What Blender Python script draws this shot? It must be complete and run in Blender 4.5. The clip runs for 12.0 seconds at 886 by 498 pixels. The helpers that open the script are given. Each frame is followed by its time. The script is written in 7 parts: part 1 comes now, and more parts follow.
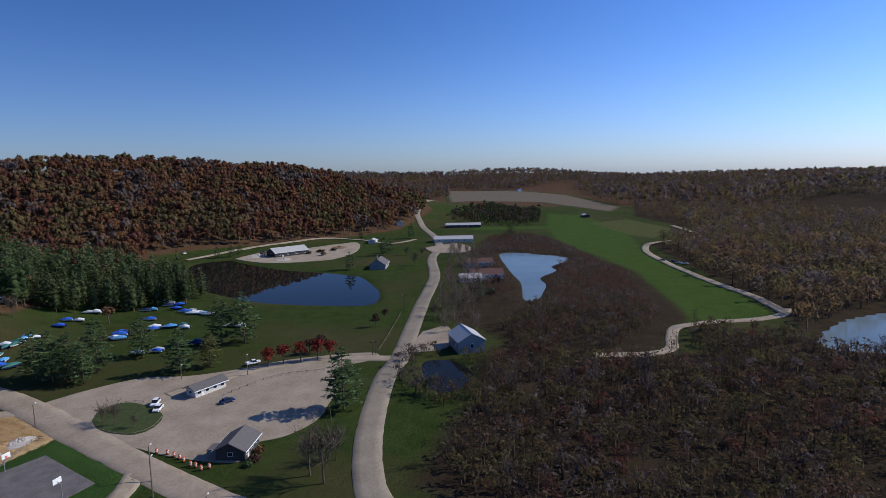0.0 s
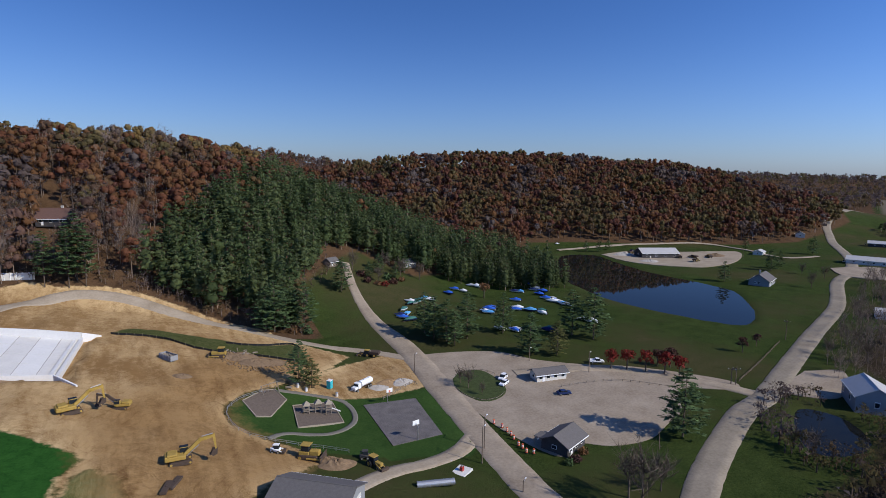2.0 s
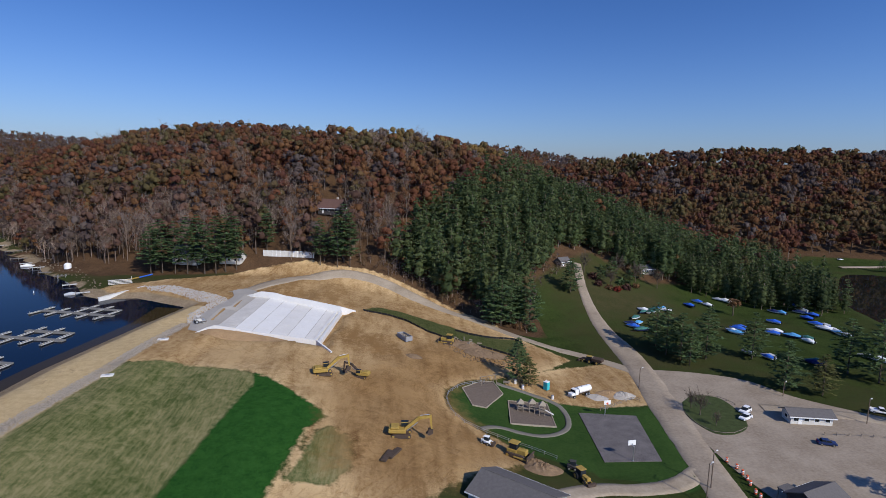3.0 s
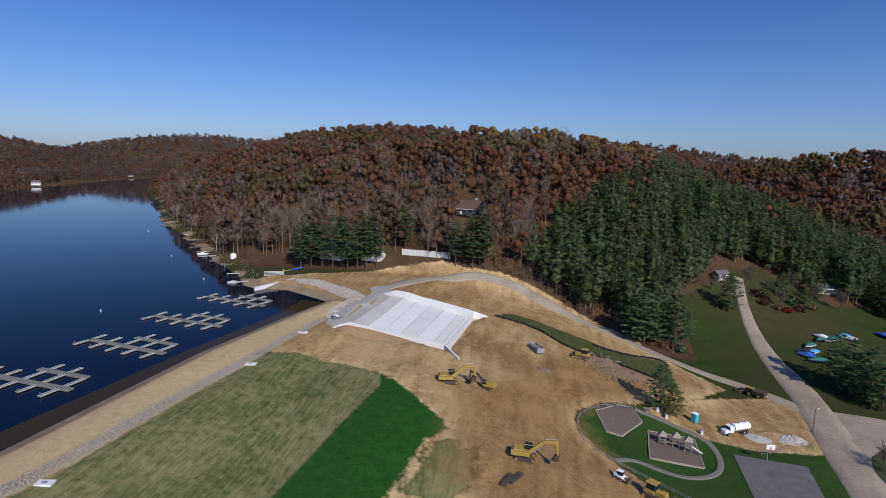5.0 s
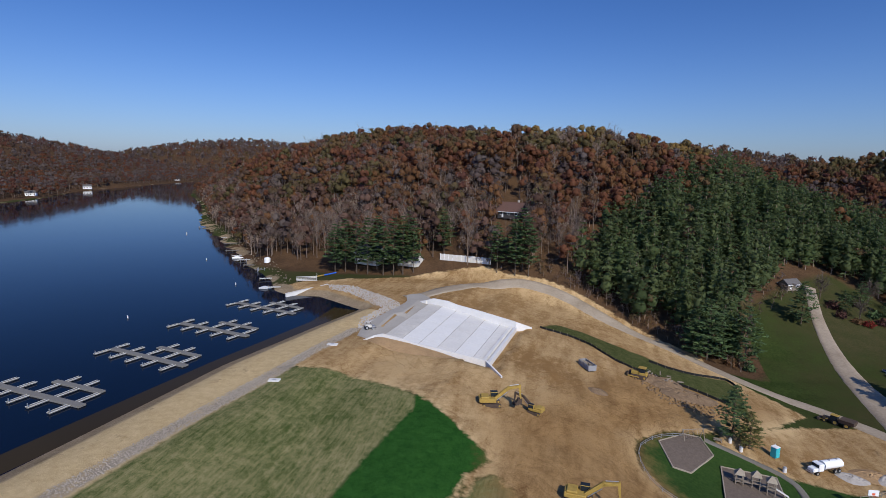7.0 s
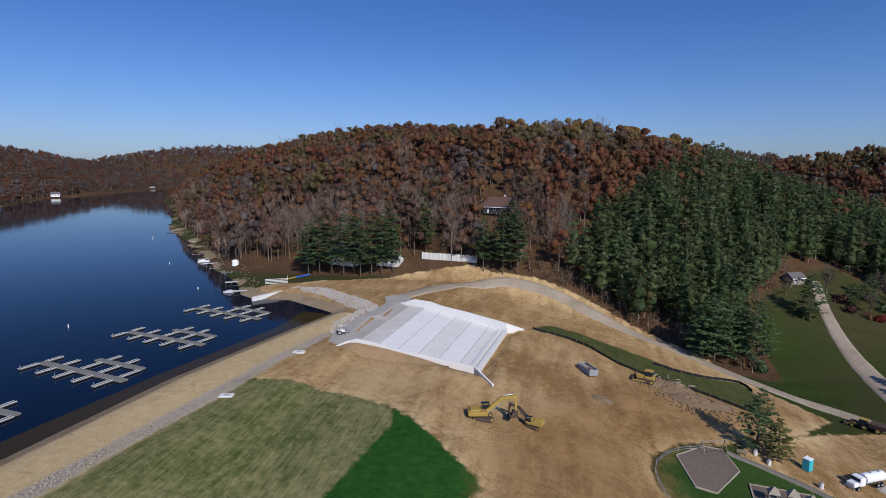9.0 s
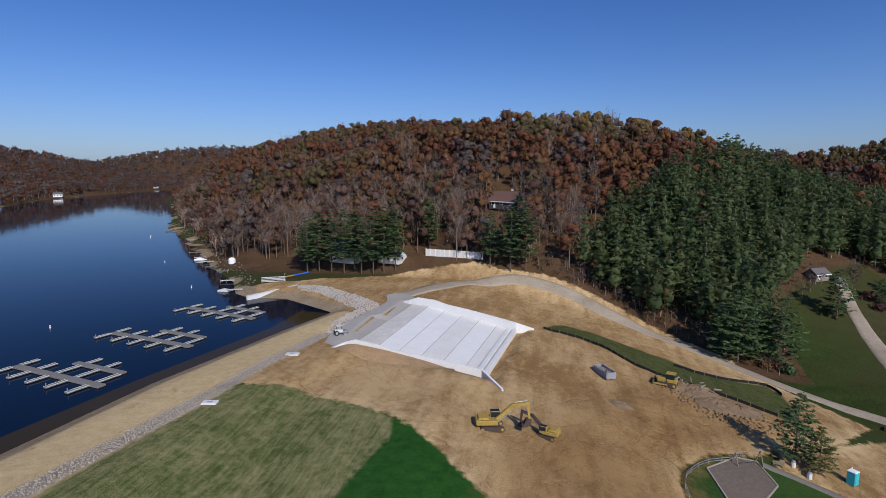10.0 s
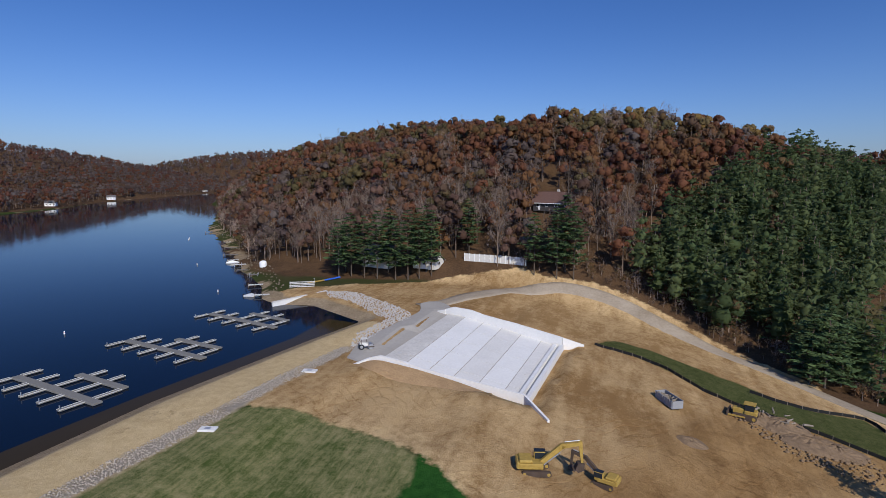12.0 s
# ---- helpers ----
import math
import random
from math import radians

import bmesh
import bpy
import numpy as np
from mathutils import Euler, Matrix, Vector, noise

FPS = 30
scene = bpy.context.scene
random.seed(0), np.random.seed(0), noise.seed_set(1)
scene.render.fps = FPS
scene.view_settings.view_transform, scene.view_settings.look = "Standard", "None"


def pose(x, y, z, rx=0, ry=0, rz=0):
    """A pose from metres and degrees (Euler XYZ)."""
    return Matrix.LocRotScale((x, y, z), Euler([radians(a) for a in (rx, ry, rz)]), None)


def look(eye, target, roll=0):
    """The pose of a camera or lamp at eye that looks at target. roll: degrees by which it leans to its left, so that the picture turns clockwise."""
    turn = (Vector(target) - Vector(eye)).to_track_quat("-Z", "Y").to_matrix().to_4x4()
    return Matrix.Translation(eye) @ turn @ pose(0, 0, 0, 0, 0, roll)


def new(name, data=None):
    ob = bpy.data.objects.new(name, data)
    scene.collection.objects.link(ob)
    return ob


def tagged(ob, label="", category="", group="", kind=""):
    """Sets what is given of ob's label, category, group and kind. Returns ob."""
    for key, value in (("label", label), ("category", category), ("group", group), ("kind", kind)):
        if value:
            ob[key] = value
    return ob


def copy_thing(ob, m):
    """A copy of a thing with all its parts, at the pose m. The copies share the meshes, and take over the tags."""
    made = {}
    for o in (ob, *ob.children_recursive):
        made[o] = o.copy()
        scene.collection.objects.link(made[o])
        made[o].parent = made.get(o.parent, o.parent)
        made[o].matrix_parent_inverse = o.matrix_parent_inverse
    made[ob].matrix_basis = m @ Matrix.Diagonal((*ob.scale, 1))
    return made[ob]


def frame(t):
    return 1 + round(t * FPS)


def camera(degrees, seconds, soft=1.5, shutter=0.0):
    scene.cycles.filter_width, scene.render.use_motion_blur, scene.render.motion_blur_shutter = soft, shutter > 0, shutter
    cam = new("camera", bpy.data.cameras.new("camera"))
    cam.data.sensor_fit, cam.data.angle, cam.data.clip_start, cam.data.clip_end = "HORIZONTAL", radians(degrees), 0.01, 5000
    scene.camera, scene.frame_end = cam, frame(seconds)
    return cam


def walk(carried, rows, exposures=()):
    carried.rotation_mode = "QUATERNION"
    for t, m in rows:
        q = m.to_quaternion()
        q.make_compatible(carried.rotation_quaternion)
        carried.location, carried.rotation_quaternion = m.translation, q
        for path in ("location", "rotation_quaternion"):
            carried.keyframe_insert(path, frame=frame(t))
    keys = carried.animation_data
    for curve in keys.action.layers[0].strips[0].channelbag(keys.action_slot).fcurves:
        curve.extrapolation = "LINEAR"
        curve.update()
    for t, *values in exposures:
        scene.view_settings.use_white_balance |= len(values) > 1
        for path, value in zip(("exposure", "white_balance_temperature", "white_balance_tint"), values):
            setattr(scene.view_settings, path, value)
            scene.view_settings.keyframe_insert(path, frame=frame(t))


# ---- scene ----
cam = camera(76.5, 12.0, 0.8)
PATH = [
    (0, (-9.587, -8.818, 70.703), (-7.765, -8.036, 70.439), -1.2),
    (0.5, (-6.172, -9.507, 70.672), (-4.512, -8.423, 70.41), -0.6),
    (1, (-3.697, -9.754, 70.499), (-2.212, -8.44, 70.237), -0.1),
    (1.5, (-1.868, -9.172, 70.283), (-0.58, -7.665, 70.02), 0.3),
    (2, (-0.081, -8.952, 70.441), (0.897, -7.228, 70.174), 0.7),
    (2.5, (2.11, -8.637, 70.723), (2.692, -6.744, 70.446), 1.0),
    (3, (4.637, -8.067, 71.153), (4.818, -6.096, 70.864), 1.2),
    (3.5, (6.767, -7.165, 71.416), (6.673, -5.19, 71.119), 1.4),
    (3.7, (7.123, -6.485, 71.448), (6.975, -4.513, 71.149), 1.4),
    (5.5, (6.241, 3.06, 72.229), (5.886, 5.005, 71.927), 1.4),
    (6, (5.436, 6.699, 71.902), (5.039, 8.636, 71.602), 1.3),
    (6.5, (4.556, 10.785, 71.301), (4.127, 12.716, 71.004), 1.2),
    (7, (3.581, 14.85, 70.618), (3.128, 16.776, 70.323), 1.1),
    (9, (0.123, 33.027, 64.211), (-0.274, 34.968, 63.938), 0.4),
    (9.5, (-0.942, 38.146, 62.73), (-1.347, 40.085, 62.456), 0.3),
    (10, (-1.933, 43.501, 61.114), (-2.347, 45.439, 60.841), 0.1),
    (10.5, (-2.776, 48.48, 59.975), (-3.197, 50.416, 59.703), 0.0),
    (11, (-3.362, 53.286, 59.406), (-3.786, 55.222, 59.138), -0.1),
    (11.5, (-3.899, 57.345, 59.232), (-4.325, 59.281, 58.968), -0.2),
    (12, (-4.322, 60.212, 59.013), (-4.884, 62.114, 58.754), -0.0),
]
walk(cam, [(t, look(eye, target, roll)) for t, eye, target, roll in PATH],
     [(0, -0.08), (1.5, 0.03), (3.0, 0.0), (12, -0.05)])


# ---------------------------------------------------------------- light
SUN_HIGH, SUN_ROUND = radians(35), radians(145)
world = bpy.data.worlds.new("sky")
scene.world = world
world.use_nodes = True
wn, wl = world.node_tree.nodes, world.node_tree.links
sky = wn.new("ShaderNodeTexSky")
sky.sky_type, sky.sun_disc = "NISHITA", False
sky.sun_elevation, sky.sun_rotation = SUN_HIGH, SUN_ROUND
sky.altitude, sky.air_density, sky.dust_density, sky.ozone_density = 200, 1.2, 0.6, 4.0
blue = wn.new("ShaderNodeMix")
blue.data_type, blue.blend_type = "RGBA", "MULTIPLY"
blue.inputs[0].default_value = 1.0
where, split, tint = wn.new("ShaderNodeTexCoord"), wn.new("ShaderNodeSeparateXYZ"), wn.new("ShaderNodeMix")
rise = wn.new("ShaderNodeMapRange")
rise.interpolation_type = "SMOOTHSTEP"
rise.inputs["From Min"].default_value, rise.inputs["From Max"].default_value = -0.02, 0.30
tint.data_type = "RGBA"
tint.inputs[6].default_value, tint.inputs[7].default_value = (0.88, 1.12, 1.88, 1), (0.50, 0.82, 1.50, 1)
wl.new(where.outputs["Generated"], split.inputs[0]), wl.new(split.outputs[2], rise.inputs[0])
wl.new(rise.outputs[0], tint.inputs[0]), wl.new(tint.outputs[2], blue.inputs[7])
# clear air glows more towards the sun than away from it
toward, glow, lift = wn.new("ShaderNodeVectorMath"), wn.new("ShaderNodeMapRange"), wn.new("ShaderNodeVectorMath")
toward.operation, lift.operation = "DOT_PRODUCT", "SCALE"
toward.inputs[1].default_value = (math.sin(SUN_ROUND), math.cos(SUN_ROUND), 0)
glow.interpolation_type = "SMOOTHSTEP"
for socket, value in zip(glow.inputs[1:5], (-0.75, 1.0, 1.0, 1.75)):
    socket.default_value = value
wl.new(where.outputs["Generated"], toward.inputs[0]), wl.new(toward.outputs["Value"], glow.inputs[0])
wl.new(sky.outputs[0], lift.inputs[0]), wl.new(glow.outputs[0], lift.inputs["Scale"])
wl.new(lift.outputs[0], blue.inputs[6])
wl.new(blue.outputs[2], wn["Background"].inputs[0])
wn["Background"].inputs[1].default_value = 0.060
sun = new("sun", bpy.data.lights.new("sun", "SUN"))
sun.data.energy, sun.data.angle, sun.data.color = 4.0, radians(0.55), (1.0, 0.94, 0.84)
sun_from = Vector((math.sin(SUN_ROUND) * math.cos(SUN_HIGH), math.cos(SUN_ROUND) * math.cos(SUN_HIGH), math.sin(SUN_HIGH)))
sun.matrix_world = look(sun_from * 300, (0, 0, 0))


# ---------------------------------------------------------------- materials
class Nodes:
    """A short way to write a node material."""

    def __init__(self, name, rough=0.9, metal=0.0):
        self.m = bpy.data.materials.new(name)
        self.m.use_nodes = True
        self.n, self.l = self.m.node_tree.nodes, self.m.node_tree.links
        self.b = self.n["Principled BSDF"]
        self.b.inputs["Roughness"].default_value, self.b.inputs["Metallic"].default_value = rough, metal
        self.b.inputs["Specular IOR Level"].default_value = 0.15
        self.place = self.n.new("ShaderNodeNewGeometry").outputs["Position"]

    def put(self, socket, value):
        if hasattr(value, "is_linked"):
            self.l.new(value, socket)
        else:
            socket.default_value = (*value, 1) if isinstance(value, tuple) and len(value) == 3 and socket.type == "RGBA" else value

    def noise(self, scale, detail=3.0, rough=0.6, stretch=None):
        n = self.n.new("ShaderNodeTexNoise")
        n.inputs["Scale"].default_value, n.inputs["Detail"].default_value, n.inputs["Roughness"].default_value = scale, detail, rough
        where = self.place
        if stretch:
            m = self.n.new("ShaderNodeMapping")
            m.inputs["Rotation"].default_value, m.inputs["Scale"].default_value = (0, 0, radians(stretch[0])), stretch[1:]
            self.l.new(where, m.inputs["Vector"])
            where = m.outputs[0]
        self.l.new(where, n.inputs["Vector"])
        return n.outputs["Fac"]

    def math(self, kind, a, b=0.0, clamp=False):
        n = self.n.new("ShaderNodeMath")
        n.operation, n.use_clamp = kind, clamp
        self.put(n.inputs[0], a), self.put(n.inputs[1], b)
        return n.outputs[0]

    def span(self, value, a, b, low=0.0, high=1.0):
        n = self.n.new("ShaderNodeMapRange")
        for s, v in zip(n.inputs[:5], (value, a, b, low, high)):
            self.put(s, v)
        return n.outputs[0]

    def mix(self, fac, a, b, kind="MIX"):
        n = self.n.new("ShaderNodeMix")
        n.data_type, n.blend_type = "RGBA", kind
        self.put(n.inputs[0], fac), self.put(n.inputs[6], a), self.put(n.inputs[7], b)
        return n.outputs[2]

    def attribute(self, name, what="Fac"):
        n = self.n.new("ShaderNodeAttribute")
        n.attribute_name = name
        return n.outputs[what]

    def color(self, value):
        self.put(self.b.inputs["Base Color"], value)
        return self

    def bump(self, value, strength, far=0.1):
        n = self.n.new("ShaderNodeBump")
        n.inputs["Strength"].default_value, n.inputs["Distance"].default_value = strength, far
        self.put(n.inputs["Height"], value)
        self.l.new(n.outputs[0], self.b.inputs["Normal"])
        return self


def plain(name, color, rough=0.7, metal=0.0, vary=0.25, grain=2.0, relief=0.1):
    """Paint, metal, wood or plastic with grain and stains at two scales."""
    k = Nodes(name, rough, metal)
    dark, light = tuple(c * (1 - vary) for c in color), tuple(min(1, c * (1 + vary)) for c in color)
    tone = k.math("ADD", k.math("MULTIPLY", k.noise(grain, 4), 0.5), k.math("MULTIPLY", k.noise(grain * 9, 2), 0.5))
    k.color(k.mix(k.span(tone, 0.3, 0.7), dark, light))
    k.bump(tone, relief, 0.05)
    return k.m


def ground_material():
    k = Nodes("ground", 1.0)
    k.b.inputs["Specular IOR Level"].default_value = 0.02
    big, mid, fine = k.noise(0.012, 5), k.noise(0.12, 6, 0.65), k.noise(1.4, 7, 0.7)
    speck = k.span(k.math("ADD", k.math("MULTIPLY", mid, 0.42), k.math("MULTIPLY", fine, 0.58)), 0.38, 0.62)

    def cover(base, name, low, high, soft=1.0, ragged=2.0, amount=1.0, tone=None):
        edge = k.math("ADD", k.attribute(name), k.math("MULTIPLY", k.math("SUBTRACT", k.noise(0.45, 4, 0.7), 0.5), ragged * 2))
        fac = k.span(edge, soft, -soft, 0.0, amount)
        return k.mix(fac, base, k.mix(tone or speck, low, high))

    grass = k.mix(speck, (0.022, 0.036, 0.009), (0.052, 0.072, 0.019))
    grass = k.mix(k.span(big, 0.45, 0.62), grass, k.mix(speck, (0.075, 0.062, 0.028), (0.040, 0.048, 0.016)))
    c = cover(grass, "meadow", (0.036, 0.066, 0.013), (0.064, 0.102, 0.022), 3.0, 4.0)
    c = cover(c, "pale_field", (0.125, 0.104, 0.075), (0.175, 0.145, 0.105), 6.0, 6.0)
    c = cover(c, "litter", (0.062, 0.037, 0.021), (0.125, 0.074, 0.040), 2.0, 3.0)
    c = cover(c, "marsh", (0.026, 0.019, 0.012), (0.058, 0.042, 0.025), 3.0, 5.0)
    grit, crumb = k.noise(5.5, 4, 0.75), k.noise(0.45, 7, 0.8)
    stripes = k.noise(0.6, 4, 0.65, (11, 2.6, 0.30, 1.0))
    mown = k.math("ADD", k.math("MULTIPLY", stripes, 0.20), k.math("MULTIPLY", grit, 0.26))
    mown = k.math("ADD", mown, k.math("MULTIPLY", crumb, 0.30))
    mown = k.span(k.math("ADD", mown, k.math("MULTIPLY", k.noise(0.05, 5, 0.7), 0.24)), 0.44, 0.57)
    c = cover(c, "dam_grass", (0.066, 0.092, 0.024), (0.285, 0.250, 0.115), 0.6, 1.4, 1.0, mown)
    straw = k.math("MULTIPLY", k.span(k.noise(0.16, 6, 0.8), 0.60, 0.70), k.span(k.attribute("dam_grass"), 0.0, -3.0))
    c = k.mix(k.math("MULTIPLY", straw, 0.55), c, (0.30, 0.235, 0.12))
    c = cover(c, "lush", (0.012, 0.052, 0.010), (0.034, 0.108, 0.020), 0.5, 1.3, 1.0, k.span(k.math("ADD", k.math("MULTIPLY", grit, 0.5), k.math("MULTIPLY", crumb, 0.5)), 0.40, 0.60))
    c = cover(c, "lawn", (0.026, 0.058, 0.014), (0.048, 0.088, 0.022), 0.5, 0.5)
    tracks = k.noise(0.16, 5, 0.65, (-28, 1.8, 0.35, 1.0))

    def treads(turn, size, twist):
        """Thin curved lines left by crawler tracks and wheels."""
        m, w = k.n.new("ShaderNodeMapping"), k.n.new("ShaderNodeTexWave")
        m.inputs["Rotation"].default_value = (0, 0, radians(turn))
        w.wave_profile = "SAW"
        for key, value in (("Scale", size), ("Distortion", twist), ("Detail", 3.0), ("Detail Scale", 0.35), ("Detail Roughness", 0.65)):
            w.inputs[key].default_value = value
        k.l.new(k.place, m.inputs[0]), k.l.new(m.outputs[0], w.inputs[0])
        return k.span(w.outputs["Fac"], 0.80, 0.97)

    worn = k.math("MAXIMUM", k.math("MULTIPLY", treads(35, 0.11, 16.0), k.span(k.noise(0.07, 3), 0.44, 0.58)),
                  k.math("MULTIPLY", treads(-50, 0.13, 20.0), k.span(k.noise(0.06, 3, 0.6, (40, 1, 1.4, 1)), 0.46, 0.60)))
    worn = k.math("MULTIPLY", worn, k.span(k.attribute("dirt"), 0.0, -2.0))
    worn = k.math("MULTIPLY", worn, k.span(k.attribute("sand"), 0.0, 2.0))
    earth = k.math("ADD", k.math("MULTIPLY", tracks, 0.28), k.math("MULTIPLY", grit, 0.22))
    earth = k.math("ADD", k.math("ADD", earth, k.math("MULTIPLY", crumb, 0.30)), k.math("MULTIPLY", k.noise(0.028, 3), 0.30))
    earth = k.math("ADD", k.span(earth, 0.495, 0.615), k.math("MULTIPLY", worn, 0.30))
    damp = k.mix(k.span(k.noise(0.035, 3), 0.46, 0.6), (0.34, 0.205, 0.088), (0.23, 0.122, 0.045))
    c = cover(c, "dirt", (0.62, 0.435, 0.22), (0.265, 0.156, 0.064), 0.5, 1.8, 1.0, earth)
    c = cover(c, "subsoil", (0.36, 0.215, 0.088), (0.135, 0.070, 0.026), 5.0, 5.0, 0.85, earth)
    c = k.mix(k.math("MULTIPLY", k.span(k.attribute("dirt"), 0.0, -6.0), 0.38), c, damp)
    c = cover(c, "strip", (0.036, 0.050, 0.014), (0.110, 0.112, 0.042), 0.5, 0.9, 1.0, k.span(k.math("ADD", k.math("MULTIPLY", crumb, 0.5), k.math("MULTIPLY", grit, 0.5)), 0.40, 0.60))
    c = cover(c, "sand", (0.45, 0.32, 0.155), (0.66, 0.50, 0.275), 0.6, 0.9, 1.0, k.span(k.math("ADD", k.math("MULTIPLY", crumb, 0.6), k.math("MULTIPLY", grit, 0.4)), 0.62, 0.36))
    weeds = k.math("MULTIPLY", k.span(k.noise(0.10, 5, 0.75), 0.60, 0.68), k.span(k.attribute("sand"), -1.0, -3.0))
    c = k.mix(k.math("MULTIPLY", weeds, 0.6), c, (0.16, 0.112, 0.052))
    c = cover(c, "gravel", (0.25, 0.21, 0.16), (0.37, 0.32, 0.255), 0.6, 1.2)
    c = cover(c, "shore", (0.20, 0.145, 0.085), (0.36, 0.275, 0.175), 0.7, 0.8)
    k.color(c)
    k.bump(k.math("ADD", k.math("ADD", k.math("MULTIPLY", mid, 1.2), crumb), k.math("ADD", k.math("MULTIPLY", grit, 0.5), k.math("MULTIPLY", worn, -0.25))), 0.9, 0.35)
    return k.m


def water_material(name, color, rough=0.06, ripple=0.12):
    k = Nodes(name, rough)
    k.b.inputs["IOR"].default_value = 1.33
    k.b.inputs["Specular IOR Level"].default_value = 0.10
    k.color(k.mix(k.span(k.noise(0.02, 3), 0.35, 0.65), color, tuple(c * 1.25 for c in color)))
    k.bump(k.math("ADD", k.noise(0.9, 3, 0.6, (20, 1.0, 2.2, 1.0)), k.noise(0.15, 2)), ripple, 0.12)
    return k.m


def road_material(name, low, high):
    k = Nodes(name, 0.95)
    k.b.inputs["Specular IOR Level"].default_value = 0.05
    tone = k.math("ADD", k.math("MULTIPLY", k.noise(0.10, 4), 0.55), k.math("MULTIPLY", k.noise(1.3, 4), 0.45))
    k.color(k.mix(k.span(tone, 0.36, 0.64), low, high))
    k.bump(k.noise(3.0, 3), 0.3, 0.05)
    return k.m


def tinted(name, rough=0.85, rise=1.0, through_light=0.0):
    """Foliage and bark whose colour differs from plant to plant, and a little from leaf to leaf."""
    k = Nodes(name, rough)
    k.b.inputs["Specular IOR Level"].default_value = 0.12
    island = k.n.new("ShaderNodeNewGeometry").outputs["Random Per Island"]
    c = k.attribute("tint", "Color")
    gain = k.math("ADD", k.span(island, 0, 1, 0.88, 1.12), k.span(k.noise(0.35, 2), 0.3, 0.7, -0.12, 0.12))
    n = k.n.new("ShaderNodeVectorMath")
    n.operation = "SCALE"
    k.l.new(c, n.inputs[0]), k.l.new(k.math("MULTIPLY", gain, rise), n.inputs["Scale"])
    k.color(n.outputs[0])
    if through_light:
        glow, blend = k.n.new("ShaderNodeBsdfTranslucent"), k.n.new("ShaderNodeMixShader")
        blend.inputs[0].default_value = through_light
        k.l.new(n.outputs[0], glow.inputs[0])
        k.l.new(k.b.outputs[0], blend.inputs[1]), k.l.new(glow.outputs[0], blend.inputs[2])
        k.l.new(blend.outputs[0], k.n["Material Output"].inputs[0])
    return k.m


GROUND = ground_material()
LAKE_WATER = water_material("lake water", (0.002, 0.006, 0.016), 0.04, 0.035)
POND_WATER = water_material("pond water", (0.010, 0.011, 0.010), 0.015, 0.006)
PALE_WATER = water_material("shallow pond water", (0.12, 0.155, 0.165), 0.12, 0.05)
GRAVEL = road_material("gravel", (0.27, 0.215, 0.15), (0.40, 0.33, 0.245))
TARMAC = road_material("worn tarmac", (0.205, 0.172, 0.128), (0.30, 0.255, 0.195))
LOT = road_material("gravel lot", (0.245, 0.193, 0.14), (0.37, 0.305, 0.23))
LEAVES, BARK = tinted("leaves", 0.85, 1.38, 0.48), tinted("bark")
CONCRETE = plain("concrete", (0.64, 0.615, 0.57), 0.85, 0, 0.09, 0.22, 0.05)
NEW_CONCRETE = plain("new concrete", (0.69, 0.672, 0.635), 0.85, 0, 0.07, 0.2, 0.05)
APRON = plain("grey apron", (0.36, 0.33, 0.285), 0.9, 0, 0.10, 0.15, 0.1)
COURT = plain("court surface", (0.14, 0.125, 0.118), 0.9, 0, 0.4, 0.35)
MULCH = plain("mulch", (0.135, 0.105, 0.082), 0.95, 0, 0.3, 1.5, 0.4)
PATHWAY = plain("footpath", (0.17, 0.155, 0.125), 0.9, 0, 0.15, 0.6)
STONE = plain("stone", (0.45, 0.42, 0.38), 0.9, 0, 0.25, 1.2, 0.4)
WHITE = plain("white paint", (0.80, 0.80, 0.78), 0.5, 0, 0.06, 0.8)
DARK = plain("dark glass", (0.02, 0.025, 0.03), 0.15, 0, 0.1, 1.0, 0.0)
RUBBER = plain("rubber", (0.025, 0.025, 0.025), 0.9)
STEEL = plain("steel", (0.45, 0.45, 0.45), 0.45, 0.7, 0.15, 1.5)
YELLOW = plain("machine yellow", (0.36, 0.24, 0.06), 0.6, 0, 0.32, 1.6)
RUST = plain("rusted steel", (0.09, 0.065, 0.05), 0.85, 0.2, 0.3, 2.0)
SHINGLE = plain("shingles", (0.13, 0.12, 0.115), 0.9, 0, 0.2, 1.6, 0.3)
GRASS = plain("rough grass", (0.050, 0.066, 0.022), 0.95, 0, 0.45, 0.7, 0.5)
CRUSHED = plain("crushed stone", (0.37, 0.32, 0.26), 0.95, 0, 0.2, 1.5, 0.3)
SHALLOW = water_material("brown shallows", (0.034, 0.024, 0.011), 0.04, 0.03)
SHALLOW.node_tree.nodes["Principled BSDF"].inputs["Specular IOR Level"].default_value = 0.05
BROWN_ROOF = plain("brown shingles", (0.13, 0.075, 0.06), 0.9, 0, 0.2, 1.6, 0.3)
METAL_ROOF = plain("white metal roof", (0.50, 0.48, 0.45), 0.45, 0.1, 0.08, 0.6)
SIDING = plain("grey siding", (0.27, 0.27, 0.275), 0.7, 0, 0.1, 0.8)
PALE_SIDING = plain("pale siding", (0.60, 0.58, 0.53), 0.7, 0, 0.1, 0.8)
DARK_SIDING = plain("dark siding", (0.065, 0.06, 0.06), 0.7, 0, 0.2, 0.8)
WOOD = plain("weathered wood", (0.24, 0.20, 0.155), 0.9, 0, 0.25, 2.0, 0.3)
POLE_WOOD = plain("pole wood", (0.16, 0.12, 0.09), 0.9, 0, 0.25, 2.0, 0.3)
PLANK = plain("dock planks", (0.19, 0.18, 0.16), 0.85, 0, 0.2, 2.0, 0.2)
TEAL = plain("turquoise plastic", (0.05, 0.42, 0.46), 0.5, 0, 0.1, 1.0)
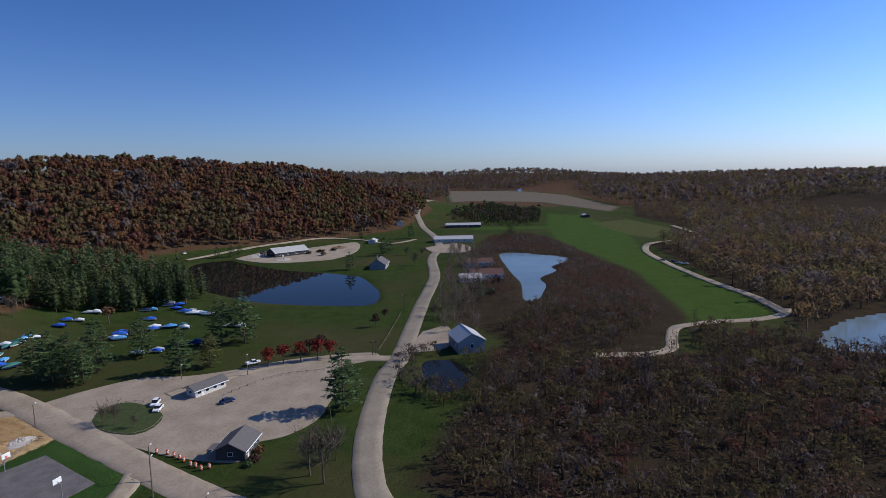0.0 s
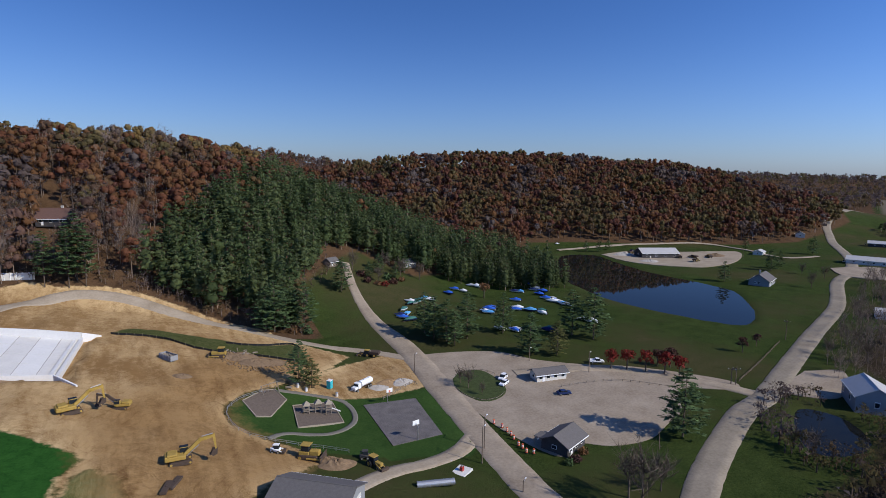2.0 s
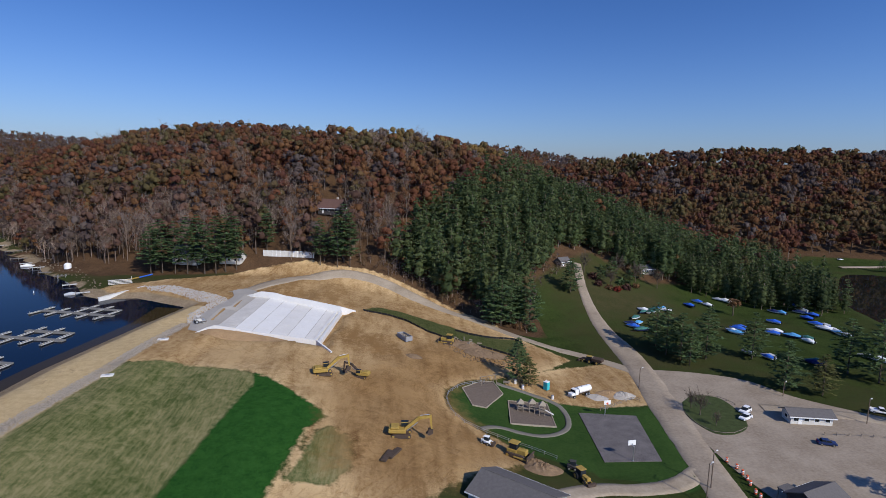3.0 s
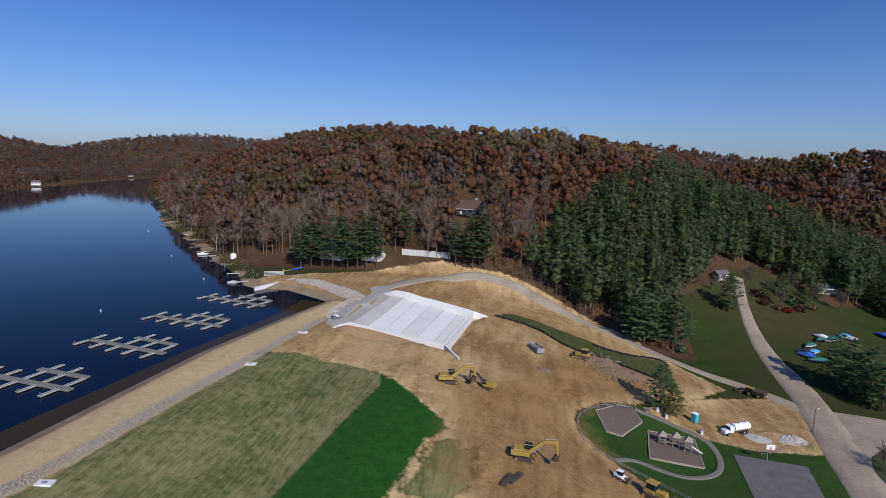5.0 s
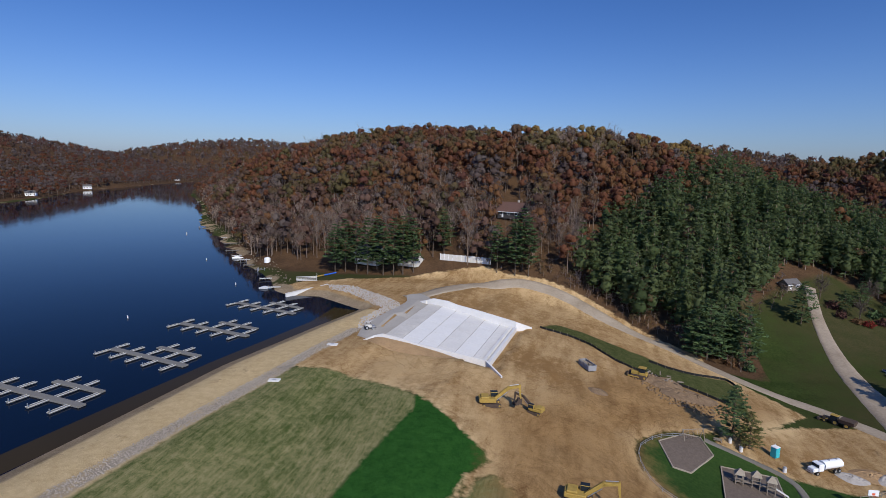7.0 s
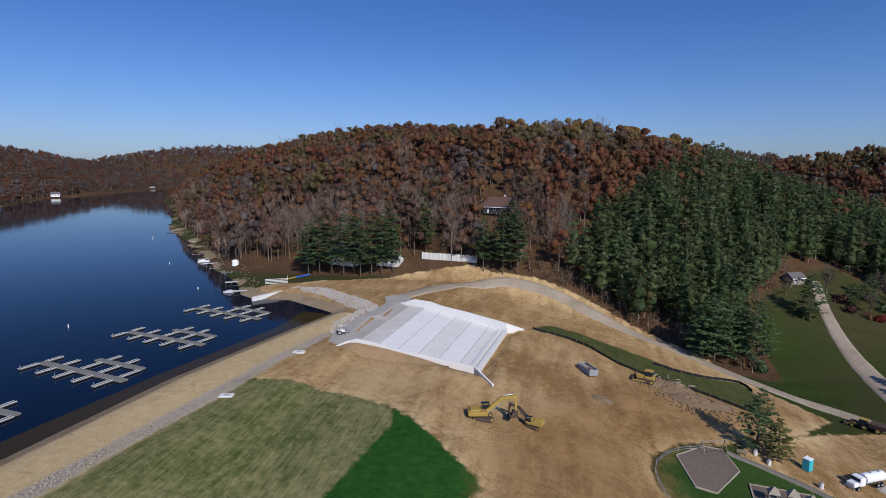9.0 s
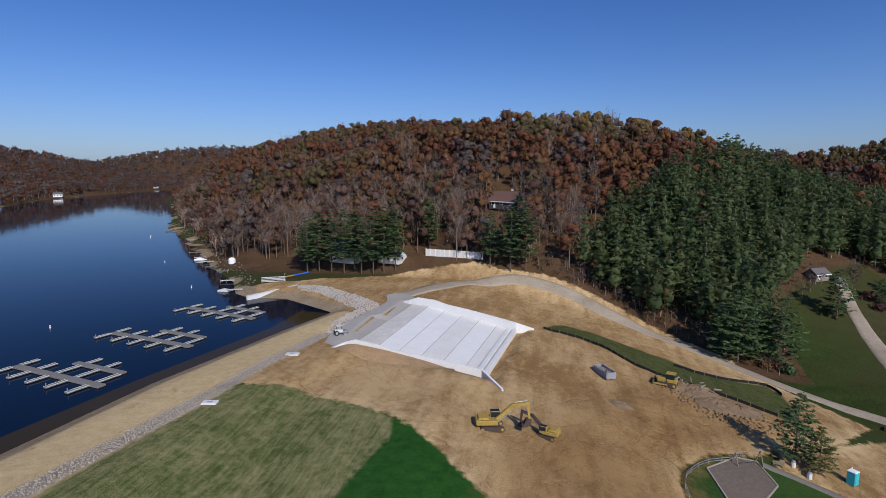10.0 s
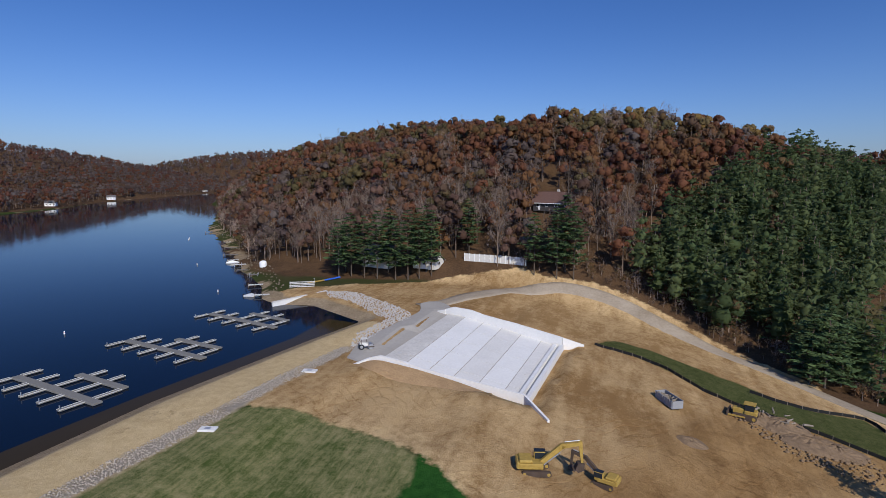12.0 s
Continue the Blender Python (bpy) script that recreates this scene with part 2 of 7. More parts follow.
ORANGE = plain("orange plastic", (0.65, 0.12, 0.05), 0.5, 0, 0.15, 1.5)
EARTH = plain("turned earth", (0.35, 0.225, 0.115), 0.95, 0, 0.28, 0.35, 0.5)
SILT = plain("black silt cloth", (0.02, 0.02, 0.02), 0.9, 0, 0.3, 1.5)
RED = plain("red paint", (0.35, 0.05, 0.04), 0.6, 0, 0.2, 1.5)
SPRUCE = plain("timber edging", (0.33, 0.28, 0.21), 0.9, 0, 0.2, 2.0)
# ---------------------------------------------------------------- terrain shape
LAKE_Z, CREST_Z, POND_Z = 16.0, 18.0, -0.6


def ease(a, b, x):
    t = np.clip((x - a) / (b - a), 0, 1)
    return t * t * (3 - 2 * t)


def mound(x, y, cx, cy, rx, ry, turn, height):
    """A smooth hill with a foot, long axis turned by that many degrees."""
    c, s = math.cos(radians(turn)), math.sin(radians(turn))
    u, v = (x - cx) * c + (y - cy) * s, (y - cy) * c - (x - cx) * s
    r = np.clip(np.hypot(u / rx, v / ry), 0, 1)
    return height * (0.5 + 0.5 * np.cos(np.pi * r))


def waves(x, y, size, seed):
    """Soft pseudo-random relief, about -1 to 1."""
    rng = np.random.RandomState(seed)
    out = 0 * x
    for n in range(7):
        a, k, p = rng.uniform(0, 6.28), rng.uniform(0.6, 1.9) * 6.28 / size, rng.uniform(0, 6.28)
        out = out + np.sin((x * math.cos(a) + y * math.sin(a)) * k + p)
    return out / 3.2


def outside(x, y, ring):
    """Signed distance to a closed ring of corners: below 0 inside."""
    ring = np.array(ring, float)
    best, odd = np.full(np.shape(x), 1e9), np.zeros(np.shape(x), bool)
    for (ax, ay), (bx, by) in zip(ring, np.roll(ring, -1, 0)):
        dx, dy = bx - ax, by - ay
        t = np.clip(((x - ax) * dx + (y - ay) * dy) / (dx * dx + dy * dy), 0, 1)
        best = np.minimum(best, np.hypot(x - ax - t * dx, y - ay - t * dy))
        cross = (ay > y) != (by > y)
        if by != ay:
            odd ^= cross & (x < ax + (y - ay) * dx / (by - ay))
    return np.where(odd, -best, best)


LAKE = [(-106, 0), (-126, -120), (-520, -260), (-560, 180), (-666, 557), (-697, 629), (-797, 778), (-912, 1092), (-1000, 1400),
        (-890, 1420), (-800, 1150), (-690, 930), (-585, 783), (-495, 682), (-400, 560), (-315, 442), (-263, 389), (-182, 297), (-149, 263),
        (-126, 236), (-111, 222), (-98, 224), (-74, 209), (-79, 187), (-87, 143), (-91, 83)]
PARK_POND = [(335, 367), (294, 326), (262, 287), (247, 246), (240, 217), (243, 184), (254, 151), (270, 152), (284, 160), (296, 169), (328, 200), (333, 221), (336, 273), (350, 320), (362, 356)]
EAST_POND = [(250, -61), (271, -67), (295, -79), (318, -100), (330, -122), (290, -130), (258, -100), (248, -83), (246, -70)]
SMALL_POND = [(179, 81), (183, 71), (176, 61), (167, 57), (156, 59), (153, 65), (165, 75)]


CHUTE = [(-53, 171), (-19, 167), (-15, 208.5), (-49.5, 219)]
CHUTE_TOP, CHUTE_END = 17.8, 13.4


def chute_z(x, y):
    """The spillway's floor: a level crest, then an even fall to the toe."""
    run = (x + 51.2) * 0.985 - (y - 195) * 0.17
    return CHUTE_TOP + (CHUTE_END - CHUTE_TOP) * np.clip((run - 3) / 31.5, 0, 1)


def ragged_bank(ring):
    """The lake's ring with small coves and points along the wooded bank."""
    rng, out = np.random.RandomState(29), []
    for a, b in zip(ring, ring[1:] + ring[:1]):
        out.append(a)
        if -640 < a[0] < -105 and a[1] > 215 and b[1] > 215:
            n = int(math.dist(a, b) / 9)
            for k in range(1, n):
                f, push = k / n, rng.normal(0, 1.9)
                out.append((a[0] + (b[0] - a[0]) * f + 0.8 * push, a[1] + (b[1] - a[1]) * f + 0.6 * push))
    return out


LAKE = ragged_bank(LAKE)


def rounded(ring, steps=5):
    """The same ring with its corners drawn as a smooth curve."""
    p, out = np.array(ring, float), []
    for a, b, c, d in zip(np.roll(p, 1, 0), p, np.roll(p, -1, 0), np.roll(p, -2, 0)):
        for t in np.arange(steps) / steps:
            out.append(tuple(0.5 * (2 * b + (c - a) * t + (2 * a - 5 * b + 4 * c - d) * t * t + (3 * b - a - 3 * c + d) * t**3)))
    return out


WHITE_POND = [(468, 140), (473, 119), (460, 82), (440, 76), (410, 82), (392, 74), (363, 79), (340, 70), (321, 67), (297, 65), (293, 72), (318, 80), (343, 88), (372, 102), (406, 117), (436, 130)]
PARK_POND, WHITE_POND, EAST_POND, SMALL_POND = (rounded(r) for r in (PARK_POND, WHITE_POND, EAST_POND, SMALL_POND))


def height(x, y):
    x, y = np.asarray(x, float), np.asarray(y, float)
    # the dam: crest line near x = -75, falling to the valley in the east
    d = (x + 84) * 0.982 - (y - 76) * 0.19
    slope = np.clip(0.165 * (72 - x), 0, 16) * (0.45 + 0.55 * ease(40, 140, y))
    slope = slope + 1.2 * ease(60, 20, x) * waves(x, y, 60, 3) * 0.4
    slope = np.maximum(slope - 3.2 * np.exp(-(((x - 42) / 24) ** 2 + ((y - 134) / 26) ** 2)), 0)
    slope = np.where(outside(x, y, [(52, 108), (76, 108), (80, 146), (54, 146)]) < 0, 0.5, slope)
    face = CREST_Z - 0.225 * np.clip(d - 13, 0, 400)
    land = np.maximum(slope, face)
    land = np.where(d < 13, CREST_Z, land)
    # terrace beside the spillway
    shelf = 18.3 * ease(2, -46, x) * ease(150, 185, y)
    land = np.maximum(land, shelf)
    sc = outside(x, y, CHUTE)
    land = land + 2.0 * np.exp(-((sc / 9) ** 2)) * ease(166, 156, y + 0.12 * (x + 40) - 4) * ease(-4, -30, x) * ease(-62, -50, x)
    land = land + 0.22 * waves(x, y, 12, 12) * ease(70, 30, np.hypot(x - 2, (y - 165) * 0.75)) * (sc > 4) * (x < 40)
    # hills
    hill = mound(x, y, -18, 416, 330, 224, 7, 78)
    hill = np.maximum(hill, mound(x, y, -572, 825, 646, 272, -32, 67))
    hill = np.maximum(hill, mound(x, y, -144, 628, 446, 509, 0, 92))
    hill = np.maximum(hill, mound(x, y, 477, 641, 828, 289, -18, 82))
    hill = np.maximum(hill, mound(x, y, 15, 425, 165, 175, 0, 80))
    hill = np.maximum(hill, mound(x, y, 62, 500, 160, 150, 0, 77))
    hill = np.maximum(hill, mound(x, y, 740, 620, 400, 240, -12, 76))
    hill = np.maximum(hill, mound(x, y, 150, 1350, 900, 620, 0, 108))
    hill = np.maximum(hill, mound(x, y, -1500, 900, 700, 1500, 10, 133))
    hill = np.maximum(hill, mound(x, y, -1350, 2150, 1150, 850, 0, 136))
    hill = np.maximum(hill, mound(x, y, 1450, -380, 560, 300, -20, 34))
    far = np.hypot(x, y)
    rim = ease(1900, 3000, far + 250 * waves(x, y, 1500, 5)) * (58 - 30 * ease(1000, 2500, x) * ease(1200, 200, y) + 14 * waves(x, y, 1300, 6))
    hill = np.maximum(hill, rim) * (1 + 0.012 * waves(x, y, 260, 8))
    land = np.maximum(land, hill) 
    land = land + 0.25 * waves(x, y, 30, 9) * ease(70, 140, np.hypot(x - 90, y - 120) - 40)
    land = np.where(sc < 2.6, chute_z(x, y) - 0.6, land)
    # lakes and ponds
    sd = outside(x, y, LAKE)
    bank = LAKE_Z + np.where(sd > 0, 0.3 * np.minimum(sd, 12) + 0.9 * np.maximum(sd - 12, 0), 0.3 * sd)
    land = np.where(sd < 0, np.maximum(bank, LAKE_Z - 5), np.minimum(land, bank))
    for ring in (PARK_POND, WHITE_POND, EAST_POND, SMALL_POND):
        sp = outside(x, y, ring)
        land = np.minimum(land, POND_Z + 0.1 + np.where(sp < 0, np.maximum(sp * 0.35, -1.5), sp * 0.22 + 0.5 * np.maximum(sp - 150, 0)))
    return land

# ---------------------------------------------------------------- helpers for building
def mesh_object(name, verts, faces, material, smooth=False):
    me = bpy.data.meshes.new(name)
    me.from_pydata([tuple(v) for v in verts], [], faces)
    me.materials.append(material)
    if smooth:
        me.polygons.foreach_set("use_smooth", [True] * len(me.polygons))
    me.update()
    return new(name, me)


def part(name, bm, material, parent, label=""):
    """Links a bmesh as one mesh object under a thing or a part."""
    me = bpy.data.meshes.new(name)
    bmesh.ops.recalc_face_normals(bm, faces=bm.faces)
    bm.to_mesh(me), bm.free()
    me.materials.append(material)
    ob = new(name, me)
    ob.parent = parent
    return tagged(ob, label)


def thing(name, m, label, category, group=""):
    ob = new(name)
    ob.matrix_basis = m
    ob.empty_display_size = 0.2
    return tagged(ob, label, category, group)


def box(x0, x1, y0, y1, z0, z1, bevel=0.0, bm=None, m=None):
    bm = bm or bmesh.new()
    made = bmesh.ops.create_cube(bm, size=1)["verts"]
    for v in made:
        v.co = Vector(((x0 + x1) / 2 + v.co.x * (x1 - x0), (y0 + y1) / 2 + v.co.y * (y1 - y0), (z0 + z1) / 2 + v.co.z * (z1 - z0)))
    if bevel:
        edges = list({e for v in made for e in v.link_edges})
        made = list({v for f in bmesh.ops.bevel(bm, geom=edges, offset=bevel, segments=1, affect="EDGES")["faces"] for v in f.verts} | {v for v in made if v.is_valid})
    if m:
        bmesh.ops.transform(bm, matrix=m, verts=made)
    return bm


def rod(a, b, r0, r1=None, sides=8, bm=None):
    bm = bm or bmesh.new()
    a, b = Vector(a), Vector(b)
    m = Matrix.Translation((a + b) / 2) @ (b - a).to_track_quat("Z", "Y").to_matrix().to_4x4()
    bmesh.ops.create_cone(bm, cap_ends=True, segments=sides, radius1=r0, radius2=r0 if r1 is None else r1, depth=(b - a).length, matrix=m)
    return bm


def prism(points, x0, x1, bm=None):
    """An outline in y and z, drawn out along x."""
    bm = bm or bmesh.new()
    ends = [[bm.verts.new((x, y, z)) for y, z in points] for x in (x0, x1)]
    n = len(points)
    for k in range(n):
        bm.faces.new((ends[0][k], ends[0][(k + 1) % n], ends[1][(k + 1) % n], ends[1][k]))
    bm.faces.new(ends[0]), bm.faces.new(ends[1])
    return bm


def slab(points, z0, z1, bm=None):
    """An outline in x and y, drawn up from z0 to z1."""
    bm = bm or bmesh.new()
    ends = [[bm.verts.new((x, y, z)) for x, y in points] for z in (z0, z1)]
    n = len(points)
    for k in range(n):
        bm.faces.new((ends[0][k], ends[0][(k + 1) % n], ends[1][(k + 1) % n], ends[1][k]))
    bm.faces.new(ends[0]), bm.faces.new(ends[1])
    return bm


# ---------------------------------------------------------------- the ground, one sheet
CX, CY, STEP, BEND, HALF = 40.0, 150.0, 1.65, 78.0, 212
along = BEND * np.sinh(np.arange(-HALF, HALF + 1) * STEP / BEND)
GX, GY = CX + along, CY + along
XX, YY = np.meshgrid(GX, GY)
ZZ = height(XX, YY)


def ground_z(x, y):
    """The height of the sheet itself at a place."""
    u = (np.arcsinh((np.asarray(x, float) - CX) / BEND) * BEND / STEP + HALF).clip(0, 2 * HALF - 1e-6)
    v = (np.arcsinh((np.asarray(y, float) - CY) / BEND) * BEND / STEP + HALF).clip(0, 2 * HALF - 1e-6)
    i, j = u.astype(int), v.astype(int)
    fx, fy = (x - GX[i]) / (GX[i + 1] - GX[i]), (y - GY[j]) / (GY[j + 1] - GY[j])
    return (ZZ[j, i] * (1 - fx) + ZZ[j, i + 1] * fx) * (1 - fy) + (ZZ[j + 1, i] * (1 - fx) + ZZ[j + 1, i + 1] * fx) * fy


def gz(x, y):
    return float(ground_z(np.array(x, float), np.array(y, float)))


def on_ground(x, y, turn=0.0, lift=0.0):
    return pose(x, y, gz(x, y) + lift, 0, 0, turn)


def bulk_mesh(name, verts, tris, size=3):
    """A mesh of many faces with that many corners each."""
    me = bpy.data.meshes.new(name)
    me.vertices.add(len(verts)), me.loops.add(len(tris) * size), me.polygons.add(len(tris))
    me.vertices.foreach_set("co", np.ascontiguousarray(verts, np.float32).ravel())
    me.loops.foreach_set("vertex_index", np.ascontiguousarray(tris, np.int32).ravel())
    me.polygons.foreach_set("loop_start", np.arange(0, len(tris) * size, size, dtype=np.int32))
    me.update(calc_edges=True)
    return me


DIRT = [(-70, 150), (-54, 146), (-36, 142), (-30, 138), (-10, 119), (-13, 112), (-16, 92), (8, 88), (24, 104), (38, 112), (37, 118), (26, 128), (20, 137),
        (19.5, 147), (29, 157), (38, 160), (46, 168), (56, 172), (72, 190), (56, 209), (38, 227), (16, 245), (2, 254), (-8, 256), (-20, 260), (-36, 268), (-60, 262), (-84, 250),
        (-108, 236), (-114, 226), (-98, 222), (-73, 205), (-78, 186), (-84, 150)]
STONE_STRIP = [(-99, -80), (-85.5, 0), (-73, 78), (-66.2, 140), (-61.5, 180), (-65, 180), (-70, 140), (-76.6, 78), (-89, 0), (-103, -80)]
SUBSOIL = [(-8, 100), (10, 95), (36, 112), (22, 134), (19, 147), (32, 160), (50, 172), (62, 188), (40, 200), (14, 180), (2, 160), (-10, 132)]
STRIP = [(-6.9, 215.5), (7.2, 209.3), (15.8, 200.4), (23.7, 195.1), (31.7, 191.6), (39.4, 189.7), (49.4, 184.1), (54, 176), (56.0, 200.7), (54.0, 206.3), (43.8, 203.9), (37.8, 205.0), (28.8, 211.1), (14.9, 217.5), (-2.7, 223.6)]
YARD = [(44, 168), (56, 172), (70, 182), (84, 186), (93, 176), (88, 151), (80, 149), (66, 148), (52, 150), (40, 157)]
DAM_GRASS = [(-100, -80), (-73, 70), (-66, 142), (-54, 145), (-36, 140), (-31, 137), (-29, 131), (-37, 91), (-60, 0), (-75, -80)]
LUSH = [(-32, 143), (-10, 119), (-14, 112), (-24, 60), (-50, 20), (-37, 91), (-30, 130)]
PATCH = [(-12, 111), (-9, 115), (-3, 110), (-3, 101), (-7, 94), (-16, 94), (-14, 101)]
SAND = [(-112, -80), (-103, 0), (-89, 83), (-84, 143), (-76, 187), (-71, 205), (-62, 200), (-66, 142), (-72, 78), (-86, 0), (-96, -80)]
LOT_RING = [(94, 180), (112, 176), (127, 168), (134, 154), (147, 141), (160, 132), (172, 118), (180, 104), (174, 99), (160, 108), (152, 104), (143, 96), (132, 92), (120, 88),
            (108, 90), (100, 96), (92, 92), (88, 108), (88, 130), (88, 150)]
LAWN = [(38, 117), (50, 110), (73, 103), (82, 113), (86, 130), (83, 148), (68, 150), (53, 151), (40, 157), (30, 157), (22, 147), (21, 138), (27, 129)]
MEADOW = [(703, 150), (954, 206), (911, 141), (741, 77), (662, 49), (510, 22), (394, -21), (308, -57), (293, -51), (268, -14), (307, -6), (381, 17), (450, 52), (575, 112)]
GRAZE = [(655, 240), (690, 245), (722, 158), (690, 140)]
PALE = [(2184.0, 911.8), (2052.9, 601.7), (1721.1, 324.8), (1140.3, 107.9), (1014.2, 109.2), (1312.1, 299.3), (1369.0, 490.7), (1308.9, 529.7)]
BROWN_FIELD = [(640, 46), (777, 108), (849, 66), (721, 2), (612, 18)]
HILL_FIELD = [(1113, -199), (1177, -231), (1211, -272), (1157, -293), (1057, -319), (868, -271), (966, -248), (1035, -190)]
MARSH = [(98, 47), (127, 50), (150, 50), (180, 60), (215, 60), (240, 95), (330, 120), (460, 160), (560, 185), (640, 180), (600, 126), (400, 20), (280, -12), (210, 0), (262, -60), (330, -45),
         (560, 20), (700, -30), (900, 60), (1400, 100), (1500, -900), (200, -700), (60, -200), (80, -20)]
HILL_WOODS = [(-40, 266), (-18, 274), (3, 260), (22, 250), (40, 238), (60, 224), (66, 236), (74, 268), (100, 298), (124, 318), (150, 292), (176, 300), (200, 320), (243, 268),
              (262, 302), (300, 400), (345, 424), (384, 412), (428, 392), (488, 366), (554, 340), (628, 327), (733, 345), (826, 367), (900, 415), (1000, 520), (1200, 900), (0, 1700), (-700, 1300), (-640, 860),
              (-500, 690), (-400, 575), (-315, 455), (-263, 402), (-190, 315), (-150, 282), (-128, 270), (-100, 272), (-74, 276)]


FAR_BANK = [(-668, 545), (-706, 640), (-806, 790), (-920, 1100), (-1005, 1420), (-1900, 1700), (-1900, 300), (-900, 100), (-575, 180)]


def masks():
    """How far each vertex lies from the edge of each kind of ground, below 0 inside."""
    m = {"dirt": np.minimum(outside(XX, YY, DIRT), outside(XX, YY, YARD)), "dam_grass": np.minimum(outside(XX, YY, DAM_GRASS), outside(XX, YY, PATCH)),
         "lush": outside(XX, YY, LUSH), "sand": outside(XX, YY, SAND), "gravel": outside(XX, YY, STONE_STRIP), "lawn": outside(XX, YY, LAWN),
         "meadow": np.minimum(np.minimum(outside(XX, YY, MEADOW), outside(XX, YY, GRAZE)), outside(XX, YY, HILL_FIELD)),
         "pale_field": outside(XX, YY, PALE), "marsh": outside(XX, YY, MARSH),
         "strip": np.minimum(outside(XX, YY, STRIP), outside(XX, YY, BROWN_FIELD)), "subsoil": outside(XX, YY, SUBSOIL)}
    bare = np.maximum(m["dirt"] - 6, -np.minimum(m["dam_grass"], m["lush"]))
    haul = np.array([(96, 172), (78, 195), (56, 212), (38, 230), (16, 248), (2, 258), (-10, 263), (-22, 264), (-36, 258), (-46, 246), (-54, 232)], float)
    beside = np.min([np.hypot(XX - x, YY - y) for x, y in np.concatenate([haul[:-1] + (haul[1:] - haul[:-1]) * f for f in (0, 0.25, 0.5, 0.75)])], 0) - 6
    m["dirt"] = np.minimum.reduce([m["dirt"], np.where(XX < -8, bare, 60), np.maximum(beside, XX - 50)])
    m["dirt"] = np.maximum(m["dirt"], -outside(XX, YY, PATCH))
    woods = outside(XX, YY, HILL_WOODS)
    woods = np.where((YY > 215) & (YY < 330) & (XX < 72), woods - 11, woods)
    far = 1050 - np.hypot(XX - 100, YY - 150)
    open_land = np.minimum.reduce([m["meadow"], m["pale_field"]])
    m["litter"] = np.minimum(np.minimum(woods, outside(XX, YY, FAR_BANK)), np.where(open_land < 15, 50, np.where(YY < 600, far, far)))
    lake = outside(XX, YY, LAKE)
    m["shore"] = np.abs(lake - 1.0) - np.where((XX < -112) & (YY > 220), 2.6 + 2.8 * waves(XX, YY, 45, 17), 4.0)
    return {k: v.clip(-60, 60) for k, v in m.items()}


side = 2 * HALF + 1
index = np.arange(side * side).reshape(side, side)
quads = np.stack([index[:-1, :-1], index[:-1, 1:], index[1:, 1:], index[1:, :-1]], -1).reshape(-1, 4)
ground_mesh = bulk_mesh("ground", np.stack([XX, YY, ZZ], -1).reshape(-1, 3), quads, 4)
ground_mesh.materials.append(GROUND)
for key, field in masks().items():
    ground_mesh.attributes.new(key, "FLOAT", "POINT").data.foreach_set("value", field.astype(np.float32).ravel())
ground_mesh.polygons.foreach_set("use_smooth", np.ones(len(ground_mesh.polygons), bool))
tagged(new("ground", ground_mesh), "rolling valley ground with grass, bare earth and leaf litter", "ground", kind="structure")


# ---------------------------------------------------------------- water
def sheet(name, ring, z, material, label):
    ob = mesh_object(name, [(x, y, z) for x, y in ring], [tuple(range(len(ring)))], material)
    return tagged(ob, label, "water", kind="structure")


def wider(ring, by):
    c = np.mean(ring, 0)
    return [tuple(np.array(p) + (np.array(p) - c) / np.linalg.norm(np.array(p) - c) * by) for p in ring]


bm = bmesh.new()
corner = [bm.verts.new((x, y, LAKE_Z)) for x, y in [(-2200, -700), (-98, -700), (-90, 83), (-83, 143), (-75, 187), (-70, 209), (-98, 228), (-108, 230), (-122, 242), (-145, 269), (-178, 303), (-259, 395), (-311, 449), (-491, 690), (-570, 800), (-900, 1500), (-2200, 1500)]]
bm.faces.new(corner)
me = bpy.data.meshes.new("lake_water")
bmesh.ops.triangulate(bm, faces=bm.faces)
bm.to_mesh(me), bm.free()
me.materials.append(LAKE_WATER)
tagged(new("lake_water", me), "deep blue lake water with faint ripples behind the dam", "water", kind="structure")
sheet("pond_water", wider(PARK_POND, 2.5), POND_Z, POND_WATER, "dark still pond water below a wooded hill")
sheet("pond_water", wider(WHITE_POND, 2.0), POND_Z, PALE_WATER, "pale shallow pond water among brown reeds")
sheet("pond_water", wider(EAST_POND, 2.0), POND_Z, PALE_WATER, "pale shallow pond water at the marsh edge")
sheet("pond_water", wider(SMALL_POND, 1.5), POND_Z, POND_WATER, "small dark pond beside the barn")


# ---------------------------------------------------------------- roads
def curve_points(points, gap=3.0):
    """A smooth line through the points, at even steps."""
    p = np.array(points, float)
    p = np.vstack([2 * p[0] - p[1], p, 2 * p[-1] - p[-2]])
    out = []
    for a, b, c, d in zip(p, p[1:], p[2:], p[3:]):
        for t in np.linspace(0, 1, max(2, int(np.linalg.norm(c - b) / gap)), endpoint=False):
            out.append(0.5 * (2 * b + (c - a) * t + (2 * a - 5 * b + 4 * c - d) * t * t + (3 * b - a - 3 * c + d) * t**3))
    return np.array(out + [p[-2]])


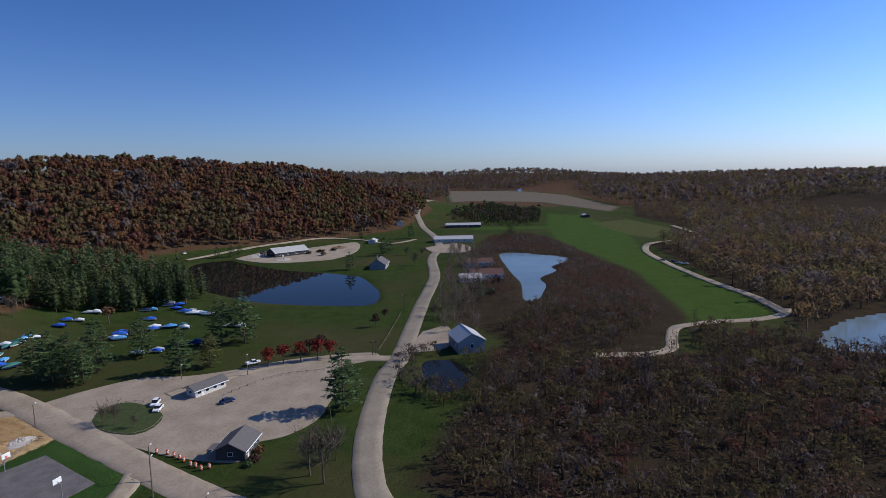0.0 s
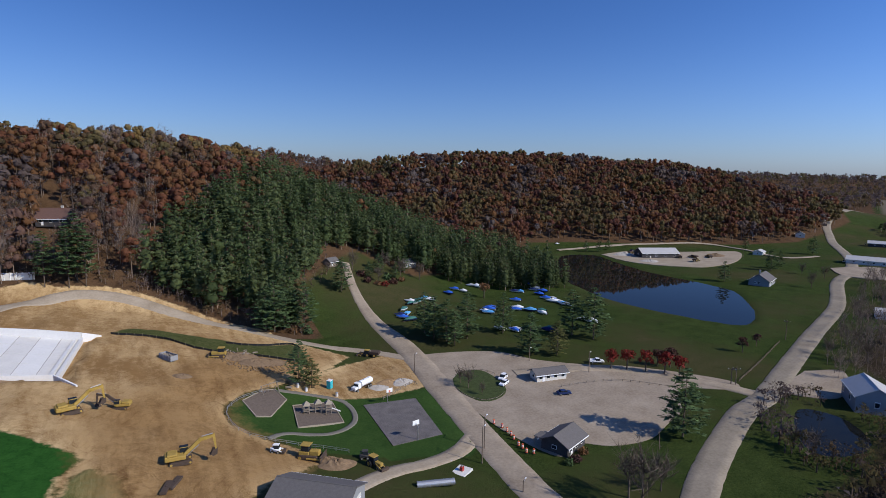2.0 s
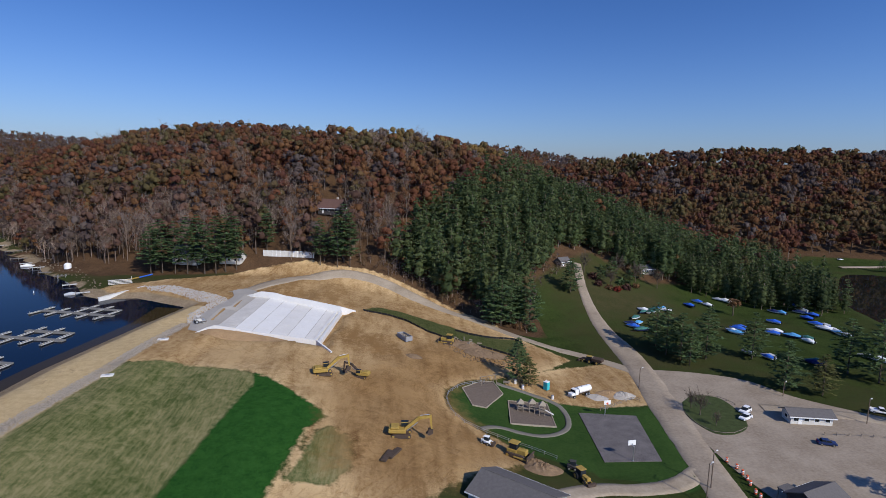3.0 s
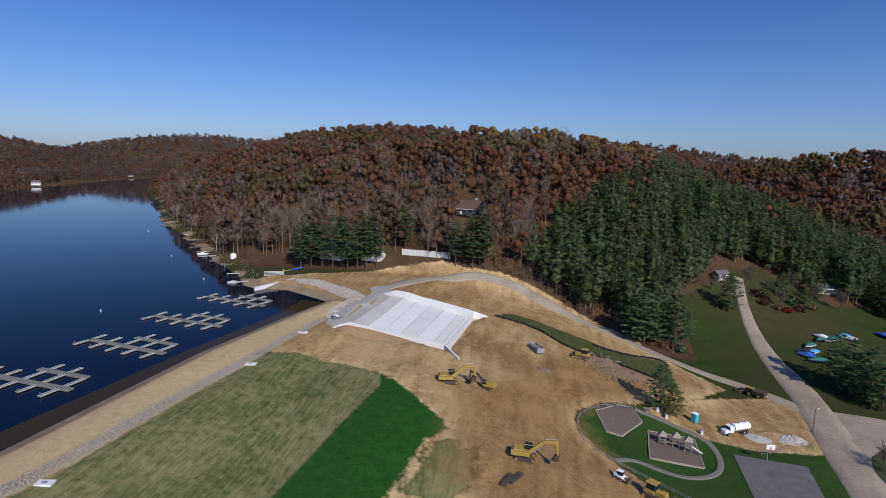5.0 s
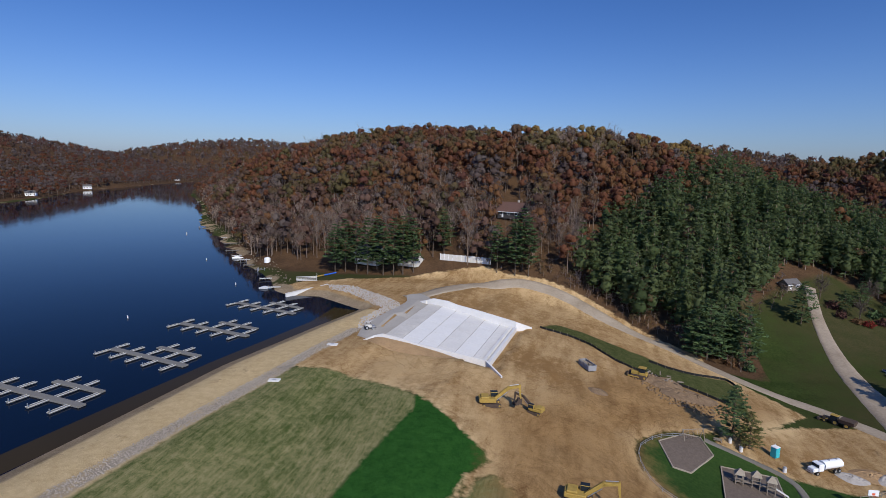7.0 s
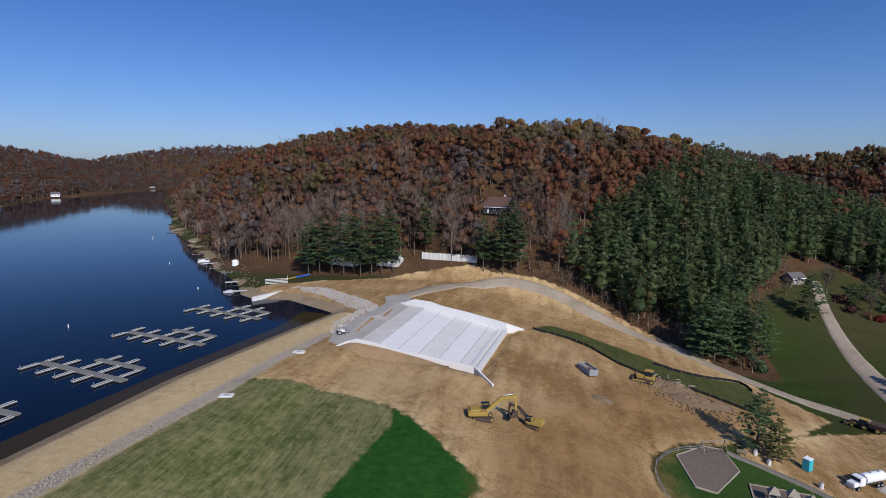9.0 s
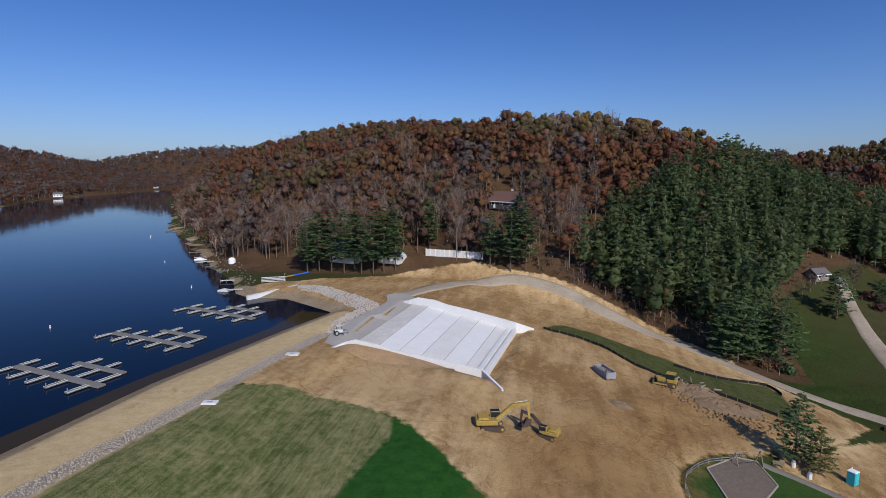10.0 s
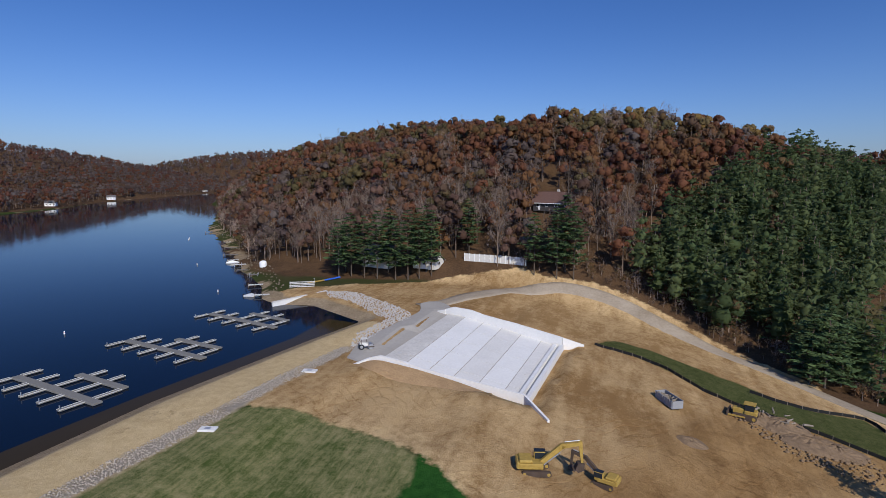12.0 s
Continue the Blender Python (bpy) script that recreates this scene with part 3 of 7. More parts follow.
def strip(name, points, width, material, label, category="road", lift=0.12, kind="structure", gap=3.0):
    """A road that lies on the ground along a line, with a low shoulder on each side."""
    line = curve_points(points, gap)
    ahead = np.gradient(line, axis=0)
    ahead /= np.linalg.norm(ahead, axis=1)[:, None]
    across = np.stack([-ahead[:, 1], ahead[:, 0]], 1)
    wide = np.broadcast_to(np.asarray(width, float), (len(line),)) if np.ndim(width) == 0 else np.interp(np.linspace(0, 1, len(line)), np.linspace(0, 1, len(width)), width)
    rng = np.random.RandomState(len(line))
    cols = []
    for f, drop in ((-0.5, -0.3), (-0.46, 0), (-0.2, 0.03), (0.2, 0.03), (0.46, 0), (0.5, -0.3)):
        jig = rng.normal(0, 0.010, len(line)) if abs(f) > 0.4 else 0
        q = line + across * ((f + jig) * wide)[:, None]
        far = 0.0006 * np.hypot(q[:, 0], q[:, 1] - 100)
        cols.append(np.column_stack([q, ground_z(q[:, 0], q[:, 1]) + lift + far + drop]))
    n, k = len(line), len(cols)
    verts = np.stack(cols, 1).reshape(-1, 3)
    faces = [(i * k + j, i * k + j + 1, (i + 1) * k + j + 1, (i + 1) * k + j) for i in range(n - 1) for j in range(k - 1)]
    return tagged(mesh_object(name, verts, faces, material, True), label, category, kind=kind)


def patch(name, ring, material, label, category, lift=0.15, cell=3.0, kind="structure"):
    """A flat piece of ground cover with an outline, laid on the terrain."""
    ring = curve_points(list(ring) + [ring[0]], 2.0)[:-1]
    bm = bmesh.new()
    face = bm.faces.new([bm.verts.new((x, y, 0)) for x, y in ring])
    x0, y0, x1, y1 = *ring.min(0), *ring.max(0)
    for axis, a, b in ((0, x0, x1), (1, y0, y1)):
        for at in np.arange(a + cell / 2, b, cell):
            co, no = Vector((at, 0, 0) if axis == 0 else (0, at, 0)), Vector((1, 0, 0) if axis == 0 else (0, 1, 0))
            bmesh.ops.bisect_plane(bm, geom=bm.verts[:] + bm.edges[:] + bm.faces[:], plane_co=co, plane_no=no)
    for v in bm.verts:
        v.co.z = gz(v.co.x, v.co.y) + lift
    out = bmesh.ops.extrude_edge_only(bm, edges=[e for e in bm.edges if e.is_boundary])["geom"]
    for v in out:
        if isinstance(v, bmesh.types.BMVert):
            v.co.z -= lift + 0.4
    me = bpy.data.meshes.new(name)
    bm.to_mesh(me), bm.free()
    me.materials.append(material)
    return tagged(new(name, me), label, category, kind=kind)


strip("road", [(80.9, 26.7), (83.4, 38.4), (86.2, 46.2), (91.6, 53.0), (100.9, 59.8), (114.7, 67.7), (133.8, 76.6), (159.2, 86.7), (178, 91), (214, 104), (270, 124), (342, 149), (420, 186), (480, 206), (560, 244), (695, 326), (800, 380), (1016, 447), (1150, 470)],
      (8, 8, 8, 8, 8.5, 9, 9, 10, 12, 16), TARMAC, "worn pale tarmac road through the valley")
strip("road", [(74, 40), (75, 62), (76, 80), (79, 100), (83, 122), (88, 148), (93, 172), (97, 198), (99, 224), (101, 248), (104, 272), (110, 300)], (9, 9, 9, 9, 10, 10, 10, 8, 6, 5, 4.5), LOT,
      "gravel road climbing from the park to the woods", lift=0.15)
strip("road", [(96, 172), (78, 195), (56, 212), (38, 230), (16, 248), (2, 258), (-10, 263), (-22, 264), (-36, 258), (-46, 246), (-54, 232), (-60, 224)], (5.5, 5, 5, 5, 5.5, 6, 6, 6, 7, 8, 7), GRAVEL,
      "gravel construction road round the spillway", lift=0.10)
strip("road", [(24, 90), (48, 101), (60, 103), (72, 107), (80, 113)], 5, GRAVEL, "short gravel track beside the playground", lift=0.10)
strip("road", [(176, 94), (172, 106), (166, 116), (157, 128), (146, 137), (132, 142), (118, 146)], 6, GRAVEL, "gravel drive into the car park", lift=0.19)
strip("road", [(206, 21), (214, 2), (224, -6), (240, -6), (258, -8), (272, -22), (284, -42), (296, -54), (312, -58)], 5, GRAVEL, "pale dirt track across the marsh", lift=0.16)
strip("road", [(300, -56), (332, -48), (400, -16), (490, 16), (540, 22), (570, 16), (610, -12), (656, -27), (690, -16), (751, 3)], 6, GRAVEL, "pale dirt track along the meadow", lift=0.25)
patch("car_park", LOT_RING, LOT, "broad gravel car park with worn tracks", "car park", 0.13)


# ---------------------------------------------------------------- trees as templates
AUTUMN = np.array([(0.130, 0.056, 0.031), (0.138, 0.070, 0.033), (0.108, 0.048, 0.034), (0.122, 0.078, 0.037), (0.094, 0.068, 0.035), (0.104, 0.066, 0.044)])
GREY = np.array([(0.108, 0.080, 0.070), (0.122, 0.096, 0.084), (0.092, 0.066, 0.058)])
GREEN = np.array([(0.054, 0.076, 0.031), (0.066, 0.092, 0.036), (0.084, 0.106, 0.044)])
GOLD = np.array([(0.19, 0.125, 0.045), (0.16, 0.120, 0.055)])
OLIVE = np.array([(0.092, 0.074, 0.034), (0.106, 0.085, 0.038), (0.098, 0.066, 0.036)])
BARK_TINT = np.array([0.150, 0.112, 0.088])


class Plant:
    """Triangles of one plant, with a tone for each vertex and whether it is bark."""

    def __init__(self):
        self.v, self.f, self.wood = [], [], []

    def tri(self, a, b, c, wood=False):
        n = len(self.v)
        self.v += [a, b, c]
        self.f.append((n, n + 1, n + 2))
        self.wood.append(wood)

    def stem(self, a, b, r0, r1, sides=5):
        a, b = np.array(a, float), np.array(b, float)
        w = (b - a) / np.linalg.norm(b - a)
        u = np.cross(w, (0.3, 0.9, 0.2))
        u /= np.linalg.norm(u)
        v, n = np.cross(w, u), len(self.v)
        for c, r in ((a, r0), (b, r1)):
            self.v += [c + r * (u * math.cos(t) + v * math.sin(t)) for t in np.arange(sides) * 2 * math.pi / sides]
        for k in range(sides):
            l = (k + 1) % sides
            self.f += [(n + k, n + l, n + sides + l), (n + k, n + sides + l, n + sides + k)]
            self.wood += [True, True]

    def done(self):
        return np.array(self.v, float), np.array(self.f), np.array(self.wood)


def clump(p, rng, c, r, sides=5):
    """A lumpy closed mass of foliage round c, uneven on every side."""
    c, n = np.array(c, float), len(p.v)
    for z, f in ((-0.55, 0.70), (0.15, 1.0), (0.72, 0.58)):
        for k in range(sides):
            a = (k + 0.5 * (z > 0)) * 2 * math.pi / sides + rng.uniform(-0.3, 0.3)
            q = r * f * rng.uniform(0.72, 1.2)
            p.v.append(c + np.array((q * math.cos(a), q * math.sin(a), r * (z + rng.uniform(-0.15, 0.15)))))
    p.v.append(c + np.array((0, 0, r * rng.uniform(0.85, 1.1))))
    top = n + 3 * sides
    for row in (0, 1):
        for k in range(sides):
            i, j = n + row * sides + k, n + row * sides + (k + 1) % sides
            p.f += [(i, j, i + sides), (j, j + sides, i + sides)]
            p.wood += [False, False]
    for k in range(sides):
        p.f.append((n + 2 * sides + k, n + 2 * sides + (k + 1) % sides, top))
        p.wood.append(False)


def broadleaf(rng, leaves, size, tall=14.0, wide=4.6, limbs=4, sides=5, filled=0, low=0.48):
    """A round-headed tree: limbs that end in lobes of foliage. filled: how many sides the masses inside the lobes have."""
    p = Plant()
    p.stem((0, 0, -0.8), (0, 0, tall * 0.62), 0.28, 0.12, sides)
    lobes = [(0, 0, tall * 0.80)]
    for k in range(limbs + 3):
        a, r = k * 2.4 + rng.uniform(-0.4, 0.4), wide * rng.uniform(0.35, 0.68)
        lobes.append((r * math.cos(a), r * math.sin(a), tall * rng.uniform(low, 0.82)))
    for x, y, z in lobes[1 : limbs + 1]:
        p.stem((0, 0, tall * rng.uniform(0.3, 0.45)), (x, y, z), 0.11, 0.04, 3)
    if filled:
        for c in lobes:
            clump(p, rng, c, wide * rng.uniform(0.33, 0.44), filled)
    for n in range(leaves):
        c = np.array(lobes[n % len(lobes)])
        w = rng.normal(size=3)
        w /= np.linalg.norm(w)
        w[2] = abs(w[2]) * 1.1 - 0.25
        at = c + w * wide * rng.uniform(0.34, 0.54)
        u = np.cross(w, rng.normal(size=3))
        u /= np.linalg.norm(u)
        v = np.cross(w, u) + 0.5 * rng.normal(size=3)
        s = size * rng.uniform(0.5, 1.2)
        p.tri(at + u * s * 0.6, at - u * s * 0.5 + v * s * 0.4, at - v * s * 0.6 + w * s * 0.2)
    return p.done()


def white_pine(rng, whorls, around, tufts, shards, tall=20.0, wide=5.6, bare=0.12, size=1.0, sides=5, deep=0.22, filled=0):
    """An old soft pine: uneven layers of branches that carry flat tufts of needles."""
    p = Plant()
    p.stem((0, 0, -0.8), (0, 0, tall * 0.96), 0.30, 0.04, sides)
    for k in range(filled):
        f = (k + 0.3) / filled
        clump(p, rng, (0, 0, tall * (bare + 0.08 + (0.86 - bare) * f)), wide * 0.60 * (1 - f) ** 0.7 + 0.35, 5)
    for k in range(whorls):
        f = (k + rng.uniform(-0.3, 0.3)) / (whorls - 1)
        z = tall * (bare + (0.97 - bare) * min(max(f, 0), 1))
        shape = np.interp(f, [0, 0.25, 0.6, 0.85, 1.0], [0.72, 1.0, 0.74, 0.42, 0.14])
        for j in range(around if f < 0.8 else around - 2):
            a = j * 2 * math.pi / around + k * 1.1 + rng.uniform(-0.45, 0.45)
            r = wide * shape * rng.uniform(0.55, 1.15)
            tip = np.array((r * math.cos(a), r * math.sin(a), z + r * rng.uniform(-0.05, 0.32)))
            root = np.array((0, 0, z))
            w = np.array((-math.sin(a), math.cos(a), 0)) * 0.07
            p.tri(root + w, root - w, tip, True)
            for t in range(tufts):
                c = root + (tip - root) * (1.0 - 0.68 * t / max(1, tufts))
                for _ in range(shards):
                    s = rng.normal(size=(3, 3)) * size * np.array((0.75, 0.75, deep)) * (0.6 + 0.5 * shape)
                    p.tri(c + s[0], c + s[1], c + s[2])
    return p.done()


def bare_tree(rng, tall=9.0, wide=2.8, limbs=9, twigs=4, thick=0.16, leaves=0, leaf=0.36):
    p = Plant()
    p.stem((0, 0, -0.6), (0.2, 0.1, tall * 0.7), thick, thick * 0.35, 4)
    for k in range(limbs):
        a, z = k * 2.4 + rng.uniform(-0.5, 0.5), tall * rng.uniform(0.2, 0.66)
        r = wide * rng.uniform(0.45, 1.0)
        tip = np.array((r * math.cos(a), r * math.sin(a), z + tall * rng.uniform(0.18, 0.42)))
        root = np.array((0.05, 0.03, z))
        w = np.array((-math.sin(a), math.cos(a), 0)) * thick * 0.35
        p.tri(root + w, root - w, tip, True)
        p.tri(root + (0, 0, thick * 0.35), root - (0, 0, thick * 0.35), tip, True)
        for t in range(twigs):
            b = root + (tip - root) * rng.uniform(0.3, 0.95)
            e = b + rng.normal(size=3) * wide * 0.26 + (0, 0, tall * 0.10)
            u = rng.normal(size=3)
            u *= thick * 0.28 / np.linalg.norm(u)
            p.tri(b + u, b - u, e, True)
    for k in range(leaves):
        a, r = rng.uniform(0, 6.28), wide * rng.uniform(0.2, 0.95)
        c, s = np.array((r * math.cos(a), r * math.sin(a), tall * rng.uniform(0.3, 0.95))), rng.normal(size=(3, 3)) * leaf
        p.tri(c + s[0], c + s[1], c + s[2])
    return p.done()


def bush(rng, clumps, wide=1.6, tall=1.8, size=0.6):
    p = Plant()
    p.stem((0, 0, -0.3), (0, 0, tall * 0.5), 0.07, 0.03, 3)
    for n in range(clumps):
        w = rng.normal(size=3)
        w /= np.linalg.norm(w)
        at = np.array((w[0] * wide, w[1] * wide, tall * 0.5 + w[2] * tall * 0.5)) * rng.uniform(0.6, 1.0)
        s = rng.normal(size=(3, 3)) * size * 0.6
        p.tri(at + s[0], at + s[1], at + s[2])
    return p.done()


def plant_mesh(name, templates, places, tints, seed, scale=(0.75, 1.25), bark=1.0):
    """Many plants in one mesh. places: x, y; tints: a colour for each."""
    rng = np.random.RandomState(seed)
    pick = rng.randint(len(templates), size=len(places))
    vs, fs, ms, cs, at = [], [], [], [], 0
    z = ground_z(places[:, 0], places[:, 1])
    for k, (v, f, wood) in enumerate(templates):
        mine = np.where(pick == k)[0]
        if not len(mine):
            continue
        turn, s = rng.uniform(0, 6.28, len(mine)), rng.uniform(*scale, len(mine))
        h = s * rng.uniform(0.88, 1.15, len(mine))
        c, d = np.cos(turn) * s, np.sin(turn) * s
        x = v[None, :, 0] * c[:, None] - v[None, :, 1] * d[:, None] + places[mine, 0][:, None]
        y = v[None, :, 0] * d[:, None] + v[None, :, 1] * c[:, None] + places[mine, 1][:, None]
        w = v[None, :, 2] * h[:, None] + z[mine][:, None]
        vs.append(np.stack([x, y, w], -1).reshape(-1, 3))
        fs.append((f[None] + (np.arange(len(mine)) * len(v))[:, None, None]).reshape(-1, 3) + at)
        at += len(mine) * len(v)
        ms.append(np.tile(wood, len(mine)))
        barky = np.zeros(len(v), bool)
        barky[f[wood].ravel()] = True
        col = np.repeat(tints[mine][:, None], len(v), 1)
        col[:, barky] = BARK_TINT * bark * rng.uniform(0.8, 1.9, (len(mine), 1, 1))
        cs.append(col.reshape(-1, 3))
    me = bulk_mesh(name, np.concatenate(vs), np.concatenate(fs))
    me.materials.append(LEAVES), me.materials.append(BARK)
    me.polygons.foreach_set("use_smooth", np.ones(len(me.polygons), bool))
    me.polygons.foreach_set("material_index", np.concatenate(ms).astype(np.int32))
    tint = np.concatenate([np.concatenate(cs), np.ones((at, 1))], 1)
    me.attributes.new("tint", "FLOAT_COLOR", "POINT").data.foreach_set("color", tint.astype(np.float32).ravel())
    return me


CLEARINGS = [(-29.0, 312.6), (661.6, 336.0)]


def scatter(ring, gap, seed, keep=None, spread=0.46):
    """Places inside a ring, about that far apart, as x, y rows."""
    ring, rng = np.array(ring, float), np.random.RandomState(seed)
    x0, y0, x1, y1 = *ring.min(0), *ring.max(0)
    x, y = np.meshgrid(np.arange(x0, x1, gap), np.arange(y0, y1, gap))
    p = np.stack([x.ravel(), y.ravel()], 1) + rng.uniform(-spread, spread, (x.size, 2)) * gap
    p = p[outside(p[:, 0], p[:, 1], ring) < 0]
    p = p[outside(p[:, 0], p[:, 1], LAKE) > 4]
    for x, y in CLEARINGS:
        to = np.array((p[:, 0] - x, p[:, 1] - y))
        along = np.clip(-to[1], -4, 18)
        p = p[np.hypot(to[0], to[1] + along) > 9]
    return p if keep is None else p[keep(p[:, 0], p[:, 1])]


def mixed(p, palettes, seed, size=70.0):
    """A colour for each place, in drifts of like kinds. palettes: (colours, share)."""
    rng = np.random.RandomState(seed)
    drift = waves(p[:, 0], p[:, 1], size, seed) * 0.5 + 0.5 + rng.normal(0, 0.17, len(p))
    rank = drift.argsort().argsort() / max(1, len(p))
    out, low = np.zeros((len(p), 3)), 0.0
    for colours, share in palettes:
        here = (rank >= low) & (rank <= low + share + 1e-6)
        out[here] = colours[rng.randint(len(colours), size=here.sum())]
        low += share
    return out * rng.uniform(0.90, 1.10, (len(p), 1))


def woodland(name, templates, p, tints, seed, label, scale=(0.75, 1.25), bark=1.0):
    return tagged(new(name, plant_mesh(name, templates, p, tints, seed, scale, bark)), label, "woodland", kind="stuff")


R = np.random.RandomState(11)
OAKS = [broadleaf(R, 90, 1.25, 19.0, 4.9, 1, 3, 4, 0.36) for _ in range(5)]
FAR_OAKS = [broadleaf(R, 40, 2.0, 18.0, 6.2, 0, 3, 3, 0.30) for _ in range(5)]
RIM_OAKS = [broadleaf(R, 26, 4.6, 18, 8.5, 0, 3, 0, 0.25) for _ in range(4)]
PINES = [white_pine(R, 11, 6, 2, 2, 21, 4.2, 0.12, 1.0, 3, 0.42, 4) for _ in range(5)]
BARES = [bare_tree(R, 19, 4.6, 16, 12, 0.20, 34, 0.42) for _ in range(4)]
BRUSH = [bare_tree(R, 5.0, 2.6, 8, 5, 0.08, 26, 0.30) for _ in range(3)] + [broadleaf(R, 44, 0.75, 5.5, 2.3, 1, 3, 0, 0.3) for _ in range(3)]
THICKET = [broadleaf(R, 46, 1.5, 10, 4.4, 1, 3, 0, 0.35) for _ in range(3)] + [bare_tree(R, 10, 3.6, 8, 4, 0.16, 22, 0.6) for _ in range(2)]

# ---------------------------------------------------------------- woods
PINE_WOOD = [(4, 268), (24, 252), (42, 240), (61, 227), (66, 238), (74, 270), (96, 300), (124, 322), (150, 296), (176, 304), (200, 324), (243, 272), (262, 306), (262, 350),
             (220, 400), (190, 470), (160, 510), (120, 480), (92, 410), (66, 372), (50, 346), (31, 320), (14, 296)]
WEST_WOOD = [(-38, 272), (-16, 278), (2, 268), (14, 296), (31, 320), (50, 346), (66, 372), (92, 410), (120, 480), (160, 520), (180, 600), (120, 800), (-200, 900), (-560, 900), (-640, 860), (-500, 692), (-400, 578),
             (-315, 458), (-263, 405), (-190, 318), (-160, 284), (-130, 276), (-104, 284), (-74, 280)]
EAST_WOOD = [(262, 360), (310, 405), (345, 432), (386, 416), (430, 396), (490, 371), (556, 345), (628, 332), (733, 350), (826, 372), (896, 420), (990, 520), (1150, 800), (600, 980), (200, 900), (180, 560), (230, 420)]
NORTH_WOOD = [(180, 600), (230, 900), (1100, 900), (1300, 1500), (0, 1800), (-600, 1500), (-560, 920), (-200, 920), (120, 800)]
FAR_SHORE = [(-672, 545), (-710, 640), (-810, 790), (-925, 1100), (-1010, 1420), (-900, 1700), (-1900, 1700), (-1900, 300), (-900, 100), (-580, 180)]
top_gold = lambda p: (np.hypot((p[:, 0] - 30) / 110, (p[:, 1] - 450) / 60) < 1) & (np.random.RandomState(3).rand(len(p)) < 0.55)

p = scatter(WEST_WOOD, 6.8, 21, None, 0.8)
p = p[p[:, 1] < 575 - 0.35 * np.minimum(p[:, 0], 0) - 0.4 * np.maximum(p[:, 0], 0)]
tints = mixed(p, [(OLIVE, 0.13), (AUTUMN[3:], 0.22), (AUTUMN[:2] * 1.12, 0.30), (AUTUMN[:3], 0.25), (GREY, 0.10)], 22, 85.0)
low = ground_z(p[:, 0], p[:, 1]) < 38 + 6 * waves(p[:, 0], p[:, 1], 50, 4)
dull = low & (np.random.RandomState(6).rand(len(p)) < 0.5)
tints[dull] = np.array((0.108, 0.064, 0.048)) * np.random.RandomState(7).uniform(0.7, 1.4, (dull.sum(), 1))
gold = top_gold(p)
tints[gold] = GOLD[np.arange(gold.sum()) % 2]
low = ground_z(p[:, 0], p[:, 1]) < 34 + 6 * waves(p[:, 0], p[:, 1], 50, 4)
thin = np.random.RandomState(5).rand(len(p)) < np.where(low, 0.42, 0.14)
woodland("woodland", OAKS, p[~thin], tints[~thin], 23, "rust and brown autumn oak wood on the hillside", (0.78, 1.2))
woodland("woodland", BARES, p[thin], tints[thin], 24, "bare grey trees on the lower hillside by the lake")
shore = scatter([(-70, 300), (-130, 305), (-190, 322), (-263, 410), (-315, 462), (-400, 585), (-385, 590), (-240, 420), (-150, 330), (-80, 315)], 6.5, 26)
woodland("woodland", OAKS, shore, mixed(shore, [(AUTUMN[:3], 0.5), (GREY, 0.3), (OLIVE, 0.2)], 27), 28, "red and brown trees along the lake shore", (0.4, 0.7))
p = scatter(PINE_WOOD, 6.6, 31, None, 0.6)
woodland("pine_wood", PINES, p, mixed(p, [(GREEN, 1.0)], 32), 33, "dense dark green pine plantation on the slope", (0.75, 1.2))
p = scatter(PINE_WOOD, 26, 34)
p = np.vstack([p, scatter([(31, 320), (66, 372), (92, 410), (120, 480), (160, 510), (190, 470), (130, 400), (70, 345)], 13, 37)])
woodland("woodland", OAKS, p, mixed(p, [(AUTUMN, 0.6), (OLIVE, 0.4)], 35), 36, "scattered brown broadleaf trees among the pines", (0.8, 1.1))
p = scatter(EAST_WOOD, 8.8, 41, None, 0.9)
p = p[p[:, 1] < 690]
woodland("woodland", FAR_OAKS, p, mixed(p, [(OLIVE, 0.28), (AUTUMN[1:4], 0.30), (AUTUMN[:3], 0.30), (GREY, 0.12)], 42, 110.0), 43, "orange and brown autumn wood on the hill behind the pond", (0.8, 1.25))
p = scatter(NORTH_WOOD + [(-330, 760), (0, 640)], 23, 51)
woodland("woodland", RIM_OAKS, p, mixed(p, [(AUTUMN, 0.6), (GREY, 0.4)], 52), 53, "distant brown autumn woods over the northern hills", (0.8, 1.3))
shore_far = lambda x, y: outside(x, y, LAKE)
# distance haze is put into the far shore tints: more grey and mauve
p = scatter(FAR_SHORE, 12.5, 61, lambda x, y: (shore_far(x, y) < 260) & (y > 420))
woodland("woodland", FAR_OAKS, p, mixed(p, [(AUTUMN[[0, 2, 5]], 0.45), (GREY, 0.55)], 62), 63, "brown autumn woods on the far lake shore", (0.7, 1.15))
p = scatter(FAR_SHORE, 24, 64, lambda x, y: (shore_far(x, y) >= 250) & (y > 300))
woodland("woodland", RIM_OAKS, p, mixed(p, [(AUTUMN[[0, 2, 5]], 0.45), (GREY, 0.55)], 62), 63, "brown autumn woods over the far lake hills", (0.8, 1.3))
p = scatter([(-160, 284), (-190, 306), (-263, 397), (-315, 450), (-400, 570), (-495, 690), (-480, 704), (-380, 594), (-250, 424), (-180, 330), (-150, 304)], 6.5, 68)
half = np.arange(len(p)) % 2 == 0
woodland("woodland", OAKS, p[half], mixed(p[half], [(AUTUMN[:3], 0.5), (GREY, 0.3), (OLIVE, 0.2)], 69), 70, "red and brown trees leaning over the lake bank", (0.45, 0.8))
woodland("woodland", BARES, p[~half], mixed(p[~half], [(GREY, 1.0)], 58), 59, "pale bare trees along the lake bank", (0.5, 0.9), 1.5)

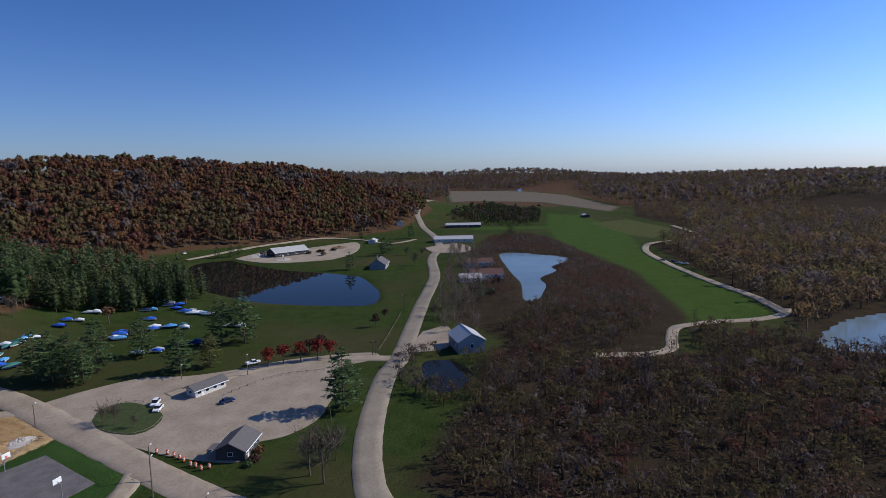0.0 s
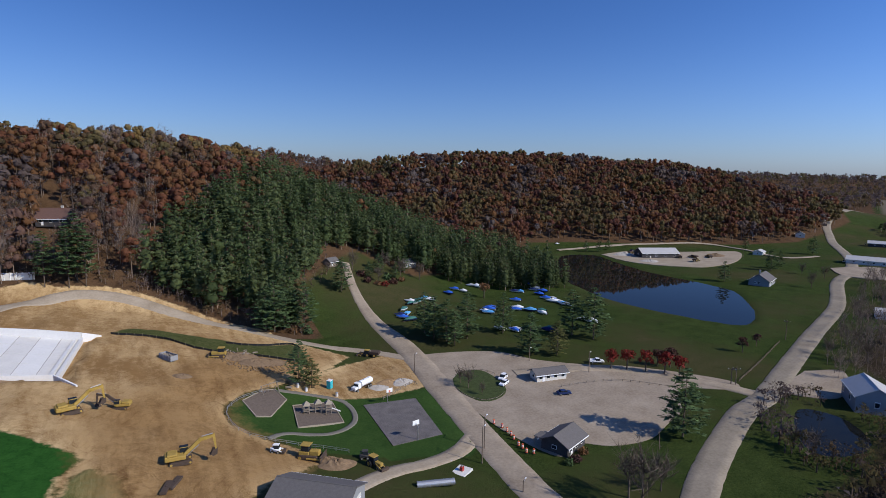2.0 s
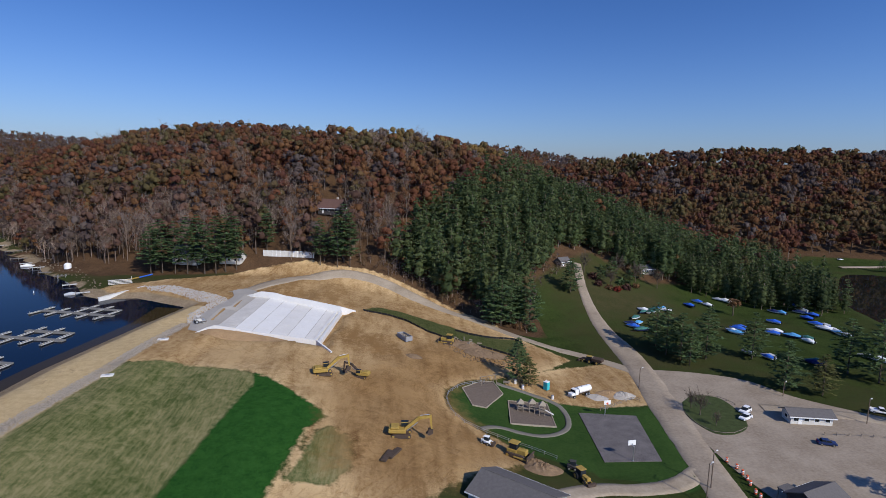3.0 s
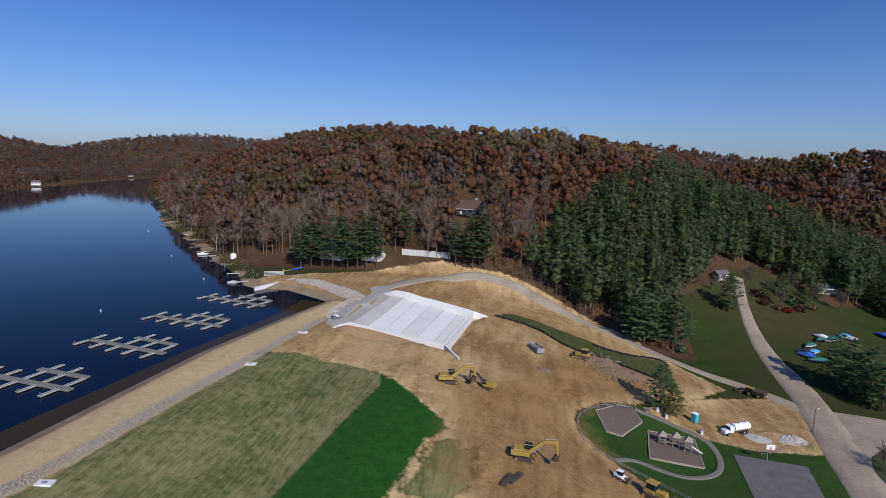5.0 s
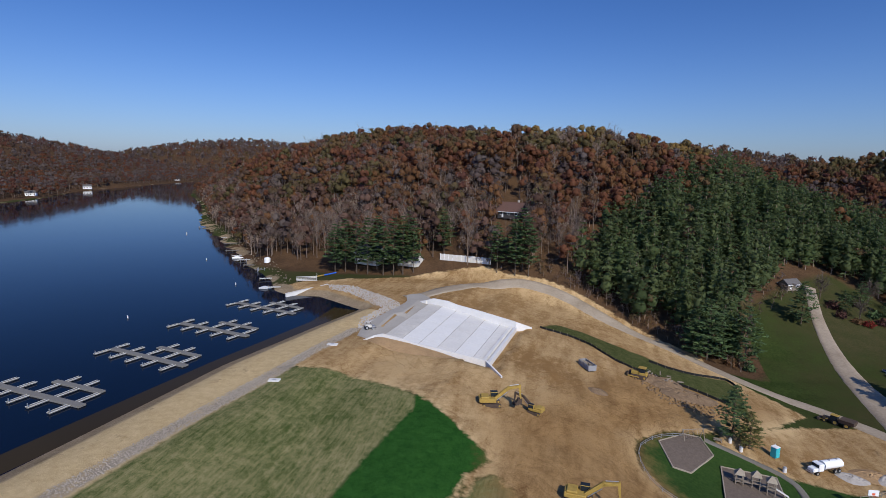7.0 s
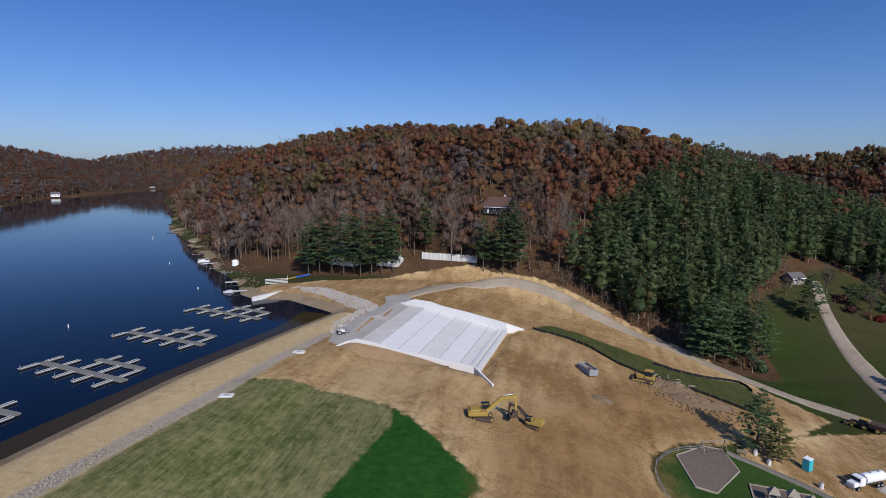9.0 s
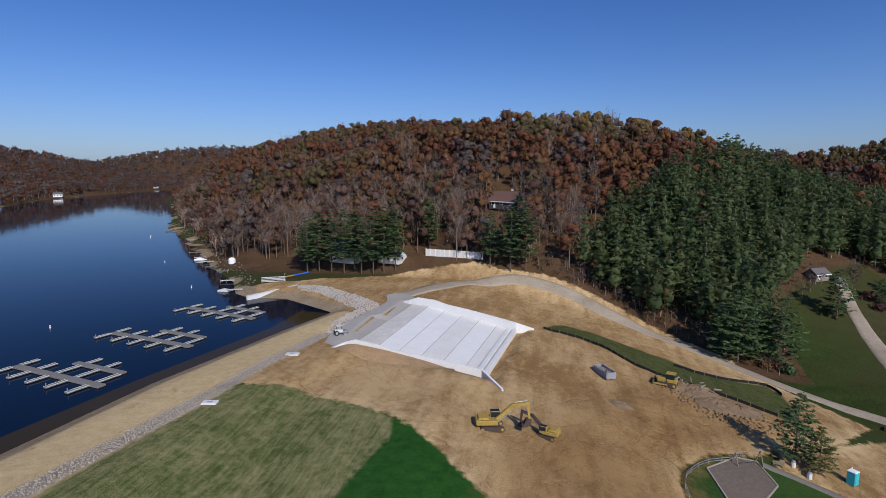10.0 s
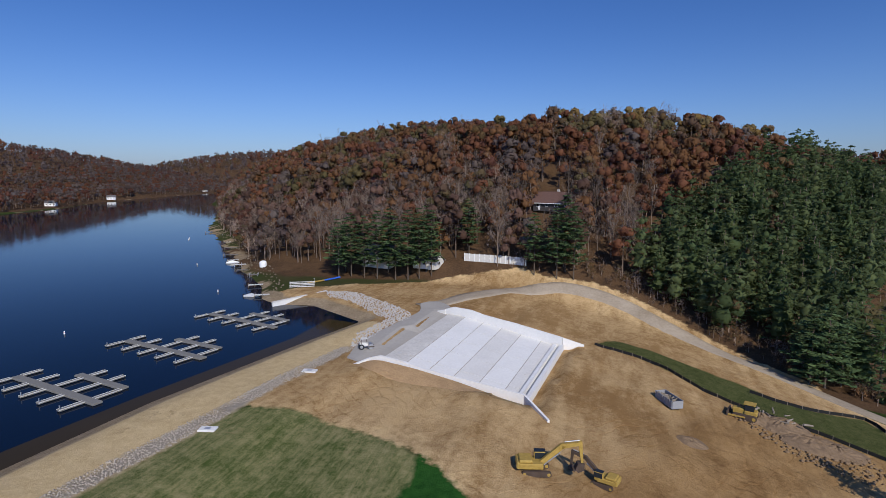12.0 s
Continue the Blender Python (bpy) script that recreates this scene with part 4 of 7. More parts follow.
p = scatter([(-2400, 1650), (-1950, 1720), (-900, 1720), (-400, 1800), (-500, 2500), (-2300, 2600)], 30, 65)
woodland("woodland", RIM_OAKS, p, mixed(p, [(AUTUMN, 0.45), (GREY, 0.55)], 66), 67, "brown woods on the far hill beyond the lake", (1.0, 1.7))

# woods and brush of the marsh
LOW_OPEN = (MEADOW, WHITE_POND, EAST_POND, SMALL_POND, BROWN_FIELD, HILL_FIELD, PALE, GRAZE)
clear = lambda x, y: np.minimum.reduce([outside(x, y, r) for r in LOW_OPEN]) > 5
patchy = lambda x, y: clear(x, y) & (waves(x, y, 38, 15) > -0.75)
NEAR_BRUSH = [(104, 42), (127, 46), (150, 48), (184, 56), (206, 50), (236, 70), (280, 60), (280, 0), (220, 12), (196, 26), (214, -14), (262, -14), (258, -56), (240, -110), (130, -120), (90, -60), (92, 10)]
REEDS = [(280, 60), (290, 100), (360, 125), (450, 165), (560, 185), (635, 178), (590, 126), (400, 24), (284, 4)]
MID_WOOD = [(262, -62), (300, -58), (330, -52), (420, -18), (560, 10), (640, -30), (760, -6), (900, 50), (1200, 80), (1300, -300), (1100, -700), (500, -600), (250, -350), (230, -110)]
p = scatter(NEAR_BRUSH, 3.3, 71, patchy)
woodland("brush", BRUSH, p, mixed(p, [(OLIVE, 0.45), (GREY, 0.2), (AUTUMN[[2, 4, 5]], 0.35)], 72, 40.0) * 0.85, 73, "dense bare grey-brown brush in the marsh", (0.6, 1.3), 0.38)
p = scatter(NEAR_BRUSH, 9, 74, clear)
woodland("woodland", BARES + THICKET, p, mixed(p, [(OLIVE, 0.5), (GREY, 0.5)], 75), 76, "bare trees standing in the marsh", (0.3, 0.6), 0.5)
p = scatter(REEDS, 3.8, 77, clear)
woodland("brush", BRUSH, p, mixed(p, [(AUTUMN[[2, 5]], 0.5), (GREY, 0.5)], 78), 79, "reddish brown reeds and brush round the pale pond", (0.3, 0.9), 0.5)
p = scatter(MID_WOOD, 8.0, 81, lambda x, y: clear(x, y) & (x < 620))
p = np.vstack([p, scatter(MID_WOOD, 14.0, 80, lambda x, y: clear(x, y) & (x >= 620))])
woodland("woodland", THICKET, p, mixed(p, [(OLIVE, 0.45), (GREY, 0.25), (AUTUMN[3:], 0.3)], 82, 120.0) * 1.15, 83, "olive and grey woods on the valley floor", (0.8, 1.5), 0.4)
RIM_EAST = [(1150, 120), (1400, 180), (1750, 280), (2300, 390), (3200, 900), (3600, -200), (3000, -1600), (1200, -1500), (900, -750), (1250, -350)]
RIM_NORTH = [(1000, 560), (1260, 590), (1900, 670), (2350, 460), (3200, 900), (2500, 2000), (1300, 1500), (1150, 850)]
for ring, seed in ((RIM_EAST, 84), (RIM_NORTH, 88)):
    p = scatter(ring, 32, seed, clear)
    woodland("woodland", RIM_OAKS, p, mixed(p, [(GREY, 0.5), (OLIVE, 0.3), (AUTUMN[4:], 0.2)], seed + 1), seed + 2, "distant grey-brown woods on the valley ridges", (1.1, 1.8))
TREE_LINE = [(720, 168), (860, 196), (985, 228), (1060, 350), (930, 345), (820, 332), (730, 262)]
p = scatter(TREE_LINE, 9, 91)
woodland("woodland", FAR_OAKS, p, mixed(p, [(GREEN * 0.6, 0.5), (GREY * 0.6, 0.3), (OLIVE * 0.6, 0.2)], 92), 93, "dark trees between the road and the meadow", (0.45, 0.75))
ROADSIDE = [(216, 92), (250, 108), (300, 126), (372, 152), (470, 190), (470, 166), (380, 130), (300, 100), (240, 78), (215, 72)]
p = scatter(ROADSIDE, 6.5, 94, clear)
woodland("woodland", BARES, p, mixed(p, [(GREY, 0.6), (OLIVE, 0.4)], 95), 96, "bare trees round the houses by the road", (0.35, 0.7))
p = scatter([(138, 56), (148, 74), (164, 86), (184, 92), (194, 84), (200, 60), (184, 56), (150, 48)], 3.2, 97, lambda x, y: (outside(x, y, SMALL_POND) > 1.5) & (np.hypot(x - 198.7, y - 71) > 13))
woodland("brush", BRUSH, p, mixed(p, [(OLIVE, 0.5), (GREY, 0.5)], 98) * 0.8, 99, "brown brush round the small dark pond", (0.5, 1.1), 0.5)

# ---------------------------------------------------------------- the spillway
spillway = thing("spillway", pose(0, 0, 0), "new white concrete spillway with side walls in bare earth", "spillway")


def chute_corner(f, g):
    """A place on the chute: f from crest to toe, g from the south to the north wall."""
    a, b, c, d = (np.array(p, float) for p in CHUTE)
    return (a * (1 - f) + b * f) * (1 - g) + (d * (1 - f) + c * f) * g


def wall_between(a, b, low_a, high_a, low_b, high_b, thick=0.5, steps=1, bm=None):
    """An upright wall from a to b whose foot and top run straight."""
    bm = bm or bmesh.new()
    a, b = np.array(a, float), np.array(b, float)
    n = np.array((b[1] - a[1], a[0] - b[0]))
    n = n / np.linalg.norm(n) * thick / 2
    ends = [[bm.verts.new((*(p + s * n), z)) for s, z in ((-1, lo), (1, lo), (1, hi), (-1, hi))] for p, lo, hi in ((a, low_a, high_a), (b, low_b, high_b))]
    for k in range(4):
        bm.faces.new((ends[0][k], ends[0][(k + 1) % 4], ends[1][(k + 1) % 4], ends[1][k]))
    bm.faces.new(ends[0]), bm.faces.new(ends[1])
    return bm


bands, lanes = 6, 5
APRON_SLAB = plain("stained concrete", (0.54, 0.51, 0.46), 0.88, 0, 0.18, 0.2, 0.06)
bed = bmesh.new()
for i in range(bands):
    for j in range(lanes):
        bm = bmesh.new()
        f0, f1, g0, g1 = i / bands + 0.003, (i + 1) / bands - 0.003, j / lanes + 0.0015, (j + 1) / lanes - 0.0015
        ring = [chute_corner(f, g) for f, g in ((f0, g0), (f1, g0), (f1, g1), (f0, g1))]
        lo = [bm.verts.new((*p, float(chute_z(*p)) - 0.5)) for p in ring]
        hi = [bm.verts.new((*p, float(chute_z(*p)))) for p in ring]
        for k in range(4):
            bm.faces.new((lo[k], lo[(k + 1) % 4], hi[(k + 1) % 4], hi[k]))
        bm.faces.new(hi)
        bed.faces.new([bed.verts.new((*chute_corner(f, g), float(chute_z(*chute_corner(f, g))) - 0.05)) for f, g in ((i / bands, j / lanes), ((i + 1) / bands, j / lanes), ((i + 1) / bands, (j + 1) / lanes), (i / bands, (j + 1) / lanes))])
        part("panel", bm, (APRON_SLAB, NEW_CONCRETE, NEW_CONCRETE, CONCRETE, NEW_CONCRETE, CONCRETE)[i], spillway)
part("joint_bed", bed, APRON, spillway, "grey joints between the slabs")


def side_wall(g, out):
    """One side wall: high at the crest, stepping down to the toe."""
    stations = [(-0.03, 1.3), (0.05, 2.3), (0.22, 2.5), (0.34, 2.2), (0.62, 2.6), (1.0, 2.7)]
    for (f0, h0), (f1, h1) in zip(stations, stations[1:]):
        a, b = chute_corner(f0, g), chute_corner(f1, g)
        za, zb = float(chute_z(*a)), float(chute_z(*b))
        part("side_wall", wall_between(a, b, za - 1.5, za + h0, zb - 1.5, zb + h1), NEW_CONCRETE, spillway)
    end = chute_corner(1.0, g)
    tip = end + np.array(out)
    z0, z1 = float(chute_z(*end)), gz(*tip)
    part("wing_wall", wall_between(end, tip, z0 - 1.5, z0 + 2.7, z1 - 1.5, z1 + 0.5, 0.45), NEW_CONCRETE, spillway)


side_wall(-0.005, (5.5, -7.5)), side_wall(1.005, (5.5, 2.0))
for f, h in ((0.945, 0.9), (1.0, 1.1)):
    a, b = chute_corner(f, 0.01), chute_corner(f, 0.99)
    z = float(chute_z(*a))
    part("end_sill", wall_between(a, b, z - 0.8, z + h, z - 0.8, z + h, 0.9), NEW_CONCRETE, spillway)
for k in range(2):
    part("head_wall", wall_between(chute_corner(-0.03, k), chute_corner(-0.03, k) + np.array((-2.8, (-3.5, 1.0)[k])), 15, 19.0, 15, 18.2), NEW_CONCRETE, spillway)

# earth banked against the walls
for g, out, name in ((-0.01, -1, "south"), (1.01, 1, "north")):
    inner, outer = [], []
    for f in np.linspace(-0.05, 1.0, 18):
        p = chute_corner(f, g)
        q = p + np.array((0.12, 0.99)) * out * (6.5 - 2.0 * f)
        top = float(chute_z(*p)) + np.interp(f, [-0.05, 0.05, 0.3, 0.6, 1.0], [0.5, 1.4, 1.8, 1.7, 0.7])
        inner.append((*(p + np.array((0.02, 0.16)) * out), top)), outer.append((*q, gz(*q) - 0.3))
    mids = [tuple(np.array(a) * 0.5 + np.array(b) * 0.5 + np.array((0, 0, 0.35))) for a, b in zip(inner, outer)]
    v, n = inner + mids + outer, len(inner)
    faces = [(r * n + k, r * n + k + 1, (r + 1) * n + k + 1, (r + 1) * n + k) for r in range(2) for k in range(n - 1)]
    tagged(mesh_object("embankment", v, faces, EARTH, True), "bare earth banked against the spillway wall", "embankment", kind="structure")

patch("apron", [(-60, 172), (-53, 170.5), (-51, 190), (-49.7, 219), (-51, 226), (-57, 232), (-61, 228), (-58, 216), (-60, 200), (-62, 184)], APRON, "grey gravel apron above the spillway", "apron", 0.25, 3.0)


# ---------------------------------------------------------------- loose stone
def stones(name, places, size, material, label, seed):
    """Many angular stones in one mesh."""
    rng = np.random.RandomState(seed)
    base = np.array([(1, 0, 0), (-1, 0, 0), (0, 1, 0), (0, -1, 0), (0, 0, 1), (0, 0, -1)], float)
    tri = np.array([(0, 2, 4), (2, 1, 4), (1, 3, 4), (3, 0, 4), (2, 0, 5), (1, 2, 5), (3, 1, 5), (0, 3, 5)])
    n = len(places)
    v = base[None] * rng.uniform(0.55, 1.2, (n, 6, 1)) * (size * rng.uniform(0.5, 1.25, (n, 1, 1))) + rng.normal(0, 0.12 * size, (n, 6, 3))
    a = rng.uniform(0, 6.28, n)
    x, y = v[..., 0] * np.cos(a)[:, None] - v[..., 1] * np.sin(a)[:, None], v[..., 0] * np.sin(a)[:, None] + v[..., 1] * np.cos(a)[:, None]
    z = v[..., 2] * 0.75 + (ground_z(places[:, 0], places[:, 1]) + size * 0.3)[:, None]
    v = np.stack([x + places[:, :1], y + places[:, 1:2], z], -1).reshape(-1, 3)
    f = (tri[None] + (np.arange(n) * 6)[:, None, None]).reshape(-1, 3)
    me = bulk_mesh(name, v, f)
    me.materials.append(material)
    return tagged(new(name, me), label, "stones", kind="stuff")


p = np.vstack([scatter([(-99, 236), (-96, 230), (-84, 224), (-72, 214), (-64, 206), (-57, 207), (-60, 214), (-70, 224), (-86, 236)], 0.72, 101), scatter([(-64, 206), (-66, 190), (-63, 180), (-60, 181), (-61, 196), (-58, 207)], 0.72, 102)])
stones("riprap", p, 0.42, STONE, "pale angular riprap stones at the spillway inlet", 103)
p = np.vstack([scatter([(-65.5, 145), (-61.5, 180), (-65, 180), (-70, 140)], 0.5, 104), scatter([(-96, -60), (-85.5, 0), (-73, 78), (-66, 140), (-70.2, 140), (-76.8, 78), (-89.5, 0), (-100, -60)], 0.5, 105)])
stones("riprap", p, 0.24, CRUSHED, "strip of grey crushed stone along the dam crest", 106)
p = scatter([(-113, 221), (-126, 234), (-149, 261), (-182, 296), (-263, 388), (-315, 441), (-400, 562), (-410, 575), (-310, 452), (-258, 396), (-176, 304), (-143, 270), (-118, 240)], 2.6, 107)
stones("riprap", p, 0.55, plain("brown shore stone", (0.20, 0.155, 0.11), 0.9, 0, 0.3, 0.8, 0.4), "brown stones along the lake shore", 108)
for x, y, w in ((-63.5, 161.4, 1.5), (-65.9, 133.0, 1.4), (-71.5, 74.6, 1.4), (-82.5, 20.0, 1.4)):
    t = thing("drain_slab", on_ground(x, y, 12, 0.1), "pale concrete drain slab in the crest stone", "slab", "drain slabs")
    part("slab", box(-w, w, -w * 0.6, w * 0.6, -0.3, 0.16, 0.05), NEW_CONCRETE, t)
    part("cover", box(-w * 0.35, w * 0.35, -w * 0.25, w * 0.25, 0.16, 0.2, 0.01), STEEL, t, "steel cover plate")


# ---------------------------------------------------------------- docks
def dock():
    t = thing("floating_dock", pose(0, 0, 0), "grey floating dock with finger piers on the lake", "dock", "floating docks")
    for name, x0, x1, y0, y1 in (("walkway", -15, 15, -0.95, 0.95), ("walkway", -4.5, 12, 6.3, 8.0)):
        part(name, box(x0, x1, y0, y1, -0.05, 0.35, 0.04), PLANK, t)
        for k in range(int((x1 - x0) / 3)):
            part("float", box(x0 + 0.6 + 3 * k, x0 + 2.2 + 3 * k, y0 + 0.2, y1 - 0.2, -0.5, -0.05, 0.05), RUBBER, t)
    for x, y0, y1 in ((-14.6, -5.5, 5.0), (-8.0, -5.5, 5.0), (-1.5, -5.5, 11.5), (5.0, -5.5, 11.5), (12.0, -5.5, 6.3)):
        for lo, hi in ((y0, -0.95), (0.95, min(y1, 6.3)), (8.0, y1)):
            if hi > lo:
                f = part("finger_pier", box(x - 0.45, x + 0.45, lo, hi, 0.0, 0.34, 0.04), PLANK, t)
                part("edge_rail", box(x - 0.52, x - 0.40, lo, hi, 0.25, 0.40), PALE_SIDING, f, "pale edge strip")
                part("edge_rail", box(x + 0.40, x + 0.52, lo, hi, 0.25, 0.40), PALE_SIDING, f, "pale edge strip")
        part("pile", rod((x, y0 + 0.3, -3), (x, y0 + 0.3, 1.1), 0.11), STEEL, t)
    return t


first = dock()
first.matrix_basis = pose(-109.5, 170.3, LAKE_Z + 0.1, 0, 0, -12.3)
for x, y, turn in ((-108.3, 199.8, -16.3), (-110.4, 142.3, -12), (-115.5, 113.6, -8)):
    copy_thing(first, pose(x, y, LAKE_Z + 0.1, 0, 0, turn))
for x, y in ((-146.0, 174.2), (-275.9, 373.2), (-195.2, 284.9), (-281.8, 380.8), (-142.9, 233.5)):
    t = thing("buoy", pose(x, y, LAKE_Z), "white marker buoy floating on the lake", "buoy", "buoys")
    bm = rod((0, 0, -0.4), (0, 0, 0.9), 0.22, 0.16, 10)
    part("body", bm, WHITE, t)
    part("band", rod((0, 0, 0.5), (0, 0, 0.58), 0.215, 0.205, 10), ORANGE, t, "orange band")


# ---------------------------------------------------------------- buildings
def building(name, m, long, wide, walls, rise, wall_mat, roof_mat, label, windows=2, over=0.5, doors=1, big_door=False, chimney=False, end_windows=1):
    """A gabled building: x along the ridge."""
    t = thing(name, m, label, "building")
    x, y = long / 2, wide / 2
    part("wall", prism([(-y, -0.6), (y, -0.6), (y, walls), (0, walls + rise), (-y, walls)], -x, x), wall_mat, t)
    slope = rise / y
    for s in (-1, 1):
        e = y + over
        bm = prism([(0, walls + rise + 0.04), (s * e, walls - slope * over + 0.04), (s * e, walls - slope * over + 0.24), (0, walls + rise + 0.26)], -x - over, x + over)
        roof = part("roof", bm, roof_mat, t)
        part("fascia", box(-x - over, x + over, min(s * e, s * (e + 0.06)), max(s * e, s * (e + 0.06)), walls - slope * over - 0.05, walls - slope * over + 0.24), WHITE, roof)
    part("ridge_cap", box(-x - over, x + over, -0.16, 0.16, walls + rise + 0.2, walls + rise + 0.32, 0.04), roof_mat, t)
    for s in (-1, 1):
        for k in range(windows):
            c = -x + long * (k + 0.5) / windows + (long * 0.12 if s > 0 else 0)
            w = part("window", box(c - 0.75, c + 0.75, min(s * y, s * (y + 0.08)), max(s * y, s * (y + 0.08)), walls * 0.38, walls * 0.8), WHITE, t, "white window frame")
            part("pane", box(c - 0.62, c + 0.62, min(s * y, s * (y + 0.11)), max(s * y, s * (y + 0.11)), walls * 0.42, walls * 0.76), DARK, w, "dark window glass")
        for k in range(end_windows):
            w = part("window", box(min(s * x, s * (x + 0.08)), max(s * x, s * (x + 0.08)), -0.7 + k * 2, 0.7 + k * 2, walls * 0.42, walls * 0.8), WHITE, t, "white window frame")
            part("pane", box(min(s * x, s * (x + 0.11)), max(s * x, s * (x + 0.11)), -0.58 + k * 2, 0.58 + k * 2, walls * 0.46, walls * 0.76), DARK, w, "dark window glass")
    for k in range(doors):
        c = -x * 0.55 + k * 3
        d = part("door", box(c - 0.5, c + 0.5, -y - 0.09, -y, 0, 2.05), WHITE, t, "white panel door")
        part("handle", box(c + 0.32, c + 0.4, -y - 0.16, -y - 0.09, 0.95, 1.05), STEEL, d)
    if big_door:
        d = part("garage_door", box(x, x + 0.1, -y * 0.55, y * 0.55, 0, walls * 0.85), PALE_SIDING, t)
        for k in range(3):
            part("door_rib", box(x + 0.1, x + 0.14, -y * 0.53, y * 0.53, walls * 0.2 * (k + 1), walls * 0.2 * (k + 1) + 0.08), WHITE, d)
    if chimney:
        c = part("chimney", box(x * 0.4 - 0.5, x * 0.4 + 0.5, y * 0.3, y * 0.3 + 0.9, walls, walls + rise + 1.3, 0.04), STONE, t, "stone chimney")
        part("flue", rod((x * 0.4, y * 0.3 + 0.45, walls + rise + 1.3), (x * 0.4, y * 0.3 + 0.45, walls + rise + 1.7), 0.2), RUST, c)
    return t


hut = building("park_office", on_ground(96.3, 96.0, 20), 9.5, 7.5, 2.8, 1.9, DARK_SIDING, SHINGLE, "low dark park office with a grey shingle roof", 3, 0.7)
part("porch_roof", box(-4.6, -1.0, 3.0, 6.2, 2.55, 2.75, 0.03), SHINGLE, hut)
for x in (-4.3, -1.3):
    part("post", box(x - 0.08, x + 0.08, 5.9, 6.06, 0, 2.55), WOOD, hut)
building("ticket_booth", on_ground(125.3, 136.6, -10), 11.5, 5.0, 2.7, 1.1, PALE_SIDING, SHINGLE, "long pale booth with a low grey roof on gravel", 4, 0.8)
building("storage_shed", on_ground(29.6, 92.6, -42), 16, 11, 3.0, 2.2, SIDING, SHINGLE, "grey shed with a broad shingle roof", 2, 0.5, 1, True)
building("barn", on_ground(198.7, 71.0, 38), 15, 11, 5.0, 3.0, SIDING, METAL_ROOF, "tall grey barn with a pale metal roof", 2, 0.4, 1, True)
building("cottage", on_ground(366.4, 206.4, 20), 19, 12, 3.6, 4.0, SIDING, SHINGLE, "blue-grey cottage by the pond with a gabled roof", 4, 0.6, 1, False, True, 2)
building("pole_barn", on_ground(403.7, 323.4, -25), 33, 17, 4.2, 3.6, DARK_SIDING, METAL_ROOF, "dark pole barn with a white metal roof", 4, 0.5, 1, True)
building("market_hall", on_ground(534.9, 212.5, 112), 40, 14, 3.6, 2.6, PALE_SIDING, METAL_ROOF, "long hall with a white metal roof", 6, 0.6)
building("shelter_hall", on_ground(688.9, 260.8, 112), 46, 13, 3.4, 2.2, DARK_SIDING, METAL_ROOF, "long dark shelter with a pale metal roof", 6, 0.6)
building("hill_house", on_ground(-29.0, 312.6, -20), 13, 9, 3.6, 4.0, DARK_SIDING, BROWN_ROOF, "house among trees with a brown gable roof", 3, 0.9, 1, False, True, 2)
building("lake_house", on_ground(-94.8, 276.1, -15), 13, 9, 5.2, 3.2, PALE_SIDING, SHINGLE, "pale two-storey house among pines by the lake", 3, 0.6, 1, False, True, 2)
building("lake_house", on_ground(-73.5, 273.3, -12), 10, 7, 2.8, 2.2, PALE_SIDING, SHINGLE, "low pale house among pines", 3, 0.6)
building("cabin", on_ground(99.7, 294.8, 30), 7, 5, 2.4, 1.8, WOOD, SHINGLE, "small cabin with a grey roof at the wood edge", 2)
building("cabin", on_ground(153.6, 307.9, 10), 9, 7, 2.6, 2.0, WOOD, SHINGLE, "weathered cabin under the trees", 3)
building("house", on_ground(347.6, 113.2, 118), 22, 12, 3.4, 3.0, PALE_SIDING, BROWN_ROOF, "brown-roofed house among bare trees", 4)
building("house", on_ground(335.3, 120.1, 118), 14, 9, 3.0, 2.0, WHITE, METAL_ROOF, "small white house by the road", 3)
building("house", on_ground(396.8, 135.5, 118), 20, 11, 3.2, 2.6, PALE_SIDING, BROWN_ROOF, "brown-roofed house behind the marsh", 4)
building("shed", on_ground(506.2, 293.5, 20), 12, 8, 2.8, 1.6, PALE_SIDING, METAL_ROOF, "small pale shed by the pines", 2)
building("house", on_ground(661.6, 341.5, 30), 13, 9, 3.2, 2.6, PALE_SIDING, SHINGLE, "pale house under the wooded hill", 3)
building("field_shelter", on_ground(880.7, 131.0, 20), 22, 9, 3.2, 1.6, DARK_SIDING, METAL_ROOF, "open shelter with a white roof in the meadow", 3)
for x, y, s in ((1973.8, 540.2, 1.6), (2271.8, 111.4, 1.3), (-1004.7, 1282.0, 1.0), (-821.9, 824.5, 1.0), (-727.3, 639.1, 1.0)):
    building("far_house", on_ground(x, y, 40), 13 * s, 9 * s, 4.0 * s, 3 * s, WHITE, SHINGLE, "distant pale house among autumn trees", 3)

# the pale wall behind the houses
a, b = np.array((-59.6, 277.7)), np.array((-34.2, 275.4))
t = thing("panel_fence", pose(0, 0, 0), "long pale blue-grey panel fence at the wood edge", "fence")
for k in range(12):
    p, q = a + (b - a) * (k / 12 + 0.004), a + (b - a) * ((k + 1) / 12 - 0.004)
    part("panel", wall_between(p, q, gz(*p) - 0.5, gz(*p) + 3.0, gz(*q) - 0.5, gz(*q) + 3.0, 0.12), PALE_SIDING, t)
    part("post", box(p[0] - 0.12, p[0] + 0.12, p[1] - 0.12, p[1] + 0.12, gz(*p) - 0.5, gz(*p) + 3.2), WHITE, t)


# ---------------------------------------------------------------- vehicles and machines
def wheel(t, x, y, r, w, rim=STEEL):
    o = part("wheel", rod((x, y - w / 2, r), (x, y + w / 2, r), r, r, 14), RUBBER, t)
    part("rim", rod((x, y - w / 2 - 0.01, r), (x, y + w / 2 + 0.01, r), r * 0.58, r * 0.58, 10), rim, o)


